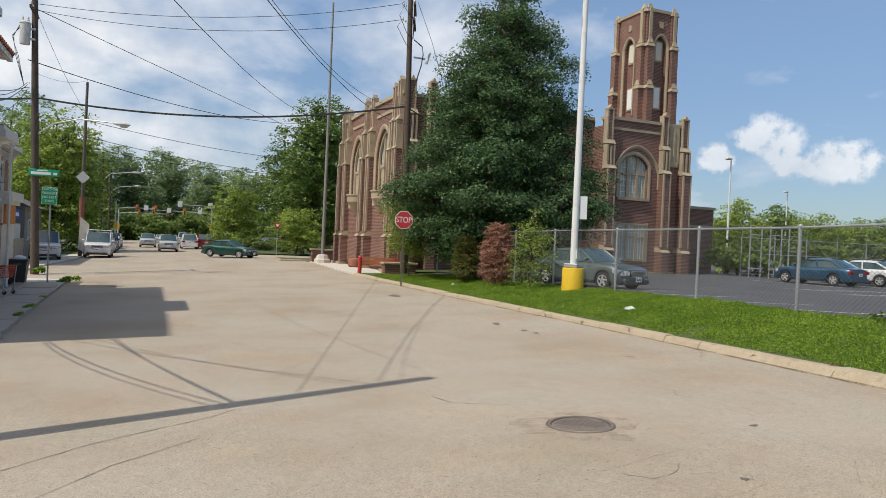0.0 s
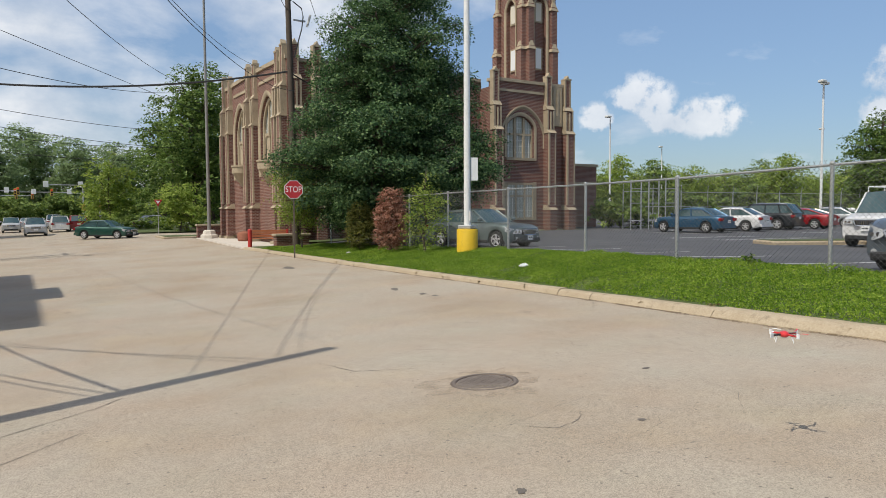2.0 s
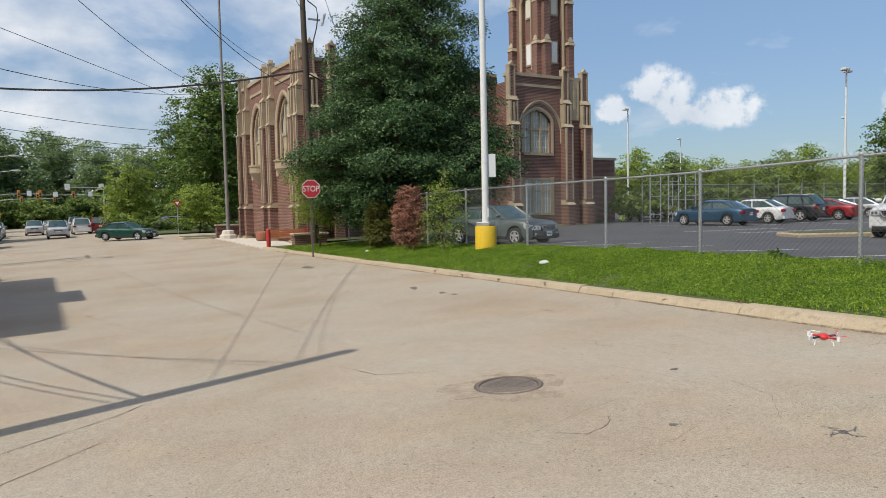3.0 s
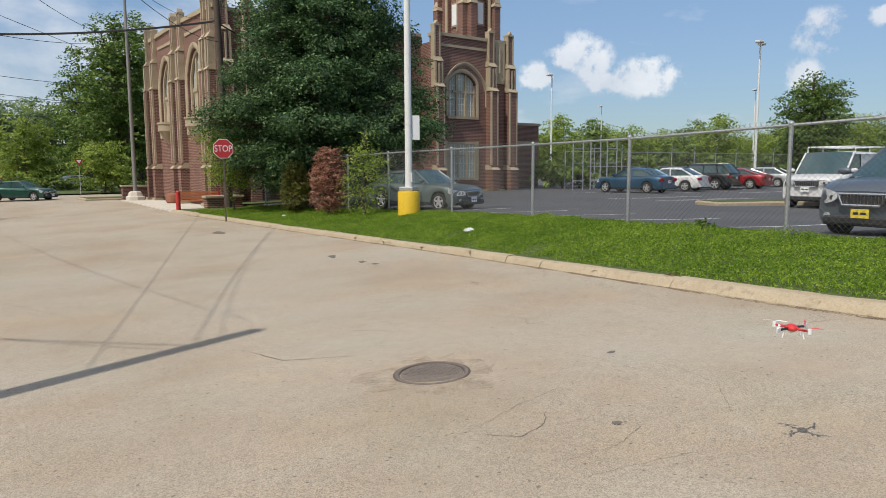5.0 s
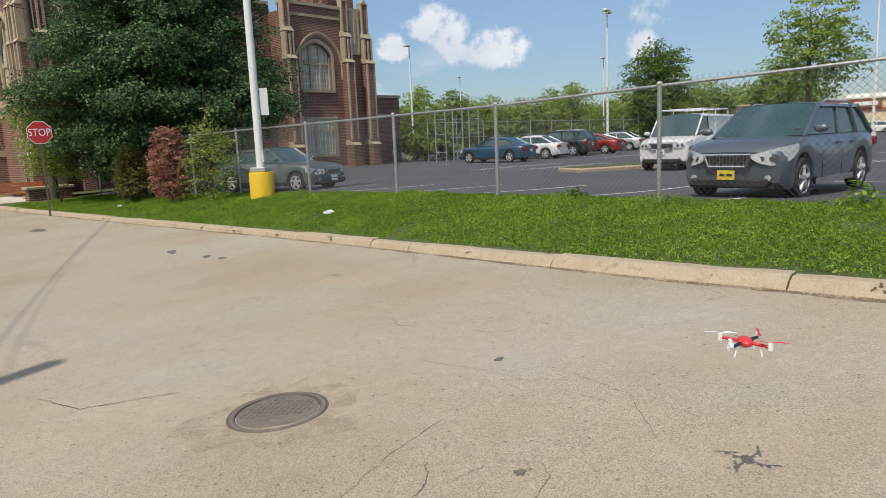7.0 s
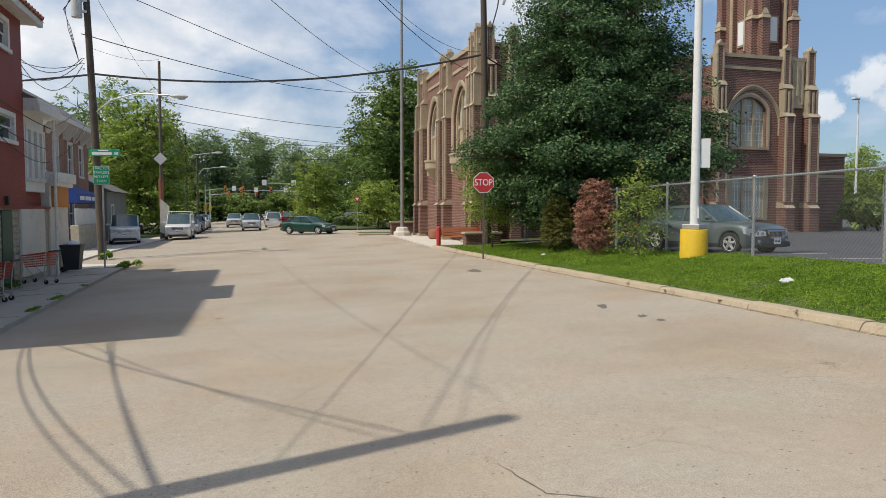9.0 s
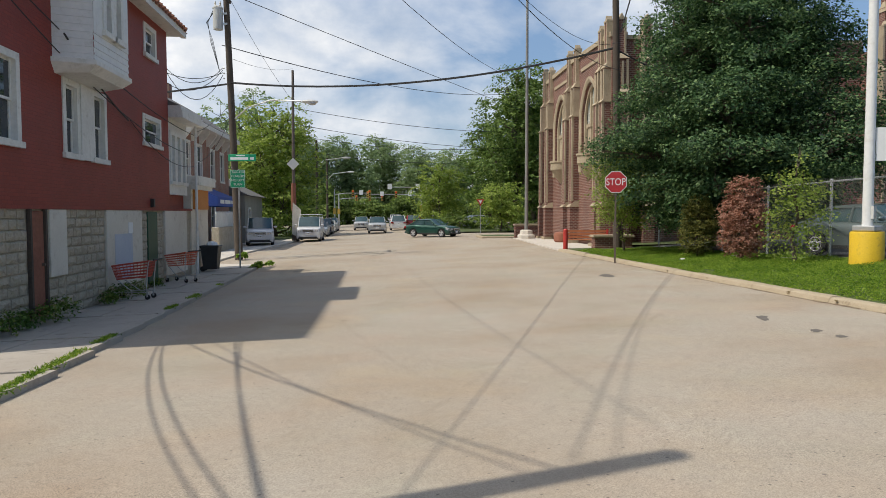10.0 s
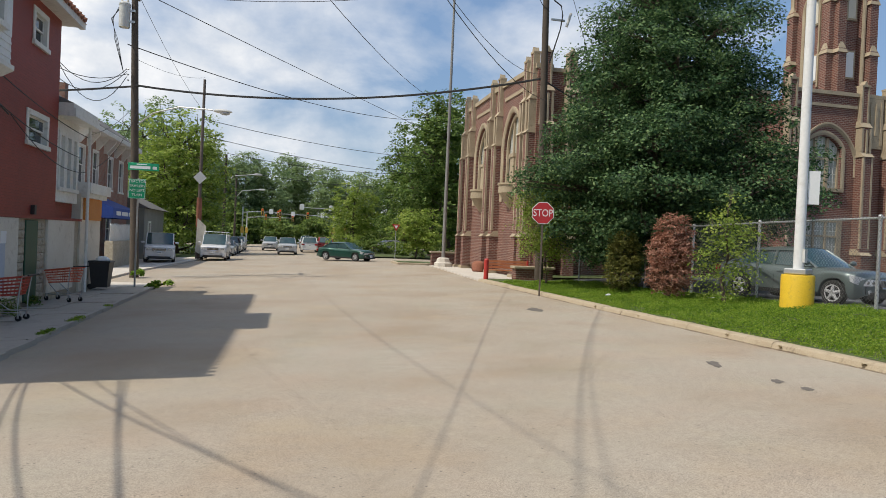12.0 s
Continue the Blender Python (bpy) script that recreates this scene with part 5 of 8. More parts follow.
Geo().bevel_box(-0.36, 0.36, -0.36, 0.36, 0.93, 1.0, 0.02).part("rim", M_BLACK, tb)
for s in (-1, 1):
    Geo().cyl((-0.28, s * 0.2 - 0.03, 0.1), (-0.28, s * 0.2 + 0.03, 0.1), 0.1, n=14).part("wheel", M_RUBBER, tb)
Geo().ball((0.02, 0.05, 1.02), (0.24, 0.2, 0.14), 9, 6).part("bag", M_SIGNWHITE, tb, "white bag of rubbish")

# ---- poles, wires and signs ----
def sag_wire(name, a, b, sag, r, label, mat=None, parent=None):
    a, b = Vector(a), Vector(b)
    pts = [a.lerp(b, i / 24) - Vector((0, 0, sag * 4 * (i / 24) * (1 - i / 24))) for i in range(25)]
    c = (a + b) / 2
    ob = Geo().tube([p - c for p in pts], r, 5).part(name, mat or M_WIRE)
    ob.location = c
    return tagged(ob, label, "cable", "overhead wires")


def wood_pole(x, y, z, top, lean, r, label):
    p = thing("utility_pole", (x, y, z), label, "utility pole")
    Geo().tube([(0, 0, -0.4), (lean[0] * 0.3, lean[1] * 0.3, (top - z) * 0.3), (lean[0], lean[1], top - z)], [r * 1.15, r, r * 0.78], 12).part("shaft", M_WOODPOLE, p, smooth=True)
    return p


def insulator(parent, at):
    Geo().lathe([(0.02, 0), (0.06, 0.02), (0.035, 0.06), (0.06, 0.09), (0.035, 0.13), (0.03, 0.18)], at, 10).part("insulator", M_STUCCO, parent, smooth=True)


# corner pole with transformer and lamp arm
P2 = wood_pole(-5.25, 40.0, -0.75, 12.9, (-0.45, 0, 0), 0.18, "tall weathered wooden utility pole with a transformer and lamp arm")
g = Geo().lathe([(0.0, 0), (0.23, 0.02), (0.24, 0.08), (0.24, 1.0), (0.26, 1.02), (0.26, 1.08), (0.17, 1.16), (0.0, 1.18)], (-0.8, -0.15, 11.35), 18)
tr_ = g.part("transformer", M_POLEGREY, P2, "grey can transformer", True)
for s in (-0.12, 0.12):
    Geo().lathe([(0.03, 0), (0.06, 0.05), (0.03, 0.1), (0.05, 0.15), (0.02, 0.25)], (-0.8 + s, -0.15, 12.5), 8).part("bushing", M_STUCCO, tr_)
for zz in (11.6, 12.1):
    Geo().box(-0.6, -0.35, -0.2, -0.1, zz, zz + 0.1).part("bracket", M_STEEL, P2)
Geo().box(-0.52, -0.4, -1.1, 1.1, 13.0, 13.12).part("crossarm", M_WOODPOLE, P2)
for yy in (-1.0, -0.4, 0.5, 1.0):
    insulator(P2, (-0.46, yy, 13.12))
for i in range(3):
    Geo().lathe([(0.03, 0), (0.05, 0.03), (0.03, 0.06)], (-0.55, -0.2, 8.95 + 0.25 * i), 8).part("spool", M_STEEL, P2)
for k, (dip, reach) in enumerate(((1.3, 1.8), (1.6, 2.2), (0.9, 2.5), (1.9, 1.6))):
    pts = [Vector((-0.6, -0.2, 9.5 - 0.12 * k)).lerp(Vector((-0.6 - reach * 1.6, -3, 10.2)), i / 12) - Vector((0, 0, dip * 4 * (i / 12) * (1 - i / 12))) for i in range(13)]
    Geo().tube(pts, 0.016, 5).part("drop_wire", M_WIRE, P2)
for k in range(3):
    a, b = Vector((-1.02 + 0.06 * k, -0.2, 12.3)), Vector((-0.75, -0.2, 9.3))
    Geo().tube([a, a + Vector((-0.25 - 0.1 * k, 0, -0.6)), a + Vector((-0.15, 0, -1.5)), b], 0.014, 5).part("jumper", M_WIRE, P2)
arm = Geo().tube([(-0.25, 0, 6.9), (0.6, -0.35, 7.55), (1.8, -0.8, 7.85), (3.3, -1.3, 7.75)], 0.035, 8).part("lamp_arm", M_STEEL, P2, smooth=True)
Geo().ball((3.75, -1.45, 7.7), (0.42, 0.2, 0.1), 12, 6).part("lamp_head", M_POLEGREY, arm, "grey cobra-head street lamp", True)
Geo().ball((3.85, -1.48, 7.62), (0.22, 0.15, 0.1), 12, 6).part("lens", M_HEADLAMP, arm, smooth=True)
# street-name plate on the pole; its writing stays as bars
ns = thing("street_sign", (-4.95, 39.8, 4.05), "green street-name plate with white bars on the pole", "street sign")
ns.matrix_world = pose(-4.98, 39.75, 4.15, 0, 0, -4)
Geo().bevel_box(-0.68, 0.68, -0.02, 0.02, 0.0, 0.34, 0.012).part("plate", M_GREENSIGN, ns)
for a, b in ((-0.58, 0.3), (0.4, 0.58)):
    Geo().box(a, b, -0.026, -0.019, 0.07, 0.2).part("lettering_bar", M_SIGNWHITE, ns)
Geo().box(-0.3, 0.15, -0.026, -0.019, 0.25, 0.3).part("lettering_bar", M_SIGNWHITE, ns)
# regulation sign on its own post
rs = thing("traffic_sign", (-3.86, 32.97, -0.62), "green road sign with white lettering on a thin steel post", "road sign")
rs.matrix_world = pose(-3.86, 32.97, -0.62, 0, 0, -6)
Geo().box(-0.03, 0.03, -0.015, 0.015, -0.3, 3.95).part("post", M_STEEL, rs)
plate = Geo().bevel_box(-0.33, 0.27, -0.035, -0.016, 3.2, 3.92, 0.008).part("plate", M_GREENSIGN, rs)
for k, w in enumerate(("TRACTOR", "TRAILERS", "NO LEFT", "TURN")):
    text_mesh(w, 0.135, M_SIGNWHITE, "lettering", plate, pose(-0.03, -0.039, 3.83 - 0.165 * k, 90))
for a, b, c, d in ((-0.315, 0.255, 3.9, 3.91), (-0.315, 0.255, 3.21, 3.22), (-0.315, -0.305, 3.21, 3.91), (0.245, 0.255, 3.21, 3.91)):
    Geo().box(a, b, -0.038, -0.034, c, d).part("border", M_SIGNWHITE, plate)

# near pole at the left kerb, and its neighbours
PN = wood_pole(-2.55, 7.3, -0.3, 9.75, (0, 0, 0), 0.17, "wooden utility pole at the kerb carrying street wires")
insulator(PN, (0, 0, 10.03))
PR = wood_pole(12.3, 34.0, 0.0, 14.6, (-0.28, 0, 0), 0.165, "tall dark wooden utility pole beside the leafy tree")
TURN_R = Matrix.Rotation(radians(-22), 4, "Z")
for zz, aa in ((13.75, -0.55), (12.95, 0.25)):
    Geo().box(-0.06, 0.06, -0.95, 0.95, zz, zz + 0.12, TURN_R).part("crossarm", M_WOODPOLE, PR)
    Geo().tube([TURN_R @ Vector((0, -0.8, zz)), TURN_R @ Vector((-0.05, -0.1, zz - 0.7))], 0.03, 5).part("brace", M_WOODPOLE, PR)
for zz in (14.0, 13.2):
    for j in range(3):
        g = Geo().cyl((-0.62 + 0.13 * j, 0.1, zz - 0.05 * j), (-0.56 + 0.13 * j, 0.1, zz - 0.05 * j), 0.075, 0.05, 9)
        g.part("insulator", M_STUCCO, PR)
for s_ in (-0.8, -0.3, 0.4, 0.85):
    insulator(PR, tuple(TURN_R @ Vector((0, s_, 13.87))))
for k, (dip, z0, z1) in enumerate(((0.5, 14.1, 13.3), (0.8, 13.9, 12.2), (0.35, 13.3, 11.6))):
    Geo().tube([(-0.6, 0, z0), (-0.75 - 0.1 * k, -0.05, (z0 + z1) / 2 + 0.3), (-0.45, -0.1, z1 + 0.3), (-0.12, -0.15, z1)], 0.016, 5).part("jumper", M_WIRE, PR)
Geo().tube([(-0.02, -0.1, 12.2), (0.42, -0.15, 11.9), (0.5, -0.15, 11.5), (0.42, -0.15, 10.9), (0.0, -0.1, 9.4)], 0.03, 5).part("cable_riser", M_WIRE, PR)
Geo().box(0.0, 0.62, -0.15, -0.08, 11.25, 11.33).part("bracket", M_STEEL, PR)
Geo().cyl((0.72, -0.1, 11.05), (0.9, -0.1, 11.65), 0.06, n=8).part("fuse", M_POLEGREY, PR)
Geo().tube([(0.15, 0, 14.2), (0.95, -0.2, 12.2), (1.5, -0.3, 10.5), (2.1, -0.4, 8.2)], 0.012, 4).part("guy_wire", M_WIRE, PR)
M_FLAGPOLE = grainy("weathered_grey_steel", (0.2, 0.195, 0.185), (0.28, 0.275, 0.265), 20, 1.5, 0.55, 0.2, 0.1)
# flagpole before the church
fz = road_z(10, 51) + 0.05
fp = thing("flagpole", (12.0, 51.2, fz), "tall grey steel flagpole on a stepped pale concrete base", "flagpole")
Geo().lathe([(0.62, -0.1), (0.62, 0.22), (0.56, 0.28), (0.48, 0.3), (0.42, 0.55), (0.3, 0.6), (0.0, 0.62)], n=8).part("base", M_APRON, fp)
Geo().cyl((0, 0, 0.6), (0, 0, 19.5), 0.13, 0.07, 14).part("shaft", M_FLAGPOLE, fp, smooth=True)
# steel street pole with a boarded wooden foot
lz = road_z(-5.1, 62.4) + 0.05
lp = thing("street_pole", (-5.1, 62.4, lz), "slim dark steel street pole with a diamond sign", "street pole")
Geo().tube([(0, 0, -0.2), (0, 0, 5), (0.05, 0, 14)], [0.17, 0.13, 0.1], 10).part("shaft", M_IRON, lp, smooth=True)
Geo().prism([(-0.5, 6.35), (0, 5.85), (0.5, 6.35), (0, 6.85)], pose(0.0, -0.22, 0), 0.02).part("sign_back", M_POLEGREY, lp)
Geo().prism([(-0.15, 0.6), (0.55, 0.2), (0.6, 2.6), (-0.05, 3.2)], pose(0, -0.3, 0), 0.03).part("plywood", M_STUCCO, lp, "leaning sheet of bare plywood")
Geo().cyl((0, 0, 2.5), (0, 0, 4.8), 0.2, n=10).part("wrap", M_ROOFTILE, lp)
for k, (px, py, ht) in enumerate(((-5.0, 84, 8.6), (-5.2, 104, 8.2))):
    q = thing("street_lamp", (px, py, road_z(px, py) + 0.05), "wooden pole carrying a curved lamp arm over the avenue", "street lamp", "lamps along the avenue")
    Geo().cyl((0, 0, -0.2), (0, 0, ht + 2), 0.16, 0.12, 10).part("shaft", M_WOODPOLE, q)
    Geo().tube([(0, 0, ht - 1.2), (0.8, -0.1, ht - 0.3), (3, -0.2, ht)], 0.045, 6).part("lamp_arm", M_POLEGREY, q)
    Geo().ball((3.4, -0.2, ht), (0.5, 0.2, 0.13), 10, 5).part("lamp_head", M_POLEGREY, q)

WIRES = [
    ("cable", (12.1, 34.0, 8.75), (-5.5, 39.9, 8.05), 0.75, 0.05, "thick black overhead cable slung across the street"),
    ("cable", (-5.5, 40.1, 8.05), (-26, 48, 8.3), 0.5, 0.05, "thick black overhead cable slung across the street"),
    ("cable", (12.15, 34.1, 8.7), (27.5, 38.0, 6.2), 0.9, 0.035, "black cable dropping from the pole towards the church"),
    ("wire", (11.55, 34.1, 14.0), (-5.75, 39.5, 12.6), 0.7, 0.014, "thin overhead power line across the street"),
    ("wire", (11.6, 34.15, 13.2), (-5.7, 40.5, 12.55), 0.8, 0.014, "thin overhead power line across the street"),
    ("wire", (-2.55, 7.4, 9.1), (12.2, 33.9, 8.95), 2.15, 0.0075, "thin overhead line running to the far pole"),
    ("wire", (-2.6, 7.5, 8.7), (12.3, 34.0, 7.8), 1.5, 0.011, "overhead line running to the far pole"),
    ("wire", (-2.6, 7.4, 6.75), (18.05, 67.3, 15.1), 2.7, 0.009, "long overhead line towards the far trees"),
    ("wire", (-5.9, 40.1, 12.6), (27.6, 89.3, 11.5), 0.1, 0.02, "overhead line leaving the corner pole"),
    ("wire", (-5.9, 40.0, 9.9), (17.7, 85.4, 15.7), 1.0, 0.024, "overhead line leaving the corner pole"),
    ("wire", (-5.7, 41.0, 12.5), (-5.0, 62.3, 10.7), 0.35, 0.011, "overhead line between two street poles"),
    ("wire", (-5.55, 40.1, 9.3), (-5.05, 62.4, 13.4), 0.3, 0.009, "overhead line between two street poles"),
    ("wire", (-5.0, 62.4, 10.2), (17, 76, 10.0), 0.5, 0.022, "distant line crossing the avenue"),
    ("wire", (-5.0, 62.4, 8.9), (17, 76, 8.3), 0.5, 0.022, "distant line crossing the avenue"),
    ("wire", (-5.0, 84, 10.0), (15, 86, 9.2), 0.5, 0.026, "distant line crossing the avenue"),
    ("wire", (-5.2, 104, 9.9), (16, 100, 8.6), 0.5, 0.03, "distant line crossing the avenue"),
    ("wire", (-2.55, 8.0, 10.05), (-5.7, 39.9, 12.6), 0.5, 0.009, "overhead line along the pavement"),
    ("wire", (-2.5, 7.4, 8.35), (-5.12, 15.6, 4.75), 0.25, 0.016, "service cable from the kerb pole to the red building"),
    ("wire", (-2.5, 7.4, 8.0), (-5.12, 16.0, 5.2), 0.3, 0.011, "thin service cable to the red building"),
    ("wire", (-2.5, 7.4, 5.4), (-5.12, 17.4, 5.75), 0.2, 0.018, "service cable from the kerb pole to the red building"),
    ("wire", (-2.5, 7.4, 5.35), (-5.12, 16.4, 6.3), 0.25, 0.014, "service cable from the kerb pole to the red building"),
    ("wire", (-2.5, 7.4, 5.2), (-5.12, 15.7, 4.45), 0.4, 0.016, "sagging service cable to the red building"),
    ("wire", (-2.5, 7.4, 4.95), (-5.12, 15.6, 4.4), 0.48, 0.014, "sagging service cable to the red building"),
    ("wire", (-5.05, 16.4, 6.25), (-5.1, 31.2, 4.45), 0.45, 0.014, "thin cable slung along the red building"),
    ("wire", (-5.05, 17.4, 5.7), (-5.12, 30.4, 3.7), 0.5, 0.013, "thin cable slung along the red building"),
    ("cable", (-4.9, 19.9, 5.35), (-5.1, 24.2, 4.1), 0.12, 0.022, "black service cable across the red facade"),
    ("wire", (-5.05, 24.2, 4.1), (-5.12, 31.0, 3.3), 0.4, 0.012, "thin cable slung along the red building"),
    ("wire", (-5.3, 39.8, 7.4), (-5.2, 31.5, 4.6), 0.3, 0.011, "sagging service cable to the row house"),
    ("wire", (-5.3, 39.8, 7.0), (-5.4, 33.0, 3.6), 0.5, 0.011, "sagging service cable to the row house"),
]
for w in WIRES:
    sag_wire(*w)

# ---- stop sign, bench, bollard lamp ----
st = thing("stop_sign", (10.17, 28.36, verge_z(10.75, 28.36) - 0.02), "red octagonal stop sign on a brown steel post", "stop sign")
sbz = verge_z(10.75, 28.36) - 0.02
st.matrix_world = pose(10.17, 28.36, sbz, 0, 0, -14)
Geo().box(-0.03, 0.03, 0.0, 0.03, -0.4, 2.95 - sbz).part("post", M_IRON, st)
R8 = 0.38 / math.cos(math.pi / 8)
oc = [(R8 * math.cos(math.pi / 8 + math.pi / 4 * i), R8 * math.sin(math.pi / 8 + math.pi / 4 * i)) for i in range(8)]
zc = 2.64 - sbz
rim = Geo().prism(oc, pose(0, -0.012, zc), 0.01).part("border", M_SIGNWHITE, st)
face = Geo().prism([(u * 0.94, w * 0.94) for u, w in oc], pose(0, -0.016, zc), 0.01).part("plate", M_REDSIGN, st)
text_mesh("STOP", 0.31, M_SIGNWHITE, "lettering", face, pose(0, -0.02, zc - 0.005, 90) @ Matrix.Diagonal((0.92, 1.15, 1, 1)))

M_BENCHWOOD = grainy("reddish_bench_wood", (0.33, 0.11, 0.045), (0.45, 0.17, 0.07), 25, 3.0, 0.55)
M_REDPAINT = grainy("red_painted_steel", (0.42, 0.03, 0.025), (0.52, 0.05, 0.04), 25, 3.0, 0.45)
hz = road_z(10.2, 36) + 0.05
post = thing("red_post", (10.5, 36.0, hz), "short red painted steel post at the kerb", "post")
Geo().cyl((0, 0, -0.1), (0, 0, 0.95), 0.11, n=16).ball((0, 0, 0.95), (0.11, 0.11, 0.07), 16, 6).part("shaft", M_REDPAINT, post, smooth=True)
bench = thing("bench", (11.9, 37.2, hz), "reddish wooden slatted bench with a backrest", "bench", turn=-14)
for k in range(4):
    Geo().box(-1.1, 1.1, -0.06 + k * 0.12, 0.04 + k * 0.12, 0.42, 0.46).part("seat_slat", M_BENCHWOOD, bench)
for k in range(3):
    Geo().box(-1.1, 1.1, 0.4, 0.44, 0.52 + k * 0.14, 0.63 + k * 0.14).part("back_slat", M_BENCHWOOD, bench)
for s in (-1.0, 1.0):
    Geo().box(s - 0.04, s + 0.04, -0.05, 0.02, 0, 0.42).box(s - 0.04, s + 0.04, 0.34, 0.4, 0, 0.95).box(s - 0.04, s + 0.04, -0.05, 0.4, 0.36, 0.42).part("leg_frame", M_REDPAINT, bench)
lw = thing("low_wall", (12.6, 35.6, hz), "low curved brick wall with a stone cap", "wall")
Geo().bevel_box(-0.9, 0.9, -0.25, 0.25, -0.2, 0.62, 0.02).part("brick_body", M_BRICK, lw)
Geo().bevel_box(-0.98, 0.98, -0.32, 0.32, 0.62, 0.74, 0.02).part("stone_cap", M_LIME, lw)
lw2 = thing("low_wall", (12.3, 53.3, hz), "low brick wall with a stone cap by the flagpole", "wall")
Geo().bevel_box(-0.7, 1.2, -0.2, 0.2, -0.2, 0.85, 0.02).part("brick_body", M_BRICK, lw2)
Geo().bevel_box(-0.78, 1.28, -0.28, 0.28, 0.85, 0.98, 0.02).part("stone_cap", M_LIME, lw2)
pot = thing("planter", (12.75, 45.0, hz), "round reddish stone planter before the church", "planter")
Geo().lathe([(0.34, 0.0), (0.42, 0.08), (0.44, 0.42), (0.37, 0.56), (0.2, 0.62), (0.0, 0.63)], n=18).part("stone_drum", M_ROOFTILE, pot, smooth=True)

bl = thing("lamp_post", (12.93, 19.3, 0.34), "tall white lamp post on a yellow concrete bollard base", "lamp post")
Geo().lathe([(0.355, -0.3), (0.355, 0.72), (0.34, 0.76), (0.0, 0.77)], n=28).part("base", M_YELLOW, bl, "scuffed yellow concrete drum", True)
Geo().bevel_box(-0.24, 0.24, -0.24, 0.24, 0.77, 0.9, 0.02, Matrix.Rotation(radians(32), 4, "Z")).part("base_plate", M_STEEL, bl)
M_POLEWHITE = grainy("white_pole_paint", (0.66, 0.67, 0.66), (0.78, 0.78, 0.77), 14, 1.0, 0.4, dirt=(0.55, 0.54, 0.5))
Geo().cyl((0, 0, 0.9), (0, 0, 10.2), 0.115, 0.09, 18).part("shaft", M_POLEWHITE, bl, smooth=True)
Geo().box(-0.06, 0.06, -0.16, -0.1, 1.05, 1.35, Matrix.Rotation(radians(25), 4, "Z")).part("hand_hole_cover", M_POLEGREY, bl)
Geo().box(0.12, 0.36, -0.02, 0.0, 2.38, 3.14, Matrix.Rotation(radians(-25), 4, "Z")).part("sign_plate", M_SIGNWHITE, bl, "blank white sign plate")
Geo().box(-0.1, 0.14, -0.02, 0.02, 2.5, 2.54, Matrix.Rotation(radians(-25), 4, "Z")).part("strap", M_STEEL, bl)
Geo().cyl((-1.2, 0, 10.2), (1.2, 0, 10.2), 0.05, n=8).part("crossbar", M_POLEWHITE, bl)
for s in (-1, 1):
    Geo().bevel_box(s * 1.2 - 0.35, s * 1.2 + 0.35, -0.25, 0.25, 10.1, 10.3, 0.04).part("lamp_head", M_POLEGREY, bl)

# ---- chain-link fence along the lot ----
fence = thing("chain_link_fence", (12.05, 10, 0.6), "galvanised chain-link fence with round posts and a top rail", "fence")
FI = Matrix.Translation((-12.05, -10, -0.6))
FPOST = [-9.6, -6.4, -3.15, 0.15, 3.47, 6.78, 10.05, 13.14, 17.4, 21.55, 24.9, 28.2, 31.4, 34.6]


def top_z(y):
    return curve([(-10, 2.95), (3.47, 2.59), (6.78, 2.49), (10, 2.39), (13.1, 2.37), (20, 2.38), (34, 2.2)], y)


for y in FPOST:
    x = fence_x(y)
    g = Geo().cyl(FI @ Vector((x, y, bank_z(y) - 0.3)), FI @ Vector((x, y, top_z(y) + 0.02)), 0.036, n=12)
    p = g.part("post", M_STEEL, fence, smooth=True)
    Geo().ball(FI @ Vector((x, y, top_z(y) + 0.03)), (0.05, 0.05, 0.045), 10, 5).part("cap", M_STEEL, p, smooth=True)
for a, b in zip(FPOST, FPOST[1:]):
    pa, pb = Vector((fence_x(a), a, top_z(a))), Vector((fence_x(b), b, top_z(b)))
    Geo().cyl(FI @ pa, FI @ pb, 0.024, n=8).part("top_rail", M_STEEL, fence, smooth=True)
    g = Geo()
    la, lb = Vector((pa.x, a, bank_z(a) + 0.05)), Vector((pb.x, b, bank_z(b) + 0.05))
    off = Vector((-0.04, 0, 0))
    ha, hb = pa + off + Vector((0, 0, 0.04)), pb + off + Vector((0, 0, 0.04))
    la, lb = la + off, lb + off
    n = round((b - a) / 0.1)
    tall = (ha.z - la.z)
    run = tall / 0.1

    def point(s, v):
        return (la.lerp(lb, s)).lerp(ha.lerp(hb, s), v)

    for sgn in (1, -1):
        for k in range(-int(run) - 1, n + int(run) + 2):
            # a straight wire that climbs one mesh for each step along
            s0, s1 = k, k + sgn * run
            t0, t1 = 0.0, 1.0
            lo_, hi_ = (s0, s1) if s0 < s1 else (s1, s0)
            if hi_ <= 0 or lo_ >= n:
                continue
            def clip(s):
                return (s - s0) / (s1 - s0)
            for edge in (0, n):
                q = clip(edge)
                if 0 < q < 1:
                    if (edge == 0) == (sgn > 0):
                        t0 = max(t0, q)
                    else:
                        t1 = min(t1, q)
            if t1 - t0 < 0.02:
                continue
            p, q = point((s0 + (s1 - s0) * t0) / n, t0), point((s0 + (s1 - s0) * t1) / n, t1)
            g.cyl(FI @ p, FI @ q, 0.0025, n=3, caps=False)
            if sgn > 0 and t1 > 0.99:
                g.cyl(FI @ q, FI @ (q + Vector((0, 0.02, 0.05))), 0.0025, n=3, caps=False)
                g.cyl(FI @ q, FI @ (q + Vector((0, -0.02, 0.05))), 0.0025, n=3, caps=False)
    tagged(g.part("wire_mesh", M_MESHWIRE, fence), kind="stuff")

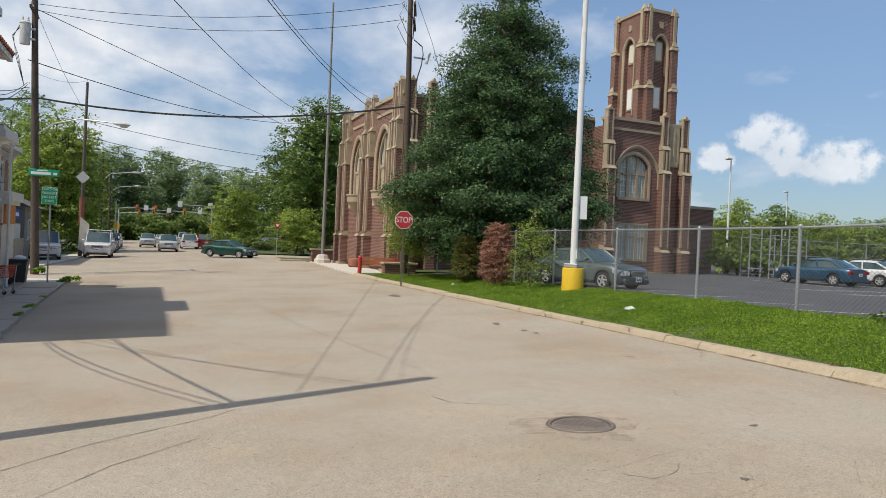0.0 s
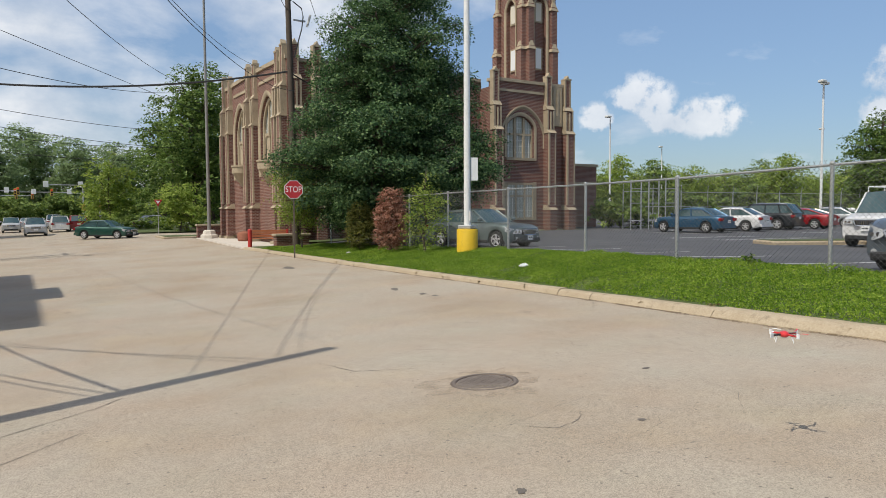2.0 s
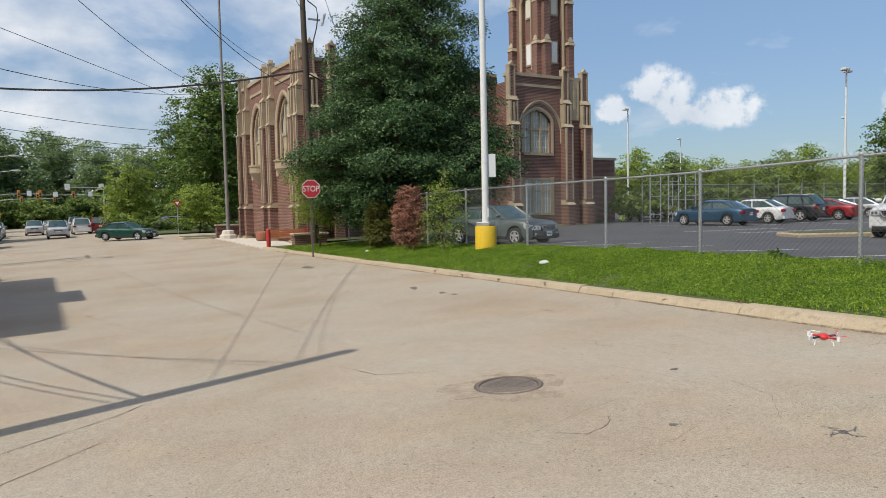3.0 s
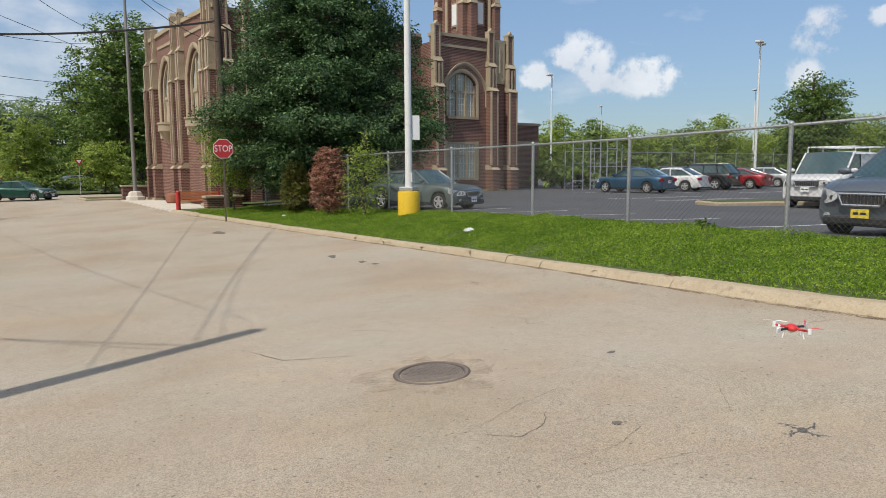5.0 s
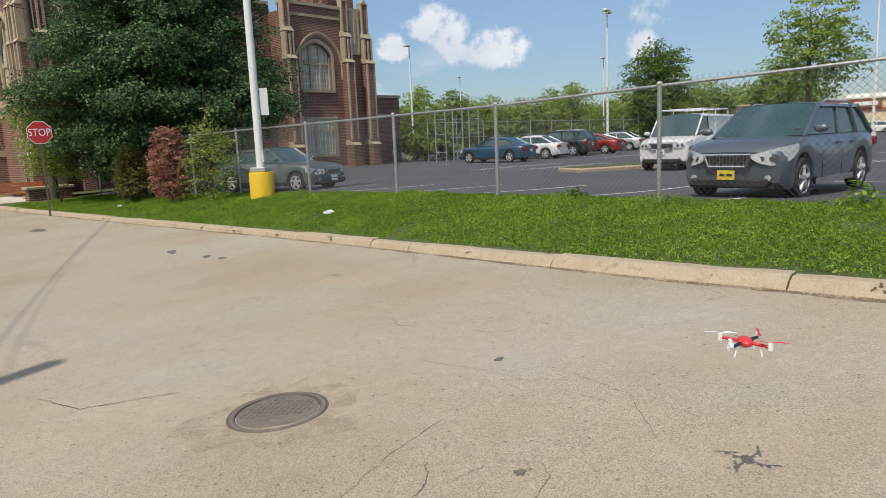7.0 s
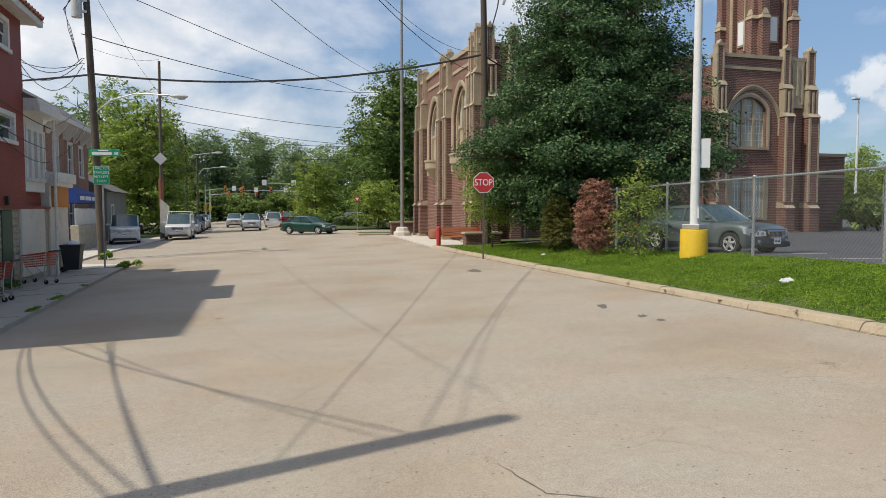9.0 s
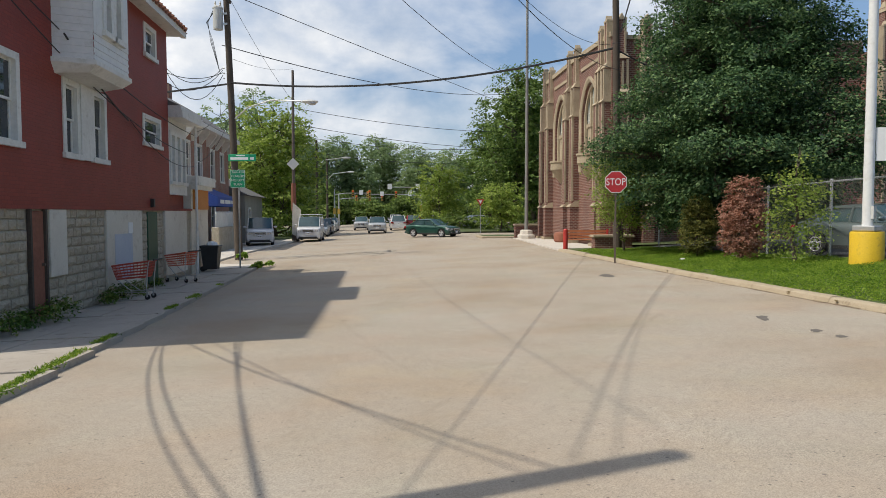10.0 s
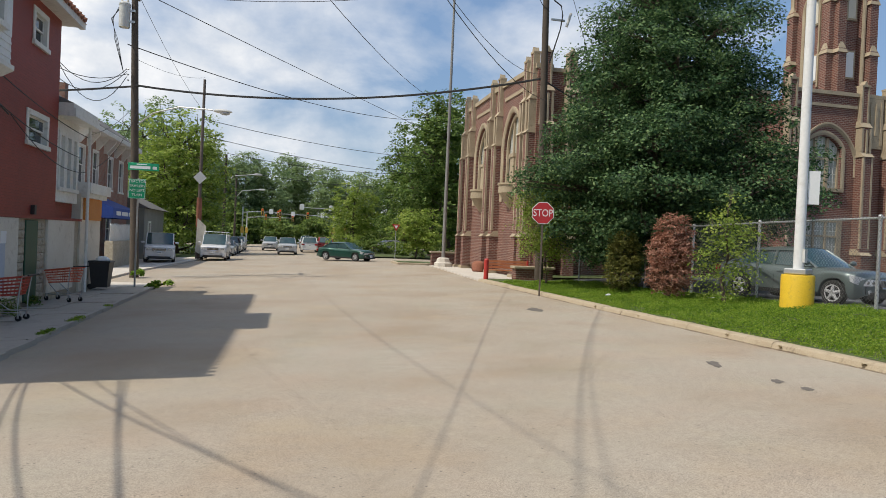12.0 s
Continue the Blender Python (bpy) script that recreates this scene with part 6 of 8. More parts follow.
# ---- vehicles ----
M_PLATE = grainy("yellow_number_plate", (0.62, 0.48, 0.04), (0.7, 0.55, 0.06), 20, 3.0, 0.5)
KINDS = {
    # length, width, height, belt, bonnet height, nose z, windscreen base, roof front, roof rear, rear base, tail height, wheel radius, front axle, rear axle
    "sedan": (4.6, 1.78, 1.44, 0.94, 0.88, 0.72, 0.30, 0.46, 0.72, 0.90, 0.98, 0.32, 0.19, 0.80),
    "coupe": (4.6, 1.8, 1.38, 0.94, 0.9, 0.72, 0.32, 0.48, 0.68, 0.92, 0.98, 0.33, 0.19, 0.80),
    "suv": (4.75, 1.88, 1.7, 1.1, 1.05, 0.9, 0.27, 0.42, 0.88, 0.99, 1.1, 0.37, 0.19, 0.79),
    "crossover": (4.77, 1.88, 1.69, 1.1, 1.04, 0.84, 0.235, 0.43, 0.85, 0.985, 1.12, 0.37, 0.19, 0.79),
    "boxy": (4.5, 1.82, 1.72, 1.1, 1.08, 0.98, 0.25, 0.35, 0.93, 0.99, 1.12, 0.36, 0.18, 0.79),
    "van": (4.9, 1.95, 1.98, 1.2, 1.1, 0.98, 0.2, 0.335, 0.96, 0.995, 1.2, 0.36, 0.17, 0.77),
    "pickup": (5.3, 1.95, 1.8, 1.12, 1.1, 1.0, 0.26, 0.36, 0.55, 0.60, 1.1, 0.39, 0.18, 0.77),
}


def car(kind, place, turn, paint, label, category="car", group="", plate=None, rack=False, grille_mat=None, sills=None):
    """Front towards the car's own +x. Body with arches, glasshouse, roof, pillars, lamps and wheels, each a part."""
    L, W, H, belt, hood, nose, s0, s1, s2, s3, tail, wr, fa, ra = KINDS[kind]
    c = thing("car" if category != "van" else "van", place, label, category, group, turn)
    X = lambda s: L / 2 - L * s
    hw = W / 2
    clear = 0.2 + 0.03 * (H > 1.6)
    axles = (fa, ra)
    ss = sorted(set([0, 0.012, 0.03, 0.055, 0.085, 0.12, 0.16, s0 - 0.02, s0, 0.4, 0.5, 0.6, s3, 0.93, 0.965, 0.985, 1.0] + [a + d * wr * 1.18 / L for a in axles for d in (-1, -0.92, -0.75, -0.45, 0, 0.45, 0.75, 0.92, 1)]))

    def wide(s):
        end = min(s, 1 - s)
        return hw * (1 - 0.1 * max(0, 1 - end / 0.1) ** 2)

    def top_at(s):
        if s <= s0:
            q = s / s0
            return nose + (hood - nose) * math.sin(min(1, q / 0.42) * math.pi / 2) ** 0.8 if q < 0.42 else hood + (belt - hood) * (q - 0.42) / 0.58
        if s <= s3:
            return belt + (tail - belt) * (s - s0) / (s3 - s0)
        return tail - (0.07 * ((s - s3) / (1.0001 - s3)) ** 2 if kind != "pickup" else 0)

    def xb(s, y):
        """Place along the car, with nose and tail rounded in plan."""
        k = (y / hw) ** 2
        return X(s) - 0.2 * k * max(0, 1 - s / 0.13) + 0.1 * k * max(0, 1 - (1 - s) / 0.1)

    g = Geo()
    rings = []
    for s in ss:
        zt, w = top_at(s), wide(s)
        end = min(s, 1 - s)
        zb = clear + 0.12 * max(0, 1 - end / 0.05)
        for a in axles:
            d = abs(s - a) * L
            if d < wr * 1.181:
                zb = max(zb, wr + math.sqrt(max(0, (wr * 1.18) ** 2 - d * d)))
        zb = min(zb, zt - 0.1)
        hgt = zt - zb
        half = [(0.0, zb + 0.02), (w * 0.93, zb), (w * 0.985, zb + 0.05 * min(1, hgt * 2)), (w, zb + hgt * 0.45), (w * 0.995, zb + hgt * 0.68), (w * 0.955, zt - 0.07 * hgt - 0.01), (w * 0.88, zt - 0.002), (w * 0.55, zt + 0.028), (0.0, zt + 0.045)]
        ring = [(xb(s, y), y, z) for y, z in half] + [(xb(s, y), -y, z) for y, z in half[-2:0:-1]]
        rings.append(ring)
    n = len(rings[0])
    g.add([p for r in rings for p in r], [(i * n + k, i * n + (k + 1) % n, (i + 1) * n + (k + 1) % n, (i + 1) * n + k) for i in range(len(rings) - 1) for k in range(n)] + [tuple(range(n))[::-1], tuple(range(len(rings) * n - n, len(rings) * n))])
    body = g.part("body", paint, c, smooth=True)
    # underside and wheel wells
    Geo().box(X(0.97), X(0.03), -hw * 0.8, hw * 0.8, clear + 0.02, min(belt, hood) - 0.25).part("underbody", M_DARK, c)
    # glasshouse
    zr, wb, wt = H - 0.03, hw * 0.93, hw * 0.74 if kind not in ("van", "boxy") else hw * 0.84
    b0, b1 = belt + 0.02, (tail if kind != "pickup" else belt) + 0.0
    P = {"fl": (X(s0), wb * 0.93, b0), "tl": (X(s1), wt, zr), "tr": (X(s2), wt, zr - 0.02), "rl": (X(s3), wb * 0.9, b1)}
    mir = lambda p: (p[0], -p[1], p[2])

    def panel(name, pts, mat=M_CARGLASS):
        return Geo().add(pts, [tuple(range(len(pts)))]).part(name, mat, c)

    bow = lambda j: 1 - (j / 4) ** 2

    def screen(name, low, high, fore, lift_, mat):
        v = []
        for j in range(-4, 5):
            for q, w in ((low, 1.0), (high, 0.62)):
                v.append((q[0] + fore * w * bow(j), q[1] * j / 4, q[2] + (lift_ * bow(j) if q is high else 0.0)))
        Geo().add(v, [(2 * i, 2 * i + 2, 2 * i + 3, 2 * i + 1) for i in range(8)]).part(name, mat, c, smooth=True)

    screen("windscreen", P["fl"], P["tl"], 0.17, 0.045, M_CARGLASS)
    rear_glass = kind != "van"
    screen("rear_window", P["rl"], P["tr"], -0.07, 0.045, M_CARGLASS if rear_glass else paint)
    for s in (1, -1):
        q = lambda p: (p[0], p[1] * s, p[2])
        panel("side_window", [q(P["fl"]), q(P["tl"]), q(P["tr"]), q(P["rl"])], M_CARGLASS)
        lay = lambda a, b, t: tuple(a[i] + (b[i] - a[i]) * t for i in range(3))
        mid_b, mid_t = lay(q(P["fl"]), q(P["rl"]), 0.47), lay(q(P["tl"]), q(P["tr"]), 0.42)
        out = 0.012 * s
        pillars = [(q(P["fl"]), q(P["tl"]), 0.035), (mid_b, mid_t, 0.04), (q(P["rl"]), q(P["tr"]), 0.05)]
        if kind in ("suv", "boxy", "crossover"):
            pillars.append((lay(q(P["fl"]), q(P["rl"]), 0.76), lay(q(P["tl"]), q(P["tr"]), 0.78), 0.05))
        for a, b, r in pillars:
            Geo().tube([Vector(a) + Vector((0, out, -0.03)), Vector(b) + Vector((0, out, 0.0))], r, 6).part("pillar", paint, c, smooth=True)
        if kind == "van":
            a, b, d, e = lay(q(P["fl"]), q(P["rl"]), 0.33), lay(q(P["tl"]), q(P["tr"]), 0.16), q(P["tr"]), q(P["rl"])
            v = [Vector(p) + Vector((0, out * 2, 0)) for p in (a, b, d, e)]
            Geo().add(v, [(0, 1, 2, 3)]).part("cargo_panel", paint, c)
    rf = Geo()
    v = []
    for i in range(7):
        u = i / 6
        for j in (-4.35, -4, -3, -2, -1, 0, 1, 2, 3, 4, 4.35):
            k = max(0.0, bow(j))
            x = X(s1) + (X(s2) - X(s1)) * u + k * (0.11 * (1 - u) - 0.045 * u)
            z = zr - 0.02 * u + 0.05 * k + 0.03 * math.sin(math.pi * u) * (0.4 + 0.6 * k) - (0.055 if abs(j) > 4 else 0.0)
            v.append((x, wt * j / 4, z + 0.004))
    rf.add(v, [(i * 11 + k, i * 11 + k + 1, i * 11 + 12 + k, i * 11 + 11 + k) for i in range(6) for k in range(10)])
    rf.part("roof", paint, c, smooth=True)
    # wheels
    for a in axles:
        for s in (1, -1):
            wx, wy = X(a), s * (hw - 0.1)
            w = Geo()
            prof = [(wr * 0.64, -0.1), (wr * 0.93, -0.105), (wr, -0.07), (wr, 0.07), (wr * 0.93, 0.105), (wr * 0.64, 0.1)]
            vv = [(wx + r * math.cos(2 * math.pi * k / 22), wy + d, wr + r * math.sin(2 * math.pi * k / 22)) for r, d in prof for k in range(22)]
            w.add(vv, [(i * 22 + k, i * 22 + (k + 1) % 22, (i + 1) * 22 + (k + 1) % 22, (i + 1) * 22 + k) for i in range(5) for k in range(22)])
            wh = new("wheel")
            wh.parent = c
            w.part("tyre", M_RUBBER, wh, smooth=True)
            rim = Geo()
            rim.cyl((wx, wy + s * 0.04, wr), (wx, wy + s * 0.05, wr), wr * 0.66, n=22)
            rim.part("rim_well", M_DARK, wh)
            sp = Geo()
            for k in range(5):
                t = 2 * math.pi * k / 5 + 0.3
                ca, sa = math.cos(t), math.sin(t)
                pa, pb = (wx + ca * 0.05, wy + s * 0.085, wr + sa * 0.05), (wx + ca * wr * 0.62, wy + s * 0.08, wr + sa * wr * 0.62)
                sp.tube([pa, pb], [0.05, 0.035], 5)
            ringp = [(wx + math.cos(2 * math.pi * k / 22) * wr * 0.65, wy + s * 0.085, wr + math.sin(2 * math.pi * k / 22) * wr * 0.65) for k in range(23)]
            sp.tube(ringp, 0.02, 5).cyl((wx, wy + s * 0.05, wr), (wx, wy + s * 0.1, wr), 0.07, n=10)
            sp.part("rim", M_ALLOY, wh, smooth=True)
    # lamps, grille, bumpers, plate, mirrors, handles
    for s in (1, -1):
        # wrap-round headlight: up the front face and back along the wing
        zl, zh = nose - (0.17 if kind != "crossover" else 0.2), nose - (0.02 if kind != "crossover" else -0.02)
        cols = [(0.0, 0.5, 0.02, 0.0), (0.0, 0.75, 0.0, 0.02), (0.004, 0.94, 0.0, 0.045), (0.03, 1.0, 0.03, 0.08), (0.075, 1.0, 0.09, 0.12)]
        if kind == "crossover":
            cols = [(0.0, 0.46, 0.13, -0.03), (0.0, 0.6, 0.05, 0.0), (0.004, 0.8, 0.0, 0.05), (0.02, 0.96, 0.02, 0.09), (0.06, 1.0, 0.11, 0.12), (0.1, 1.0, 0.2, 0.13), (0.12, 1.0, 0.25, 0.125)]
        v = []
        for sv, yq, a, b in cols:
            y = wide(sv) * yq * (1.012 if kind != "crossover" else 1.02)
            x = xb(sv, y) + (0.014 if sv < 0.01 else 0.0) + (0.015 if kind == "crossover" and sv < 0.03 else 0.0)
            v += [(x, s * y, zl + a), (x - (0.025 if kind == "crossover" else 0.02), s * y * (1.0 if sv < 0.02 else 0.985 if kind == "crossover" else 0.995), zh + b)]
        Geo().add(v, [(2 * i, 2 * i + 2, 2 * i + 3, 2 * i + 1) for i in range(len(cols) - 1)]).part("headlight", M_HEADLAMP, c, smooth=True)
        for yq in (0.6, 0.76):
            xl = xb(0, hw * yq) + 0.008
            Geo().cyl((xl, s * hw * yq, nose - 0.085), (xl + 0.012, s * hw * yq, nose - 0.085), 0.05, 0.043, 12).part("lamp_lens", M_CHROME, c)
        Geo().cyl((xb(0, hw * 0.7) + 0.0, s * hw * 0.7, clear + 0.2), (xb(0, hw * 0.7) + 0.02, s * hw * 0.7, clear + 0.2), 0.055, n=12).part("fog_light", M_HEADLAMP, c)
        zt = tail - 0.3
        tall_t = 0.36 if kind in ("boxy", "van") else 0.18
        Geo().bevel_box(X(1.004), X(0.965), min(s * hw * 0.6, s * hw * 0.97), max(s * hw * 0.6, s * hw * 0.97), zt - (0.1 if tall_t > 0.3 else 0), zt + tall_t, 0.03).part("tail_light", M_TAILLAMP, c) if kind not in ("boxy", "van") else \
            Geo().bevel_box(X(1.006), X(0.96), min(s * hw * 0.74, s * hw * 0.93), max(s * hw * 0.74, s * hw * 0.93), zt + 0.0, zt + 0.44, 0.03).part("tail_light", M_TAILLAMP, c)
        Geo().ball((X(s0 + 0.035), s * (hw + 0.1), belt + 0.13), (0.07, 0.13, 0.075), 12, 8).part("mirror", paint, c, smooth=True)
        for q in ((0.52, 0.68) if kind not in ("van", "coupe", "pickup") else (0.45,)):
            Geo().bevel_box(X(q) - 0.1, X(q) + 0.1, s * hw - 0.02, s * hw + 0.025, belt - 0.17, belt - 0.13, 0.01).part("door_handle", grille_mat or paint, c)
        Geo().box(X(ra) + wr * 1.3, X(fa) - wr * 1.3, min(s * hw * 0.97, s * (hw + 0.012)), max(s * hw * 0.97, s * (hw + 0.012)), clear + 0.01, clear + 0.12).part("sill", sills or M_BLACK, c)
        for q in (0.36, 0.56):
            Geo().box(X(q) - 0.004, X(q) + 0.004, min(s * hw * 0.95, s * (hw + 0.001)), max(s * hw * 0.95, s * (hw + 0.001)), clear + 0.12, clear + 0.68 * (belt - clear)).part("door_seam", M_BLACK, c)
    for k in (-0.25, 0.3):
        Geo().tube([(X(s0) - 0.02, hw * k, belt + 0.05), (X(s0) - 0.12, hw * (k + 0.45), belt + 0.13)], 0.012, 4).part("wiper", M_BLACK, c)
    gr = Geo().box(X(0.012), X(-0.004), -hw * 0.42, hw * 0.42, nose - 0.2, nose - 0.02)
    gm = gr.part("grille", M_BLACK, c)
    bars = Geo()
    for k in range(13):
        y = -hw * 0.38 + hw * 0.76 * k / 12
        bars.box(X(-0.003), X(-0.007), y - 0.008, y + 0.008, nose - 0.19, nose - 0.03)
    bars.tube([(X(-0.004), -hw * 0.44, nose - 0.01), (X(-0.004), hw * 0.44, nose - 0.01), (X(-0.004), hw * 0.34, nose - 0.21), (X(-0.004), -hw * 0.34, nose - 0.21), (X(-0.004), -hw * 0.44, nose - 0.01)], 0.026, 6)
    bars.part("grille_insert", grille_mat or M_CHROME, gm)
    Geo().bevel_box(X(0.03), X(-0.006), -hw * 0.72, hw * 0.72, clear + 0.05, clear + 0.2, 0.03).part("air_intake", M_BLACK, c)
    Geo().box(X(1.008), X(0.985), -hw * 0.85, hw * 0.85, clear + 0.08, clear + 0.26).part("rear_bumper", M_BLACK if kind in ("boxy", "van") else paint, c)
    for s, mm in ((X(-0.009), plate or M_SIGNWHITE), (X(1.01), M_SIGNWHITE)):
        pz = (nose - 0.31 if kind != "crossover" else nose - 0.35) if s > 0 else tail - 0.32
        pl = Geo().box(s - 0.006, s + 0.006, -0.155, 0.155, pz - 0.08, pz + 0.08).part("number_plate", mm, c)
        for a, b in ((-0.11, -0.02), (0.01, 0.11)):
            Geo().box(s - 0.009 if s < 0 else s + 0.005, s - 0.005 if s < 0 else s + 0.009, a, b, pz - 0.022, pz + 0.022).part("lettering_bar", M_BLACK, pl)
    if kind in ("suv", "boxy", "crossover"):
        for s in (1, -1):
            Geo().tube([(X(s1 + 0.06), s * wt * 0.93, zr + 0.02), (X(s1 + 0.1), s * wt * 0.93, zr + 0.07), (X(s2 - 0.08), s * wt * 0.93, zr + 0.06), (X(s2 - 0.02), s * wt * 0.93, zr + 0.0)], 0.02, 6).part("roof_rail", M_STEEL if kind in ("suv", "crossover") else M_BLACK, c)
    if rack:
        for q in (0.36, 0.6, 0.86):
            Geo().tube([(X(q), -wt, zr), (X(q), -wt, zr + 0.22), (X(q), wt, zr + 0.22), (X(q), wt, zr)], 0.025, 6).part("rack_hoop", M_SIGNWHITE, c)
        for s in (-1, 1):
            Geo().tube([(X(0.36), s * wt, zr + 0.22), (X(0.86), s * wt, zr + 0.22)], 0.02, 6).part("rack_bar", M_SIGNWHITE, c)
    return c


PAINT = {
    "slate": car_paint("slate_blue_paint", (0.125, 0.15, 0.18), 0.45), "white": car_paint("white_paint", (0.7, 0.7, 0.7), 0.0), "blue": car_paint("deep_blue_paint", (0.02, 0.085, 0.16), 0.4),
    "grey": car_paint("grey_green_paint", (0.12, 0.155, 0.152), 0.3), "black": car_paint("black_paint", (0.015, 0.017, 0.02), 0.2), "red": car_paint("red_paint", (0.3, 0.01, 0.015), 0.2),
    "silver": car_paint("silver_paint", (0.5, 0.51, 0.52), 0.25), "ice": car_paint("pale_blue_paint", (0.33, 0.46, 0.52), 0.3), "green": car_paint("dark_green_paint_car", (0.012, 0.07, 0.05), 0.4),
    "navy": car_paint("navy_paint", (0.015, 0.02, 0.05), 0.3), "olive": car_paint("olive_paint", (0.07, 0.07, 0.05), 0.3), "orange": car_paint("orange_paint", (0.5, 0.12, 0.02), 0.1),
}


def lot(x, y):
    return (x, y, lot_z(x, y) + 0.005)


car("crossover", lot(16.1, 6.04), 174, PAINT["slate"], "slate-grey crossover parked nose to the wire fence", plate=M_PLATE, sills=M_CHROME)
car("boxy", lot(17.0, 0.1), -3, PAINT["ice"], "pale blue boxy off-roader parked tail to the fence")
car("sedan", lot(15.5, 22.1), -76, PAINT["grey"], "grey-green older sedan parked behind the wire fence")
car("van", lot(27.6, 12.7), 180, PAINT["white"], "white work van with a roof rack on the lot", "van", rack=True)
car("sedan", lot(34.6, 27.3), 96, PAINT["blue"], "deep blue sedan parked in the lot")
car("sedan", lot(38.6, 27.6), 100, PAINT["white"], "white sedan parked beside the blue one")
car("suv", lot(42.3, 27.8), 98, PAINT["black"], "black hatchback crossover parked in the row")
car("coupe", lot(45.6, 27.3), 99, PAINT["red"], "bright red coupe parked in the row")
car("sedan", lot(51.5, 28.5), 100, PAINT["silver"], "silver sedan at the end of the row")
car("suv", lot(57.5, 1.0), 172, PAINT["olive"], "dark olive off-roader crossing the lot", plate=M_PLATE)
car("suv", lot(73.5, 5.0), 10, PAINT["navy"], "navy crossover parked by the store")
car("sedan", lot(76, 2.9), 10, PAINT["black"], "black sedan parked by the store")
car("sedan", lot(78, 6.9), 10, PAINT["silver"], "silver sedan parked by the store")
car("pickup", lot(80, 12.9), 172, PAINT["white"], "white pickup with a roof rack by the store", rack=True)
car("sedan", lot(92, 18.2), 96, PAINT["white"], "white sedan before the store front")
car("pickup", lot(92, 24.5), 15, PAINT["red"], "dark red pickup before the store front", "truck")
car("pickup", lot(46, 43), 90, PAINT["silver"], "silver pickup beyond the brick church", "truck")


def street(x, y):
    return (x, y, road_z(x, y) + 0.012)


car("van", street(-3.75, 62.5), -90, PAINT["white"], "white cargo van with a ladder rack at the kerb", "van", rack=True)
# silver van in white paint: the brightness of its lit front is in the colour
car("van", (-6.95, 57.0, road_z(-7, 57) + 0.1), -82, PAINT["white"], "white passenger van standing in the driveway", "van")
car("sedan", street(6.3, 60.6), -40, PAINT["green"], "dark green sedan turning off the avenue")
car("suv", street(1.8, 77.5), -90, PAINT["silver"], "silver crossover waiting in the avenue")
car("suv", street(-0.2, 94.5), -90, PAINT["silver"], "silver crossover coming up the avenue behind another")
for k, (x, y, kind, col) in enumerate(((-3.9, 74, "sedan", "silver"), (-4.0, 81, "suv", "navy"), (-4.0, 88, "sedan", "white"), (-4.1, 95, "suv", "silver"))):
    car(kind, street(x, y), -90, PAINT[col], "%s %s parked along the far kerb" % ({"navy": "navy"}.get(col, col), {"suv": "crossover"}.get(kind, kind)), group="cars along the far kerb")
for k, (x, y, kind, col) in enumerate(((4.3, 87, "suv", "white"), (6.2, 89, "suv", "red"), (4.8, 98, "suv", "black"), (4.6, 106, "pickup", "silver"), (2.0, 104, "sedan", "white"), (1.6, 114, "sedan", "silver"), (4.8, 114, "sedan", "navy"))):
    car(kind, street(x, y), 90, PAINT[col], "%s %s queueing at the traffic lights" % (col, {"suv": "crossover"}.get(kind, kind)), group="cars queueing at the lights")
car("sedan", (13.6, 83, road_z(13.6, 83) + 0.125), 20, PAINT["silver"], "silver sedan parked on the lawn beyond the hedge")

# ---- lot furniture, store, signals, far trees ----
def painted_line(x0, y0, x1, y1, w=0.11):
    a, b = Vector((x0, y0, 0)), Vector((x1, y1, 0))
    d = (b - a).normalized()
    s = Vector((-d.y, d.x, 0)) * w / 2
    n = max(2, int((b - a).length / 1.0))
    v = []
    for i in range(n + 1):
        p = a.lerp(b, i / n)
        for q in (p - s, p + s):
            v.append((q.x, q.y, lot_z(q.x, q.y) + 0.006))
    return Geo().add(v, [(i * 2, i * 2 + 1, i * 2 + 3, i * 2 + 2) for i in range(n)])


marks = structure(new("lot_marking"), "worn white stall lines on the asphalt", "road marking")
for k in range(-6, 9):
    y = 3.3 + k * 2.75
    painted_line(12.9, y, 17.6, y - 0.25).part("line", M_LINE, marks)
for k in range(-6, 8):
    y = 2.0 + k * 2.9
    for dy in (0, 0.5):
        painted_line(26.0 + 0.1 * k, y + dy, 31.5 + 0.1 * k, y + dy - 1.1).part("line", M_LINE, marks)
        painted_line(38.5, y + dy, 44.0, y + dy - 1.1).part("line", M_LINE, marks)
painted_line(20.0, -10, 20.0, 6, 0.09).part("line", M_LINE, marks)
painted_line(23.5, -14, 23.5, 5, 0.09).part("line", M_LINE, marks)
for k in range(7):
    y = 21.5 + k * 0.1
    painted_line(33.0 + k * 3.6, 24.2, 32.6 + k * 3.6, 30.2).part("line", M_LINE, marks)
isl = thing("traffic_island", (26.6, 15.2, 0.33), "kerbed lot island with short yellowish grass", "traffic island")
Geo().bevel_box(-2.2, 2.2, -0.8, 0.8, -0.1, 0.17, 0.05, Matrix.Rotation(radians(-28), 4, "Z")).part("kerb_ring", M_KERB, isl)
Geo().box(-2.02, 2.02, -0.62, 0.62, 0.1, 0.19, Matrix.Rotation(radians(-28), 4, "Z")).part("turf", M_SOIL, isl)


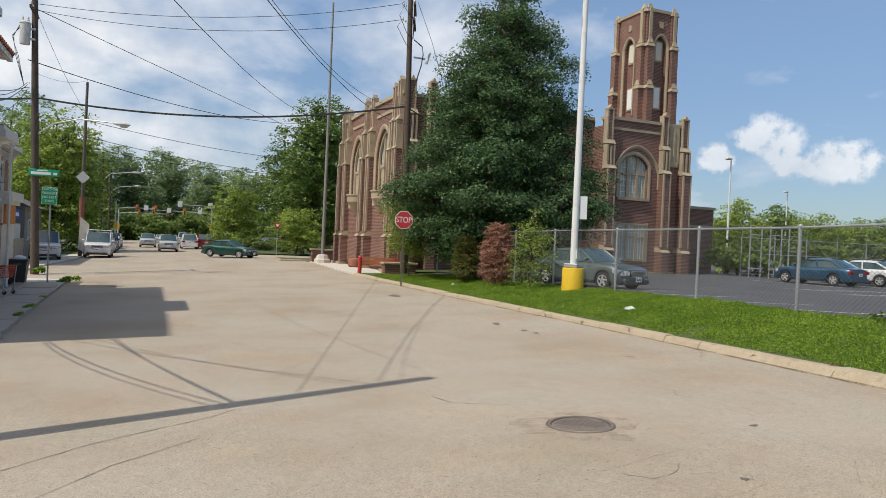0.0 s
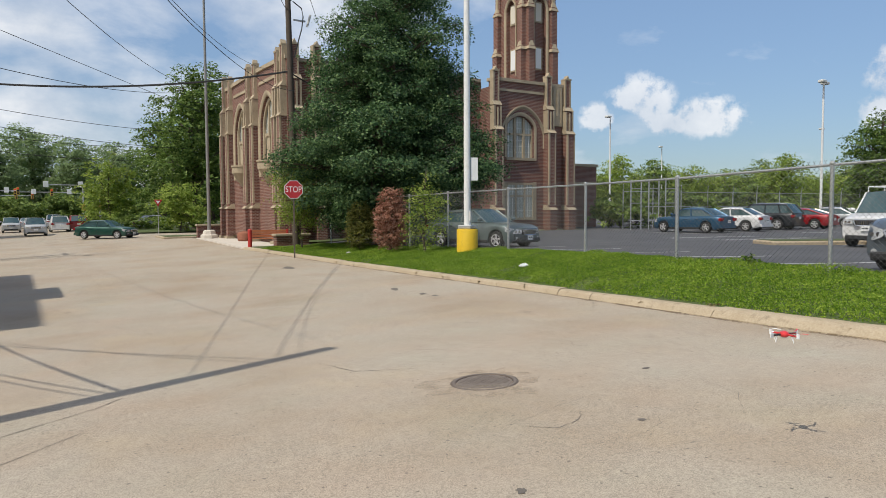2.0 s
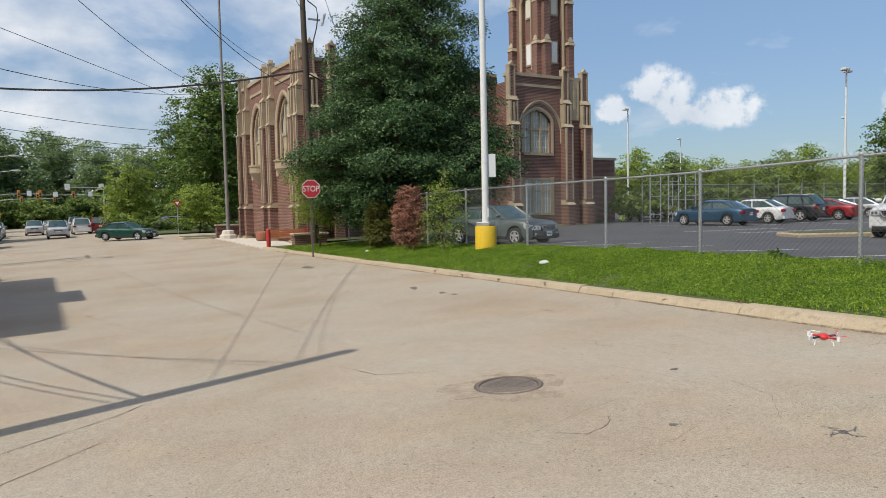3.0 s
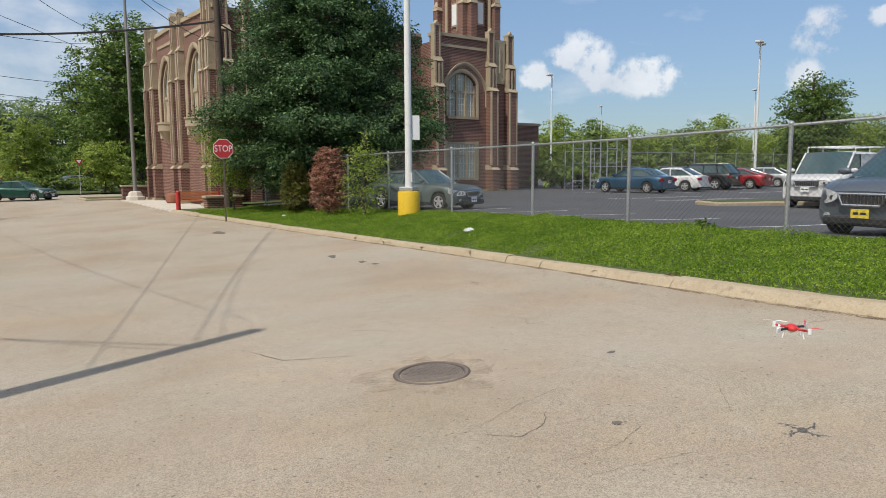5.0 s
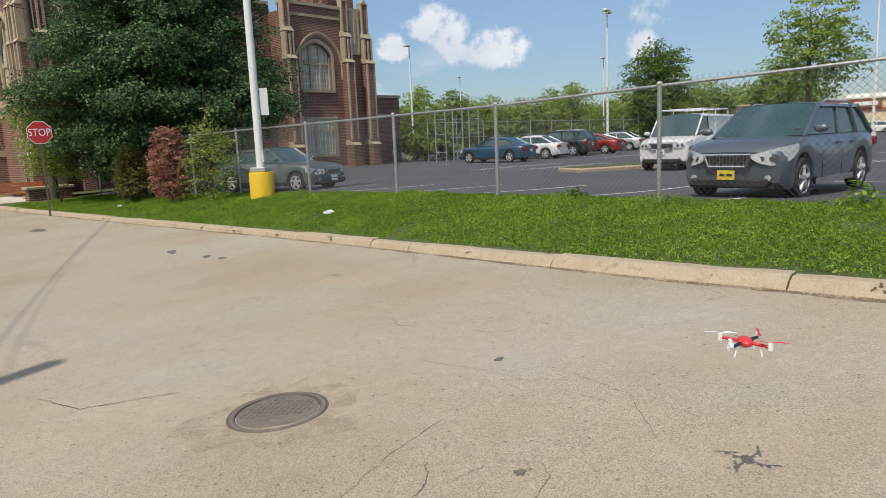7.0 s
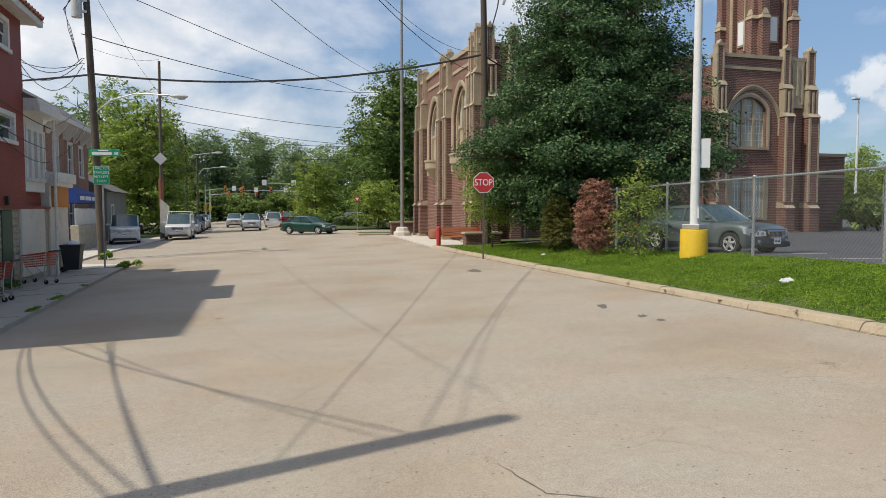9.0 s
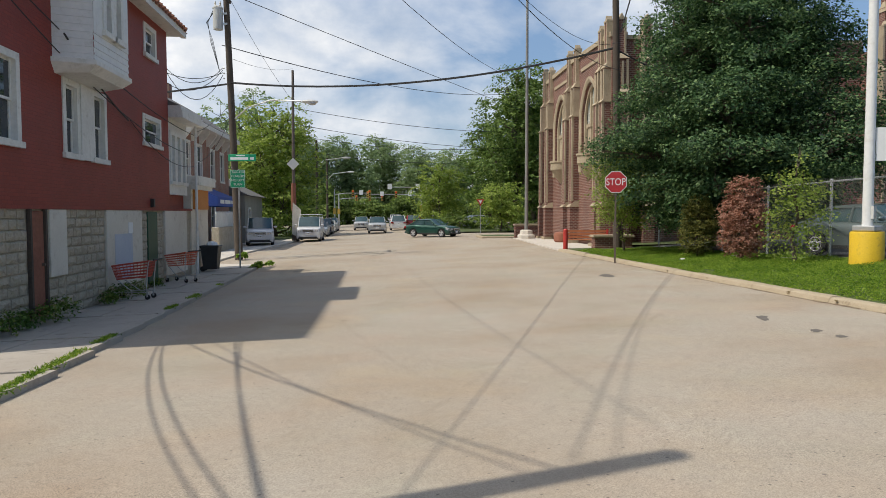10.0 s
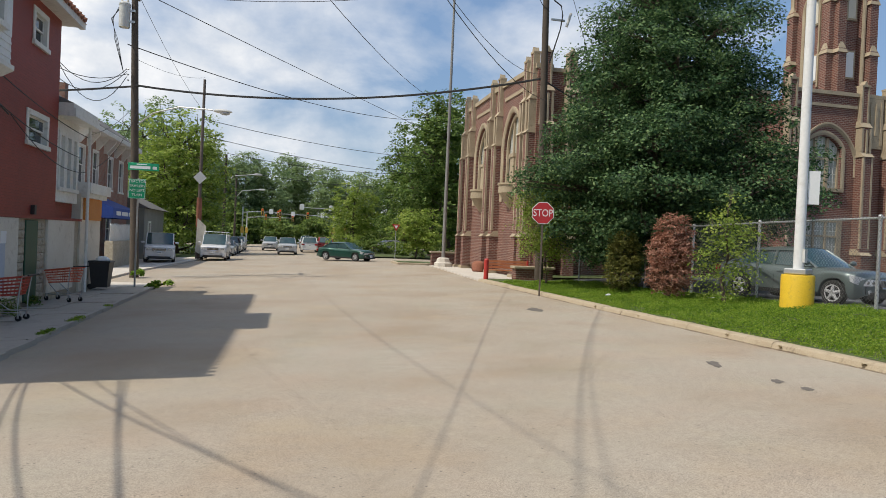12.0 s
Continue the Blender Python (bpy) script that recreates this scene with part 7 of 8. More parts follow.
def lot_lamp(x, y, h, heads, label):
    z = lot_z(x, y)
    t = thing("lot_lamp", (x, y, z), label, "lamp post", "lot lamps")
    Geo().cyl((0, 0, -0.1), (0, 0, 0.7), 0.25, n=14).part("base", M_APRON, t)
    Geo().cyl((0, 0, 0.7), (0, 0, h), 0.11, 0.07, 12).part("shaft", M_POLEWHITE, t, smooth=True)
    for k in range(heads):
        a = radians(200 + k * 180)
        p = Vector((math.cos(a) * 0.55, math.sin(a) * 0.55, h))
        Geo().cyl((0, 0, h - 0.05), p, 0.035, n=6).part("arm", M_STEEL, t)
        Geo().bevel_box(p.x - 0.32, p.x + 0.32, p.y - 0.22, p.y + 0.22, h - 0.08, h + 0.12, 0.04).part("lamp_head", M_POLEGREY, t)
    return t


lot_lamp(54.2, 30.6, 11.2, 2, "tall white twin-headed lamp in the lot")
lot_lamp(54.6, 53.7, 11.2, 1, "tall white lamp beyond the church")
lot_lamp(88.2, 75.4, 11.2, 1, "tall white lamp far across the lot")
lot_lamp(88, 49.6, 11.4, 1, "tall white lamp far across the lot")
lot_lamp(59.5, 12.4, 12.4, 1, "tall white lamp by the store")

# long shop building across the lot
M_TAN = grainy("tan_store_stucco", (0.66, 0.54, 0.33), (0.74, 0.62, 0.41), 3, 0.15, dirt=(0.6, 0.48, 0.3))
M_BAND = grainy("terracotta_band", (0.34, 0.1, 0.05), (0.42, 0.14, 0.08), 6, 0.4)
store, TM = site("store", (108, 12, 0.2), "long tan store building with a terracotta band and brown sign", "store")
Geo().box(108, 128, -1.3, 46, 0.2, 4.75, TM).part("wall", M_TAN, store)
Geo().box(107.8, 108, -1.3, 46, 3.2, 3.5, TM).part("band", M_BAND, store)
Geo().box(107.7, 128.2, -1.4, 46.2, 4.75, 4.95, TM).part("coping", M_STUCCO, store)
Geo().box(107.6, 108.4, -1.5, 3.2, 4.95, 5.25, TM).part("raised_corner", M_TAN, store)
Geo().box(110, 118, 14, 25, 4.9, 5.5, TM).part("rooftop_unit", M_SIGNWHITE, store)
sg = Geo().box(107.6, 107.9, 20.2, 27.6, 3.6, 4.6, TM).part("sign_board", M_ROOFTILE, store, "brown shop sign with pale plain bars")
for a, b in ((23.9, 27.2), (20.6, 23.4)):
    Geo().box(107.55, 107.62, a, b, 3.85, 4.35, TM).part("lettering_bar", M_SIGNWHITE, sg)
M_CARTORANGE = grainy("orange_red_cart_plastic", (0.62, 0.13, 0.05), (0.72, 0.2, 0.09), 20, 2.0, 0.5)
# cart corral and stacked carts
for k, (x, y) in enumerate(((74.9, 10.7), (74.8, 9.9), (74.7, 9.1), (74.0, 8.0), (73.9, 7.2), (73.8, 6.5))):
    cc = thing("cart_corral", (x, y, 0.33), "row of red and orange nested shopping carts behind a rail", "cart corral", "rows of carts")
    for j in (-2, -1, 0, 1, 2, 3):
        Geo().add([(j * 0.4 - 0.5, -0.28, 0.45), (j * 0.4 + 0.35, -0.22, 0.42), (j * 0.4 + 0.35, 0.22, 0.42), (j * 0.4 - 0.5, 0.28, 0.45), (j * 0.4 - 0.6, -0.34, 1.02), (j * 0.4 + 0.45, -0.26, 0.9), (j * 0.4 + 0.45, 0.26, 0.9), (j * 0.4 - 0.6, 0.34, 1.02)],
                  [(3, 2, 1, 0), (0, 1, 5, 4), (1, 2, 6, 5), (2, 3, 7, 6), (3, 0, 4, 7)]).part("cart", M_CARTORANGE if k < 3 else M_CARTRED, cc)
    for s in (-0.6, 0.6):
        Geo().tube([(-1.0, s, 0), (-1.0, s, 1.25), (1.4, s, 1.25), (1.4, s, 0)], 0.03, 6).part("rail", M_REDPAINT, cc)
# back fence beyond the parked row, with gate frames near the church
bf = thing("back_fence", (50, 34, 0.33), "tall wire fence with leaning post tops behind the parked cars", "fence")
BF = Matrix.Translation((-50, -34, -0.33))
for k in range(17):
    x = 37.5 + k * 3.0
    y = 35.6 - k * 0.12
    Geo().cyl(BF @ Vector((x, y, 0.2)), BF @ Vector((x, y, 3.1)), 0.04, n=8).cyl(BF @ Vector((x, y, 3.1)), BF @ Vector((x - 0.25, y - 0.25, 3.5)), 0.03, n=6).part("post", M_STEEL, bf)
for z in (3.0, 1.9, 0.5):
    Geo().tube([BF @ Vector((37.5, 35.6, z)), BF @ Vector((85.5, 33.7, z))], 0.025, 6).part("rail", M_STEEL, bf)
g = Geo()
for k in range(330):
    x = 37.5 + k * 0.145
    y = 35.6 - (x - 37.5) * 0.04
    for dxx in (0.9, -0.9):
        g.cyl(BF @ Vector((x, y, 0.4)), BF @ Vector((x + dxx, y - 0.04 * dxx, 3.0)), 0.004, n=3, caps=False)
tagged(g.part("wire_mesh", M_MESHWIRE, bf), kind="stuff")
for k, (x, y) in enumerate(((36.2, 33.2), (37.4, 32.7), (38.5, 32.2))):
    gt = thing("gate_frame", (x, y, 0.33), "tall open steel gate frame by the church wall", "gate", "gate frames")
    for s in (-0.5, 0.5):
        Geo().cyl((s, 0, -0.05), (s, 0, 3.4), 0.045, n=8).part("upright", M_STEEL, gt)
    for z in (0.6, 1.8, 2.8):
        Geo().cyl((-0.5, 0, z), (0.5, 0, z), 0.03, n=6).part("crossbar", M_STEEL, gt)

# traffic signals over the crossing
M_SIGYEL = grainy("signal_yellow", (0.4, 0.26, 0.04), (0.48, 0.32, 0.06), 10, 2.0, 0.5)
M_LAMPRED = material("signal_red_lamp", (0.4, 0.02, 0.02), 0.3)[0]
lampn = M_LAMPRED.node_tree.nodes["Principled BSDF"]
lampn.inputs["Emission Color"].default_value, lampn.inputs["Emission Strength"].default_value = (1, 0.06, 0.03, 1), 0.3


def signal(x, y, reach, h, heads, panels, label):
    z = road_z(x, y)
    t = thing("traffic_signal", (x, y, z), label, "traffic light", "signals over the crossing")
    Geo().cyl((0, 0, -0.1), (0, 0, h + 0.8), 0.14, 0.1, 12).part("mast", M_STEEL, t)
    Geo().tube([(0, 0, h - 0.1), (reach * 0.3, 0, h + 0.12), (reach, 0, h + 0.15)], [0.08, 0.06, 0.045], 8).part("mast_arm", M_STEEL, t)
    for q in heads:
        hd = Geo().bevel_box(reach * q - 0.2, reach * q + 0.2, -0.25, 0.05, h - 0.45, h + 0.65, 0.03).part("signal_head", M_SIGYEL, t)
        for k, mm in enumerate((M_LAMPRED, M_DARK, M_DARK)):
            Geo().cyl((reach * q, -0.25, h + 0.45 - 0.35 * k), (reach * q, -0.3, h + 0.45 - 0.35 * k), 0.13, n=12).part("lamp", mm, hd)
    for q in panels:
        Geo().bevel_box(reach * q - 0.3, reach * q + 0.3, -0.12, -0.06, h - 0.15, h + 0.6, 0.02).part("lane_sign", M_SIGNWHITE, t)
    Geo().bevel_box(-0.25, 0.25, -0.2, 0.2, 2.2, 3.2, 0.03).part("pedestrian_signal", M_SIGYEL, t)
    return t


signal(9.4, 121.5, -9.5, 4.9, (0.45, 0.95), (0.7, 0.2), "steel mast arm with red traffic lights over the avenue")
signal(9.7, 100.5, -6.2, 5.3, (), (0.35, 0.98), "steel mast arm with two white lane signs")
signal(-5.0, 118, 6.0, 5.5, (0.5, 0.95), (0.72,), "steel mast arm with yellow signal heads")
signal(-5.4, 139, 8.5, 5.2, (0.4, 0.7, 0.98), (), "far steel mast arm with yellow signal heads")
ys_ = thing("yield_sign", (11.05, 66.0, road_z(10, 66) + 0.1), "red triangular yield sign on a thin post", "yield sign")
Geo().cyl((0, 0, -0.1), (0, 0, 2.9), 0.03, n=8).part("post", M_STEEL, ys_)
Geo().prism([(-0.36, 2.95), (0.36, 2.95), (0, 2.35)], pose(0, -0.05, 0), 0.015).part("plate", M_REDSIGN, ys_)
Geo().prism([(-0.18, 2.85), (0.18, 2.85), (0, 2.56)], pose(0, -0.056, 0), 0.004).part("panel", M_SIGNWHITE, ys_)
gi_ = thing("grass_island", (11.5, 55.2, road_z(10, 55)), "small kerbed grass corner by the yield sign", "traffic island")
Geo().bevel_box(-2.2, 2.4, -1.5, 1.8, -0.1, 0.13, 0.04).part("kerb_ring", M_KERB, gi_)
Geo().box(-2.0, 2.2, -1.3, 1.6, 0.1, 0.15).part("turf", M_SOIL, gi_)

FAR = "far broadleaf tree in the wood behind the crossing"
k = 0
rng_f = np.random.default_rng(11)
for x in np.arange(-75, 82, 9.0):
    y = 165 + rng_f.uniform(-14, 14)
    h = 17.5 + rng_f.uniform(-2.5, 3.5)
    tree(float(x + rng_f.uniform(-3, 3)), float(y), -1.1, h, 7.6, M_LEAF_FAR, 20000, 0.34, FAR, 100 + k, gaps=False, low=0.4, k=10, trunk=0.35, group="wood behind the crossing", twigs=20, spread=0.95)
    k += 1
for k in range(13):
    plant("bush", (-48 + k * 8.0, 150 + 3 * math.sin(k * 2.0), -1.1), lobes_round(6.5 + 1.5 * math.sin(k * 1.7), 5.5, 0.3, 8, 500 + k), 5200, 0.36, M_LEAF_MID, "dark undergrowth at the foot of the far wood", "bush", 0.1, 500 + k, group="undergrowth of the far wood", gaps=False, twigs=14, spread=0.7, limbs=False)
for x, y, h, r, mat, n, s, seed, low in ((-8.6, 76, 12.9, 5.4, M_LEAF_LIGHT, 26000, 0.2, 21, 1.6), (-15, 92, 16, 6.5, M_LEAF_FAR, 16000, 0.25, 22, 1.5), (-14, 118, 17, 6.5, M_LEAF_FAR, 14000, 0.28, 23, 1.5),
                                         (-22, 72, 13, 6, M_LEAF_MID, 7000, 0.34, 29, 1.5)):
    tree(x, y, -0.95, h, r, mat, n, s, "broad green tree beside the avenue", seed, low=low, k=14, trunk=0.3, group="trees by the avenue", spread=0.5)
for x, y, h, r, mat, n, s, seed, low in ((16.8, 78, 16.6, 5.6, M_LEAF_DEEP, 32000, 0.2, 24, 3.2), (21, 88, 17.2, 6.5, M_LEAF_DEEP, 16000, 0.26, 25, 2.2), (17.5, 100, 14, 4.6, M_LEAF_DEEP, 15000, 0.24, 26, 1.2), (27, 78, 17, 6.5, M_LEAF_DEEP, 14000, 0.26, 27, 1.5)):
    tree(x, y, road_z(10, y) + 0.05, h, r, mat, n, s, "large dark green tree beyond the church", seed, low=low, k=14, trunk=0.32, group="trees beyond the church", spread=0.5)
tree(8.9, 83, road_z(8.9, 83) + 0.1, 7.4, 3.3, M_LEAF_LIGHT, 9000, 0.17, "rounded yellow-green tree on the lawn", 31, low=0.9, k=11, trunk=0.14)
tree(13.4, 68.5, road_z(13, 68) + 0.1, 4.3, 2.7, M_LEAF_LIGHT, 7000, 0.15, "small spreading light green tree", 32, low=0.8, k=10, trunk=0.1)
for k, (x, y, w) in enumerate(((10.7, 78.5, 1.5), (15.2, 74.5, 2.0), (7.9, 88, 1.2))):
    plant("hedge", (x, y, road_z(x, y) + 0.1), [(-w, 0, 0.75, 1.1, 0.9, 0.75), (0, 0, 0.8, 1.2, 0.95, 0.8), (w, 0.1, 0.75, 1.1, 0.9, 0.72)], 4200, 0.12, M_LEAF_MID, "clipped rounded green hedge on the lawn", "hedge", 0.06, 40 + k, group="hedges on the lawn", spread=0.16)
# trees across the lot
rng_f = np.random.default_rng(5)
for k in range(26):
    a = radians(40.5 + k * 1.35)
    dd = 118 + rng_f.uniform(-8, 16)
    h = 7.2 + rng_f.uniform(-1.0, 1.8)
    tree(float(math.sin(a) * dd), float(math.cos(a) * dd), 0.2, h, 4.6, M_LEAF_LIGHT if k % 3 else M_LEAF_MID, 7000, 0.24, "yellow-green tree in the row behind the lot", 200 + k, low=0.8, k=9, trunk=0.22, group="trees behind the lot", gaps=False, twigs=12, spread=0.6)
tree(69.5, 33.5, 0.3, 9.7, 3.7, M_LEAF_DEEP, 28000, 0.16, "rounded dark green tree by the lot", 51, low=1.4, k=13, trunk=0.25, spread=0.45)
tree(60.5, 17.0, 0.3, 10.4, 4.3, M_LEAF_LIGHT, 9500, 0.17, "airy light green tree with an open crown", 52, low=4.2, k=9, trunk=0.22, spread=0.42)
tree(76, 23.8, 0.3, 6.5, 2.6, M_LEAF_MID, 4000, 0.24, "small green tree near the store", 53, low=1.4, k=9, trunk=0.15, spread=0.4)
tree(48.5, 42, 0.3, 4.4, 2.2, M_LEAF_MID, 3000, 0.2, "low green bush by the back fence", 54, low=0.4, k=8, trunk=0.1, spread=0.3)
for k in range(7):
    plant("bush", (38.5 + k * 7.0, 36.8 - k * 0.1, 0.33), lobes_round(2.3 + 0.5 * (k % 3), 2.6, 0.3, 7, 60 + k), 2600, 0.22, M_LEAF_MID, "overgrown green bush along the back fence", "bush", 0.06, 60 + k, group="bushes along the back fence", spread=0.3)

# ---- plants and litter on the bank ----
WIDE = [(1.0, 3.0), (2.0, 4.7), (3.4, 5.6), (5.2, 5.0), (8.0, 3.95), (10.8, 3.2), (13.0, 1.9), (14.6, 0.7)]


def bough_tiers(seed):
    """Flat boughs set round the stem, tier over tier, with gaps between them."""
    rg = np.random.default_rng(seed)
    out = []
    z, turn = 1.5, 0.0
    while z < 14.4:
        r = curve(WIDE, z)
        m = max(3, round(r * 1.35))
        for q in range(m):
            a = turn + 2 * math.pi * (q + rg.uniform(-0.25, 0.25)) / m
            w = r * rg.uniform(0.85, 1.08)
            d = w * 0.66
            out.append((d * math.cos(a), d * math.sin(a), z + rg.uniform(-0.4, 0.4), w * 0.33 + 0.2, w * 0.33 + 0.2, 0.5 + 0.05 * r))
        out.append((0.0, 0.0, z, r * 0.55, r * 0.55, 0.75))
        z += 1.12
        turn += 1.1
    return out


plant("tree", (15.4, 29.4, 0.1), bough_tiers(3), 340000, 0.078, M_LEAF_DARK, "large dense dark green tree behind the wire fence", "tree", 0.34, 3, twigs=70, spread=0.42, droop=0.16, shell=0.3, trunk_top=13.5)
plant("sapling", (11.7, 31.6, 0.05), [(0, 0, 1.4, 0.9, 0.9, 0.6), (-0.4, -0.1, 2.2, 1.0, 0.9, 0.7), (0.5, 0.2, 2.8, 1.1, 1.0, 0.7), (-0.5, 0, 3.2, 0.9, 0.8, 0.6), (0.2, 0, 3.9, 0.7, 0.7, 0.5)], 15000, 0.06, M_LEAF_LIGHT, "young light green tree at the edge of the dark one", "sapling", 0.05, 78, twigs=24, spread=0.3)
plant("shrub", (12.45, 26.7, 0.12), [(0, 0, 0.6, 0.62, 0.6, 0.6), (0.05, 0, 1.2, 0.6, 0.58, 0.55), (0, 0, 1.65, 0.5, 0.48, 0.4)], 14000, 0.036, M_LEAF_YEW, "upright clipped yew shrub with yellowing top", "shrub", 0.06, 71, gaps=False, twigs=14, spread=0.06)
plant("shrub", (12.4, 23.8, 0.22), [(0, 0, 0.6, 0.62, 0.6, 0.6), (0.02, 0, 1.25, 0.68, 0.64, 0.6), (0.05, 0, 1.9, 0.5, 0.48, 0.5)], 13000, 0.042, M_LEAF_DEAD, "dead reddish-brown conifer shrub", "shrub", 0.06, 72, gaps=False, twigs=14, spread=0.09)
plant("sapling", (12.45, 21.3, 0.3), [(0, 0, 0.5, 0.65, 0.6, 0.5), (0.1, 0.1, 1.1, 0.8, 0.75, 0.55), (-0.1, 0, 1.7, 0.6, 0.55, 0.4), (0.2, 0, 2.1, 0.4, 0.35, 0.4), (0.1, 0, 2.6, 0.18, 0.18, 0.5), (-0.35, 0.2, 2.1, 0.2, 0.2, 0.4), (0.6, -0.2, 1.8, 0.3, 0.25, 0.3)], 3400, 0.055, M_LEAF_LIGHT, "light green self-sown sapling through the fence", "sapling", 0.05, 73, twigs=9, spread=0.2)

rng = np.random.default_rng(8)


def blades(name, count, y0, y1, size, mat, label, long, upright, lift):
    ys = rng.uniform(y0, y1, count)
    pts = []
    for y in ys:
        a, b = kerb_x(y) + 0.15, fence_x(y) + 0.12
        x = a + (b - a) * rng.random()
        if noise.noise((x * 0.9, y * 0.9, 7.0)) < -0.45 and upright < 2:
            continue
        rise = 0.5 + 1.6 * max(0.0, noise.noise((x * 1.3, y * 1.3, 4.0)) + 0.15)
        pts.append((x, y, verge_z(x, y) + lift * rise * rng.random()))
    c = np.array(pts)
    nm = rng.normal(size=(len(c), 3))
    nm[:, 2] *= upright
    nm /= np.linalg.norm(nm, axis=1)[:, None]
    ob = new(name, leaf_mesh(name, c, nm, size, mat, rng, long))
    return tagged(ob, label, "grass", kind="stuff")


blades("grass", 130000, -6, 34, 0.019, M_GRASS, "long bright green grass covering the bank", 3.2, 0.25, 0.07)
blades("clover", 230000, -6, 34, 0.018, M_GRASS, "broad-leaved green weeds among the grass", 1.2, 2.2, 0.09)


def weed_tuft(x, y, z, r, n, seed, label, mat=None, size=0.05):
    return plant("weed", (x, y, z), [(0, 0, r * 0.5, r, r, r * 0.6), (r * 0.3, r * 0.2, r * 0.9, r * 0.5, r * 0.5, r * 0.5)], n, size, mat or M_WEED, label, "weed", 0.0, seed, twigs=6, spread=r * 0.3, limbs=False, group="weeds", gaps=False)


weed_tuft(9.1, 6.9, road_z(9.1, 6.9) + 0.02, 0.12, 160, 80, "dry brown weed in the kerb joint", M_LEAF_DRY, 0.035)
weed_tuft(11.95, 3.85, 0.68, 0.26, 150, 81, "leafy weed at the foot of the fence", M_GRASS, 0.055)
weed_tuft(11.9, 8.2, 0.68, 0.14, 80, 84, "leafy weed at the foot of the fence", None, 0.07)
weed_tuft(-2.6, 5.6, road_z(-2.6, 5.6) + 0.05, 0.32, 500, 82, "tuft of long grass at the kerb", M_GRASS, 0.09)
weed_tuft(-3.2, 33.0, road_z(-3.2, 33) + 0.05, 0.2, 260, 83, "tuft of weeds at the street corner", M_GRASS, 0.09)
weed_tuft(-2.9, 34.5, road_z(-2.9, 34) + 0.02, 0.16, 200, 86, "tuft of weeds at the street corner", M_GRASS, 0.08)
weed_tuft(-5.0, 39.5, road_z(-5, 39) + 0.1, 0.25, 220, 85, "weeds round the foot of the pole", M_GRASS, 0.1)
for k in (0, 1, 2, 3, 4, 7, 8, 9, 12):
    y = 16.2 + k * 0.82
    weed_tuft(-4.95 + 0.06 * math.sin(k * 3), y, road_z(-5, y) + 0.1, 0.16 + 0.22 * abs(math.sin(k * 1.3)), 420, 120 + k, "straggling weeds along the wall foot", M_WEED, 0.045)
pts = []
for q in range(16000):
    y = rng.uniform(4.5, 26)
    if noise.noise((y * 0.9, 3.0, 1.0)) + (0.4 if y < 15 else -0.1) < 0:
        continue
    x = left_x(y) - 0.06 + rng.normal(0, 0.05)
    pts.append((x, y, road_z(x, y) + 0.06 + 0.06 * rng.random()))
pts = np.array(pts)
nm = rng.normal(size=(len(pts), 3)) * np.array((1, 1, 0.3))
nm /= np.linalg.norm(nm, axis=1)[:, None]
tagged(new("kerb_grass", leaf_mesh("kerb_grass", pts, nm, 0.013, M_GRASS, rng, 5.0)), "ragged strip of grass in the kerb joint", "grass", kind="stuff")
for k in range(13):
    y = 1.0 + k * 1.9 + 0.3 * math.sin(k * 2.7)
    weed_tuft(kerb_x(y) - 0.1, y, road_z(kerb_x(y), y) + 0.005, 0.03 + 0.05 * abs(math.sin(k * 1.9)), 90, 190 + k, "dry grass in the gutter", M_LEAF_DRY, 0.022)

M_LITTER = grainy("white_litter", (0.7, 0.7, 0.68), (0.8, 0.8, 0.79), 30, 6.0, 0.6)


def litter(x, y, r, seed, label):
    z = verge_z(x, y) + 0.05
    rg = np.random.default_rng(seed)
    g = Geo().ball((0, 0, 0), (r, r * 0.7, r * 0.45), 9, 6)
    g.v = [(a + rg.normal(0, r * 0.16), b + rg.normal(0, r * 0.16), c + rg.normal(0, r * 0.12)) for a, b, c in g.v]
    ob = g.part("litter", M_LITTER)
    ob.location = (x, y, z)
    return tagged(ob, label, "litter", "litter on the bank")


litter(11.0, 13.9, 0.13, 1, "crumpled white plastic bag in the grass")
litter(10.9, 3.1, 0.07, 2, "crumpled white paper in the grass")
litter(10.6, 2.3, 0.06, 3, "crumpled white paper in the grass")
litter(10.5, 1.6, 0.06, 4, "crumpled white paper in the grass")
litter(11.6, 26.0, 0.08, 5, "crumpled white cup in the grass")

# dark worn flecks and old patches on the street
M_TAR = grainy("dark_tar_patch", (0.1, 0.09, 0.08), (0.18, 0.155, 0.13), 40, 4.0, 0.9)
M_SKID = grainy("tyre_scuff", (0.2, 0.175, 0.145), (0.25, 0.22, 0.185), 30, 3.0, 0.9)
sn, sl, sb = M_SKID.node_tree.nodes, M_SKID.node_tree.links, M_SKID.node_tree.nodes["Principled BSDF"]
spos = sn.new("ShaderNodeNewGeometry").outputs["Position"]
sl.new(ramp(sn, sl, noise_node(sn, sl, spos, 3.5, 6.0, 0.7), (0.38, (0.0,) * 3), (0.75, (0.095,) * 3)), sb.inputs["Alpha"])


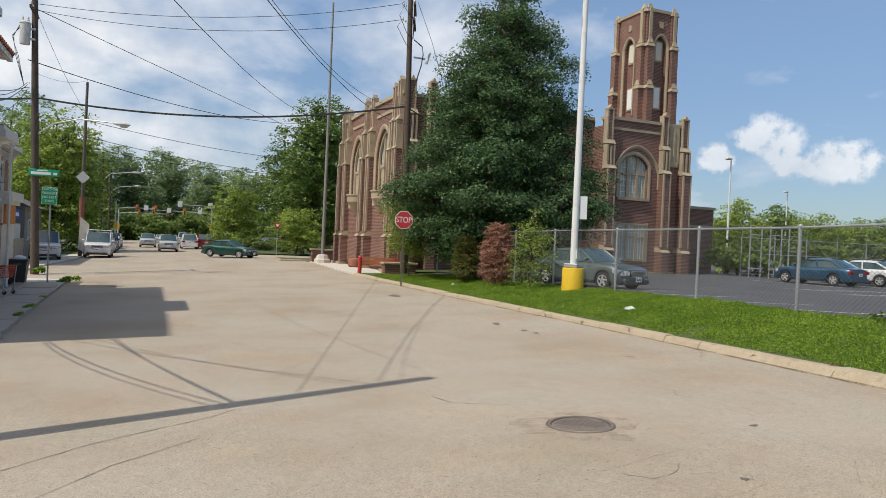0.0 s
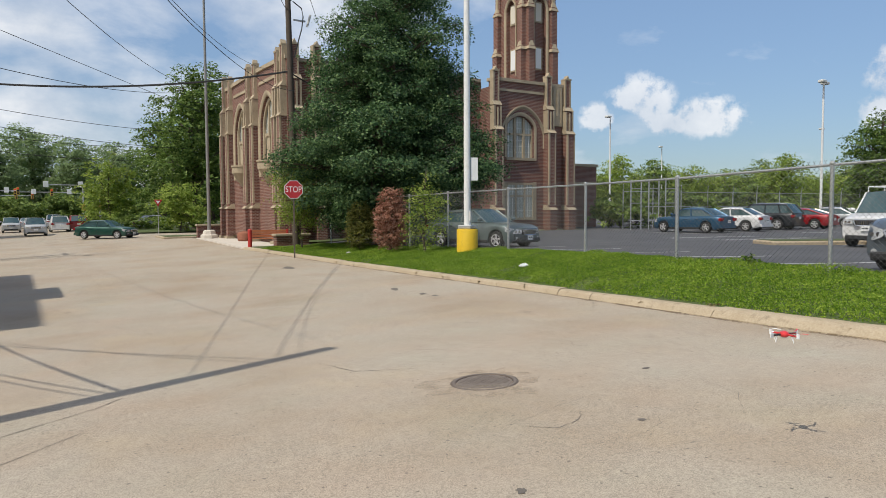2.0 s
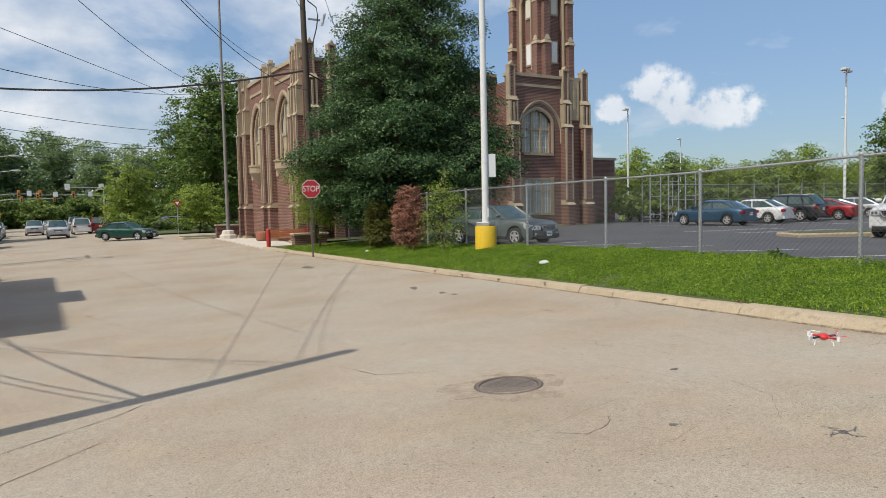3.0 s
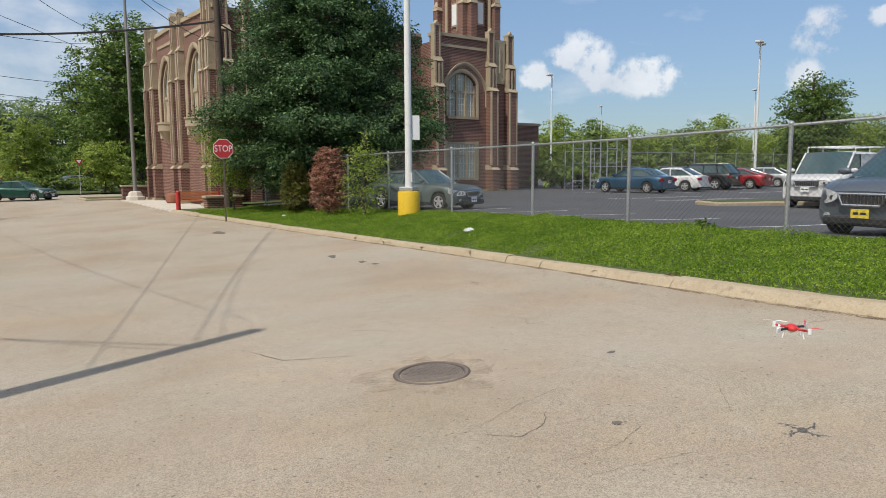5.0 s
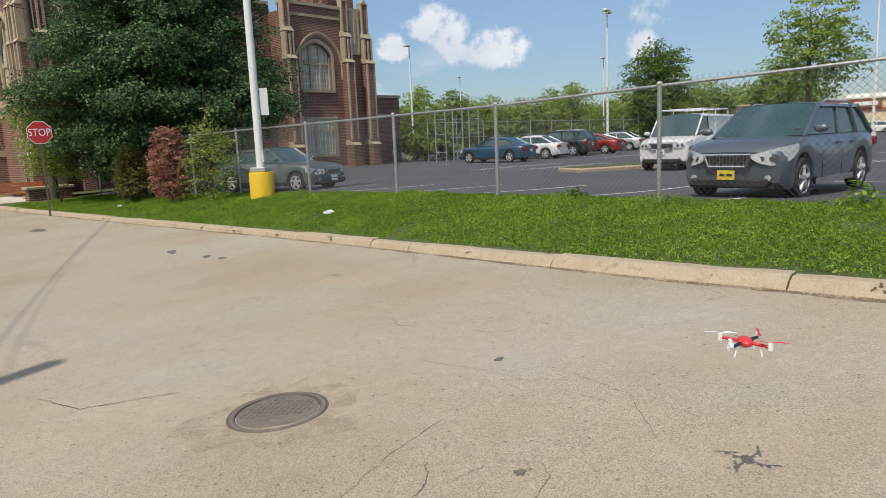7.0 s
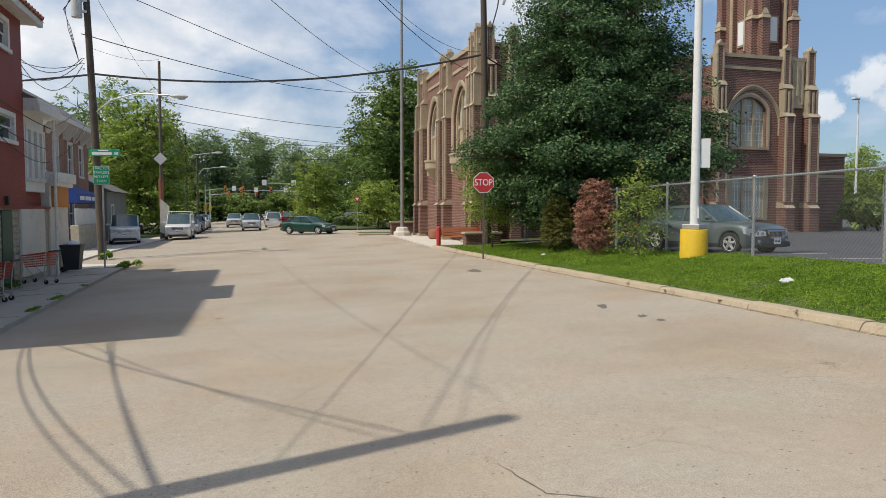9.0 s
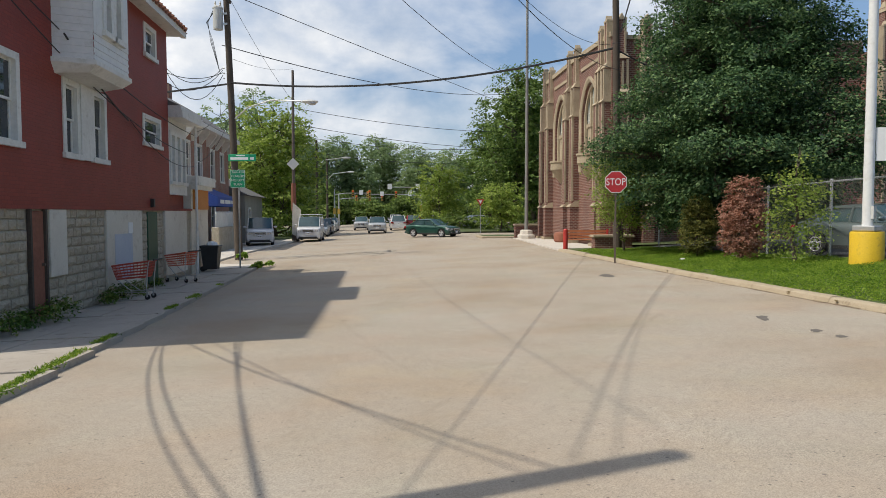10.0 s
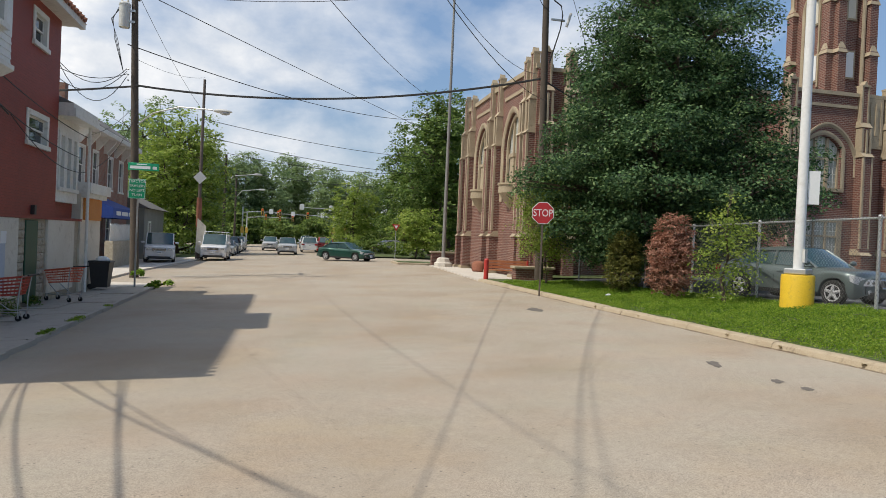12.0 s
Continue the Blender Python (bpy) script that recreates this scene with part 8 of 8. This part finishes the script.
def street_patch(name, x, y, rx, ry, seed, mat, label, lift=0.005, turn=0.0):
    rg = np.random.default_rng(seed)
    n = 30
    ca, sa = math.cos(turn), math.sin(turn)
    v = [(x, y, road_z(x, y) + lift)]
    for k in range(n):
        a = 2 * math.pi * k / n
        q = 1 + 0.16 * rg.normal() + 0.15 * math.sin(3 * a + seed)
        u, w = rx * q * math.cos(a), ry * q * math.sin(a)
        px, py = x + u * ca - w * sa, y + u * sa + w * ca
        v.append((px, py, road_z(px, py) + lift))
    ob = Geo().add(v, [(0, 1 + k, 1 + (k + 1) % n) for k in range(n)]).part(name, mat)
    return tagged(ob, label, "road mark", "stains on the street")


for k, (x, y, rx, ry, t) in enumerate(((8.0, 15.2, 0.3, 0.09, 1.2), (7.95, 13.75, 0.16, 0.08, 1.0), (7.95, 13.2, 0.14, 0.06, 1.0), (6.1, 2.56, 0.05, 0.04, 0), (4.2, 3.9, 0.035, 0.03, 0), (8.38, 24, 0.5, 0.2, 1.4), (1.5, 3.2, 0.05, 0.03, 0), (2.6, 3.4, 0.04, 0.03, 1), (5.6, 5.1, 0.05, 0.03, 0), (-1.2, 31, 0.3, 0.12, 0), (1.0, 17.5, 0.06, 0.04, 0))):
    street_patch("road_stain", x, y, rx, ry, 300 + k, M_TAR, "small dark tar stain on the street", 0.004, t)


def crack(pts, w, label):
    """A hair crack: a thin sunken-looking strip that wanders between the given places."""
    rg = np.random.default_rng(len(pts) * 7 + int(abs(pts[0][0]) * 10))
    path = []
    for a, b in zip(pts, pts[1:]):
        for i in range(8):
            s = i / 8
            path.append((a[0] + (b[0] - a[0]) * s + rg.normal(0, 0.006), a[1] + (b[1] - a[1]) * s + rg.normal(0, 0.006)))
    v = []
    for i, (x, y) in enumerate(path):
        nx, ny = path[min(i + 1, len(path) - 1)], path[max(i - 1, 0)]
        d = Vector((nx[0] - ny[0], nx[1] - ny[1])).normalized()
        ww = w * (0.4 + rg.random())
        for s in (-ww, ww):
            px, py = x - d.y * s, y + d.x * s
            v.append((px, py, road_z(px, py) + 0.004))
    ob = Geo().add(v, [(i * 2, i * 2 + 1, i * 2 + 3, i * 2 + 2) for i in range(len(path) - 1)]).part("road_crack", M_TAR)
    return tagged(ob, label, "crack", "cracks in the street")


crack([(3.43, 4.37), (3.58, 4.18), (3.81, 4.22), (3.95, 4.32), (4.03, 4.42)], 0.003, "curved hair crack in the street surface")
crack([(4.9, 3.5), (5.4, 3.9), (5.6, 4.5)], 0.0015, "hair crack in the street surface")
crack([(-1.3, 6.1), (-0.4, 7.0), (0.7, 7.7), (1.0, 8.0)], 0.005, "branching crack in the street surface")
crack([(-0.9, 5.2), (-0.2, 6.2), (0.6, 6.9)], 0.004, "branching crack in the street surface")
crack([(-5, 39.5), (-1.5, 39.8), (1.0, 40.4), (2.1, 40.4), (5.0, 40.9)], 0.05, "tarred joint across the street")
crack([(1.0, 40.3), (1.6, 38.6), (2.1, 40.3)], 0.03, "tarred crack branching off the joint")
crack([(3.9, 6.9), (3.3, 7.3), (3.2, 8.0)], 0.004, "hair crack by the manhole")
for pts in (((3.48, 4.5), (3.94, 4.64), (4.57, 4.73)), ((3.9, 4.15), (4.21, 4.1), (4.35, 3.88), (4.25, 3.75), (3.89, 3.65), (3.48, 3.73)), ((5.3, 5.65), (5.35, 4.99), (5.21, 3.82)), ((3.42, 3.49), (3.88, 3.36), (4.16, 3.26))):
    crack(pts, 0.0013, "hair crack in the street surface")
M_COLLAR = grainy("sandy_crumbling_collar", (0.3, 0.245, 0.18), (0.46, 0.375, 0.27), 60, 4.0, 0.95)
cn, cl = M_COLLAR.node_tree.nodes, M_COLLAR.node_tree.links
cl.new(ramp(cn, cl, noise_node(cn, cl, cn.new("ShaderNodeNewGeometry").outputs["Position"], 5.0, 5.0, 0.7), (0.42, (0.0,) * 3), (0.66, (0.4,) * 3)), cn["Principled BSDF"].inputs["Alpha"])
street_patch("road_patch", 4.05, 5.85, 0.58, 0.55, 402, M_COLLAR, "sandy crumbling collar about the manhole", 0.003)
street_patch("road_patch", -1.6, 4.6, 0.9, 0.5, 401, M_WALK, "grey concrete patch at the kerb", 0.004)


def scuff(pts, w, label):
    """A faint tyre track along a smooth bend through three places."""
    a, b, c = (Vector(p) for p in pts)
    v = []
    for i in range(25):
        u = i / 24
        p = a * (1 - u) ** 2 + b * 2 * u * (1 - u) + c * u * u
        d = ((b - a) * (1 - u) + (c - b) * u).normalized()
        for s in (-w / 2, w / 2):
            x, y = p.x - d.y * s, p.y + d.x * s
            v.append((x, y, road_z(x, y) + 0.003))
    ob = Geo().add(v, [(i * 2, i * 2 + 1, i * 2 + 3, i * 2 + 2) for i in range(24)]).part("tyre_mark", M_SKID)
    ob.visible_shadow = False
    return tagged(ob, label, "tyre mark", "tyre marks on the street")


for a, b, c in (((3.95, 10.8), (3.85, 10.2), (3.75, 9.5)), ((4.28, 10.6), (4.16, 10.0), (4.02, 9.45))):
    scuff((a, b, c), 0.16, "short dark double tyre scuff on the street")
scuff(((3.95, 14.45), (2.9, 12.2), (1.75, 9.9)), 0.08, "faint straight tyre track on the street")
scuff(((6.8, 16.5), (5.0, 13.6), (3.1, 10.3)), 0.09, "faint straight tyre track on the street")
scuff(((0.72, 18.9), (1.35, 15.2), (2.27, 11.5)), 0.09, "faint curved tyre track on the street")
for x, y in ((7.55, 6.1), (6.95, 6.0), (7.68, 7.2), (7.55, 9.4)):
    scuff(((x + 0.1, y + 0.4), (x, y), (x - 0.12, y - 0.4)), 0.14, "short dark scuff on the street")

M_DIRT = grainy("gutter_dirt", (0.15, 0.1, 0.06), (0.25, 0.185, 0.12), 45, 4.0, 0.95)
dn, dl, db = M_DIRT.node_tree.nodes, M_DIRT.node_tree.links, M_DIRT.node_tree.nodes["Principled BSDF"]
dpos = dn.new("ShaderNodeNewGeometry").outputs["Position"]
dl.new(ramp(dn, dl, blend(dn, dl, 0.55, noise_node(dn, dl, dpos, 1.6, 6.0, 0.7), noise_node(dn, dl, dpos, 30.0, 3.0)), (0.44, (0.0,) * 3), (0.6, (0.9,) * 3)), db.inputs["Alpha"])
g = Geo()
v = []
ys = steps(-8, 34, 210)
for y in ys:
    foot = kerb_x(y) - 0.05 - curve([(2, 0.14), (6, 0.13), (10, 0.07), (16, 0.05)], y)
    out = 0.07 + 0.05 * noise.noise((y * 1.7, 1.0, 5.0)) + 0.03 * noise.noise((y * 6.0, 3.0, 1.0))
    for x, up in ((foot + 0.03, 0.016), (foot - out, 0.004)):
        v.append((x, y, road_z(x, y) + up))
g.add(v, [(2 * i, 2 * i + 2, 2 * i + 3, 2 * i + 1) for i in range(len(ys) - 1)])
tagged(g.part("gutter_dirt", M_DIRT), "brown dirt and dry bits gathered along the kerb foot", "dirt", kind="stuff")

# small hovering quadcopter
M_DRONERED = grainy("red_drone_plastic", (0.55, 0.03, 0.035), (0.65, 0.05, 0.05), 40, 5.0, 0.35)
dr = thing("quadcopter", (4.42, 2.88, 0.88), "small red and white toy quadcopter hovering over the street", "drone", turn=35)
Geo().ball((0, 0, 0.03), (0.05, 0.032, 0.022), 12, 7).part("body", M_DRONERED, dr, smooth=True)
Geo().ball((0.01, 0, 0.018), (0.035, 0.028, 0.02), 10, 6).part("belly", M_SIGNWHITE, dr, smooth=True)
for i in range(4):
    a = radians(45 + 90 * i)
    ex, ey = math.cos(a) * 0.11, math.sin(a) * 0.11
    arm_ = Geo().tube([(0, 0, 0.03), (ex, ey, 0.028)], [0.009, 0.006], 6).part("arm", M_BLACK if i % 2 else M_DRONERED, dr)
    Geo().cyl((ex, ey, 0.015), (ex, ey, 0.045), 0.011, n=10).part("motor", M_SIGNWHITE, arm_)
    g = Geo()
    for s in (0, math.pi):
        b = a + 0.6 + s
        g.add([(ex + math.cos(b) * q - math.sin(b) * w, ey + math.sin(b) * q + math.cos(b) * w, 0.048 + h_) for q, w, h_ in ((0.004, -0.003, 0), (0.03, -0.009, 0.002), (0.065, -0.004, 0), (0.065, 0.004, 0.001), (0.03, 0.007, 0.004), (0.004, 0.003, 0.001))], [(0, 1, 2, 3, 4, 5)])
    g.part("propeller", M_SIGNWHITE if i < 2 else M_DRONERED, arm_)
    Geo().tube([(ex * 0.6, ey * 0.6, 0.02), (ex * 0.7, ey * 0.7, -0.02)], 0.004, 5).part("foot", M_SIGNWHITE, dr)

# ---- rock-faced blocks of the red building's base ----
def block_mesh(w, h, seed):
    rg = np.random.default_rng(seed)
    g = Geo()
    v = [(0, -w / 2, -h / 2), (0, w / 2, -h / 2), (0, w / 2, h / 2), (0, -w / 2, h / 2)]
    v += [(0.03, -w / 2 + 0.015, -h / 2 + 0.015), (0.03, w / 2 - 0.015, -h / 2 + 0.015), (0.03, w / 2 - 0.015, h / 2 - 0.015), (0.03, -w / 2 + 0.015, h / 2 - 0.015)]
    v += [(0.055 + rg.uniform(-0.015, 0.02), -w * 0.2, -h * 0.15), (0.055 + rg.uniform(-0.015, 0.02), w * 0.22, -h * 0.1), (0.05 + rg.uniform(-0.015, 0.02), w * 0.2, h * 0.22), (0.05 + rg.uniform(-0.015, 0.02), -w * 0.22, h * 0.2)]
    f = []
    for o in (0, 4):
        f += [(o + k, o + (k + 1) % 4, o + 4 + (k + 1) % 4, o + 4 + k) for k in range(4)]
    f += [(8, 9, 10, 11)]
    return g.add(v, f).mesh("stone_block", M_STONEBLOCK)


bmeshes = {}
for w in (0.3, 0.42, 0.54):
    for s in range(3):
        bmeshes[w, s] = block_mesh(w - 0.015, 0.205, int(w * 100) + s)
rgb = np.random.default_rng(4)
low_wall_part = [o for o in red.children if o.name.startswith("lower_wall")][0]
count = 0
for y0, y1, zlo in ((16.4, 18.76, -0.7), (20.44, 22.68, -0.7), (19.5, 20.44, -0.7), (25.37, 25.93, -0.6), (26.87, 27.58, -0.6), (27.9, 28.18, -0.6)):
    row = 0
    z = zlo
    while z < 1.55:
        if y0 == 19.5 and z > 0.05:
            break
        y = y0
        while y < y1 - 0.12:
            w = float(rgb.choice((0.3, 0.42, 0.54)))
            if y + w > y1:
                w = max(q for q in (0.3, 0.42, 0.54) if q <= max(y1 - y, 0.3))
            ob = bpy.data.objects.new("stone_block", bmeshes[w, int(rgb.integers(3))])
            scene.collection.objects.link(ob)
            ob.parent = low_wall_part
            ob.matrix_local = RM @ Matrix.Translation((WX - 0.06, min(y + w / 2, y1 - w / 2), z + 0.1025))
            y += w
            count += 1
        z += 0.215
        row += 1
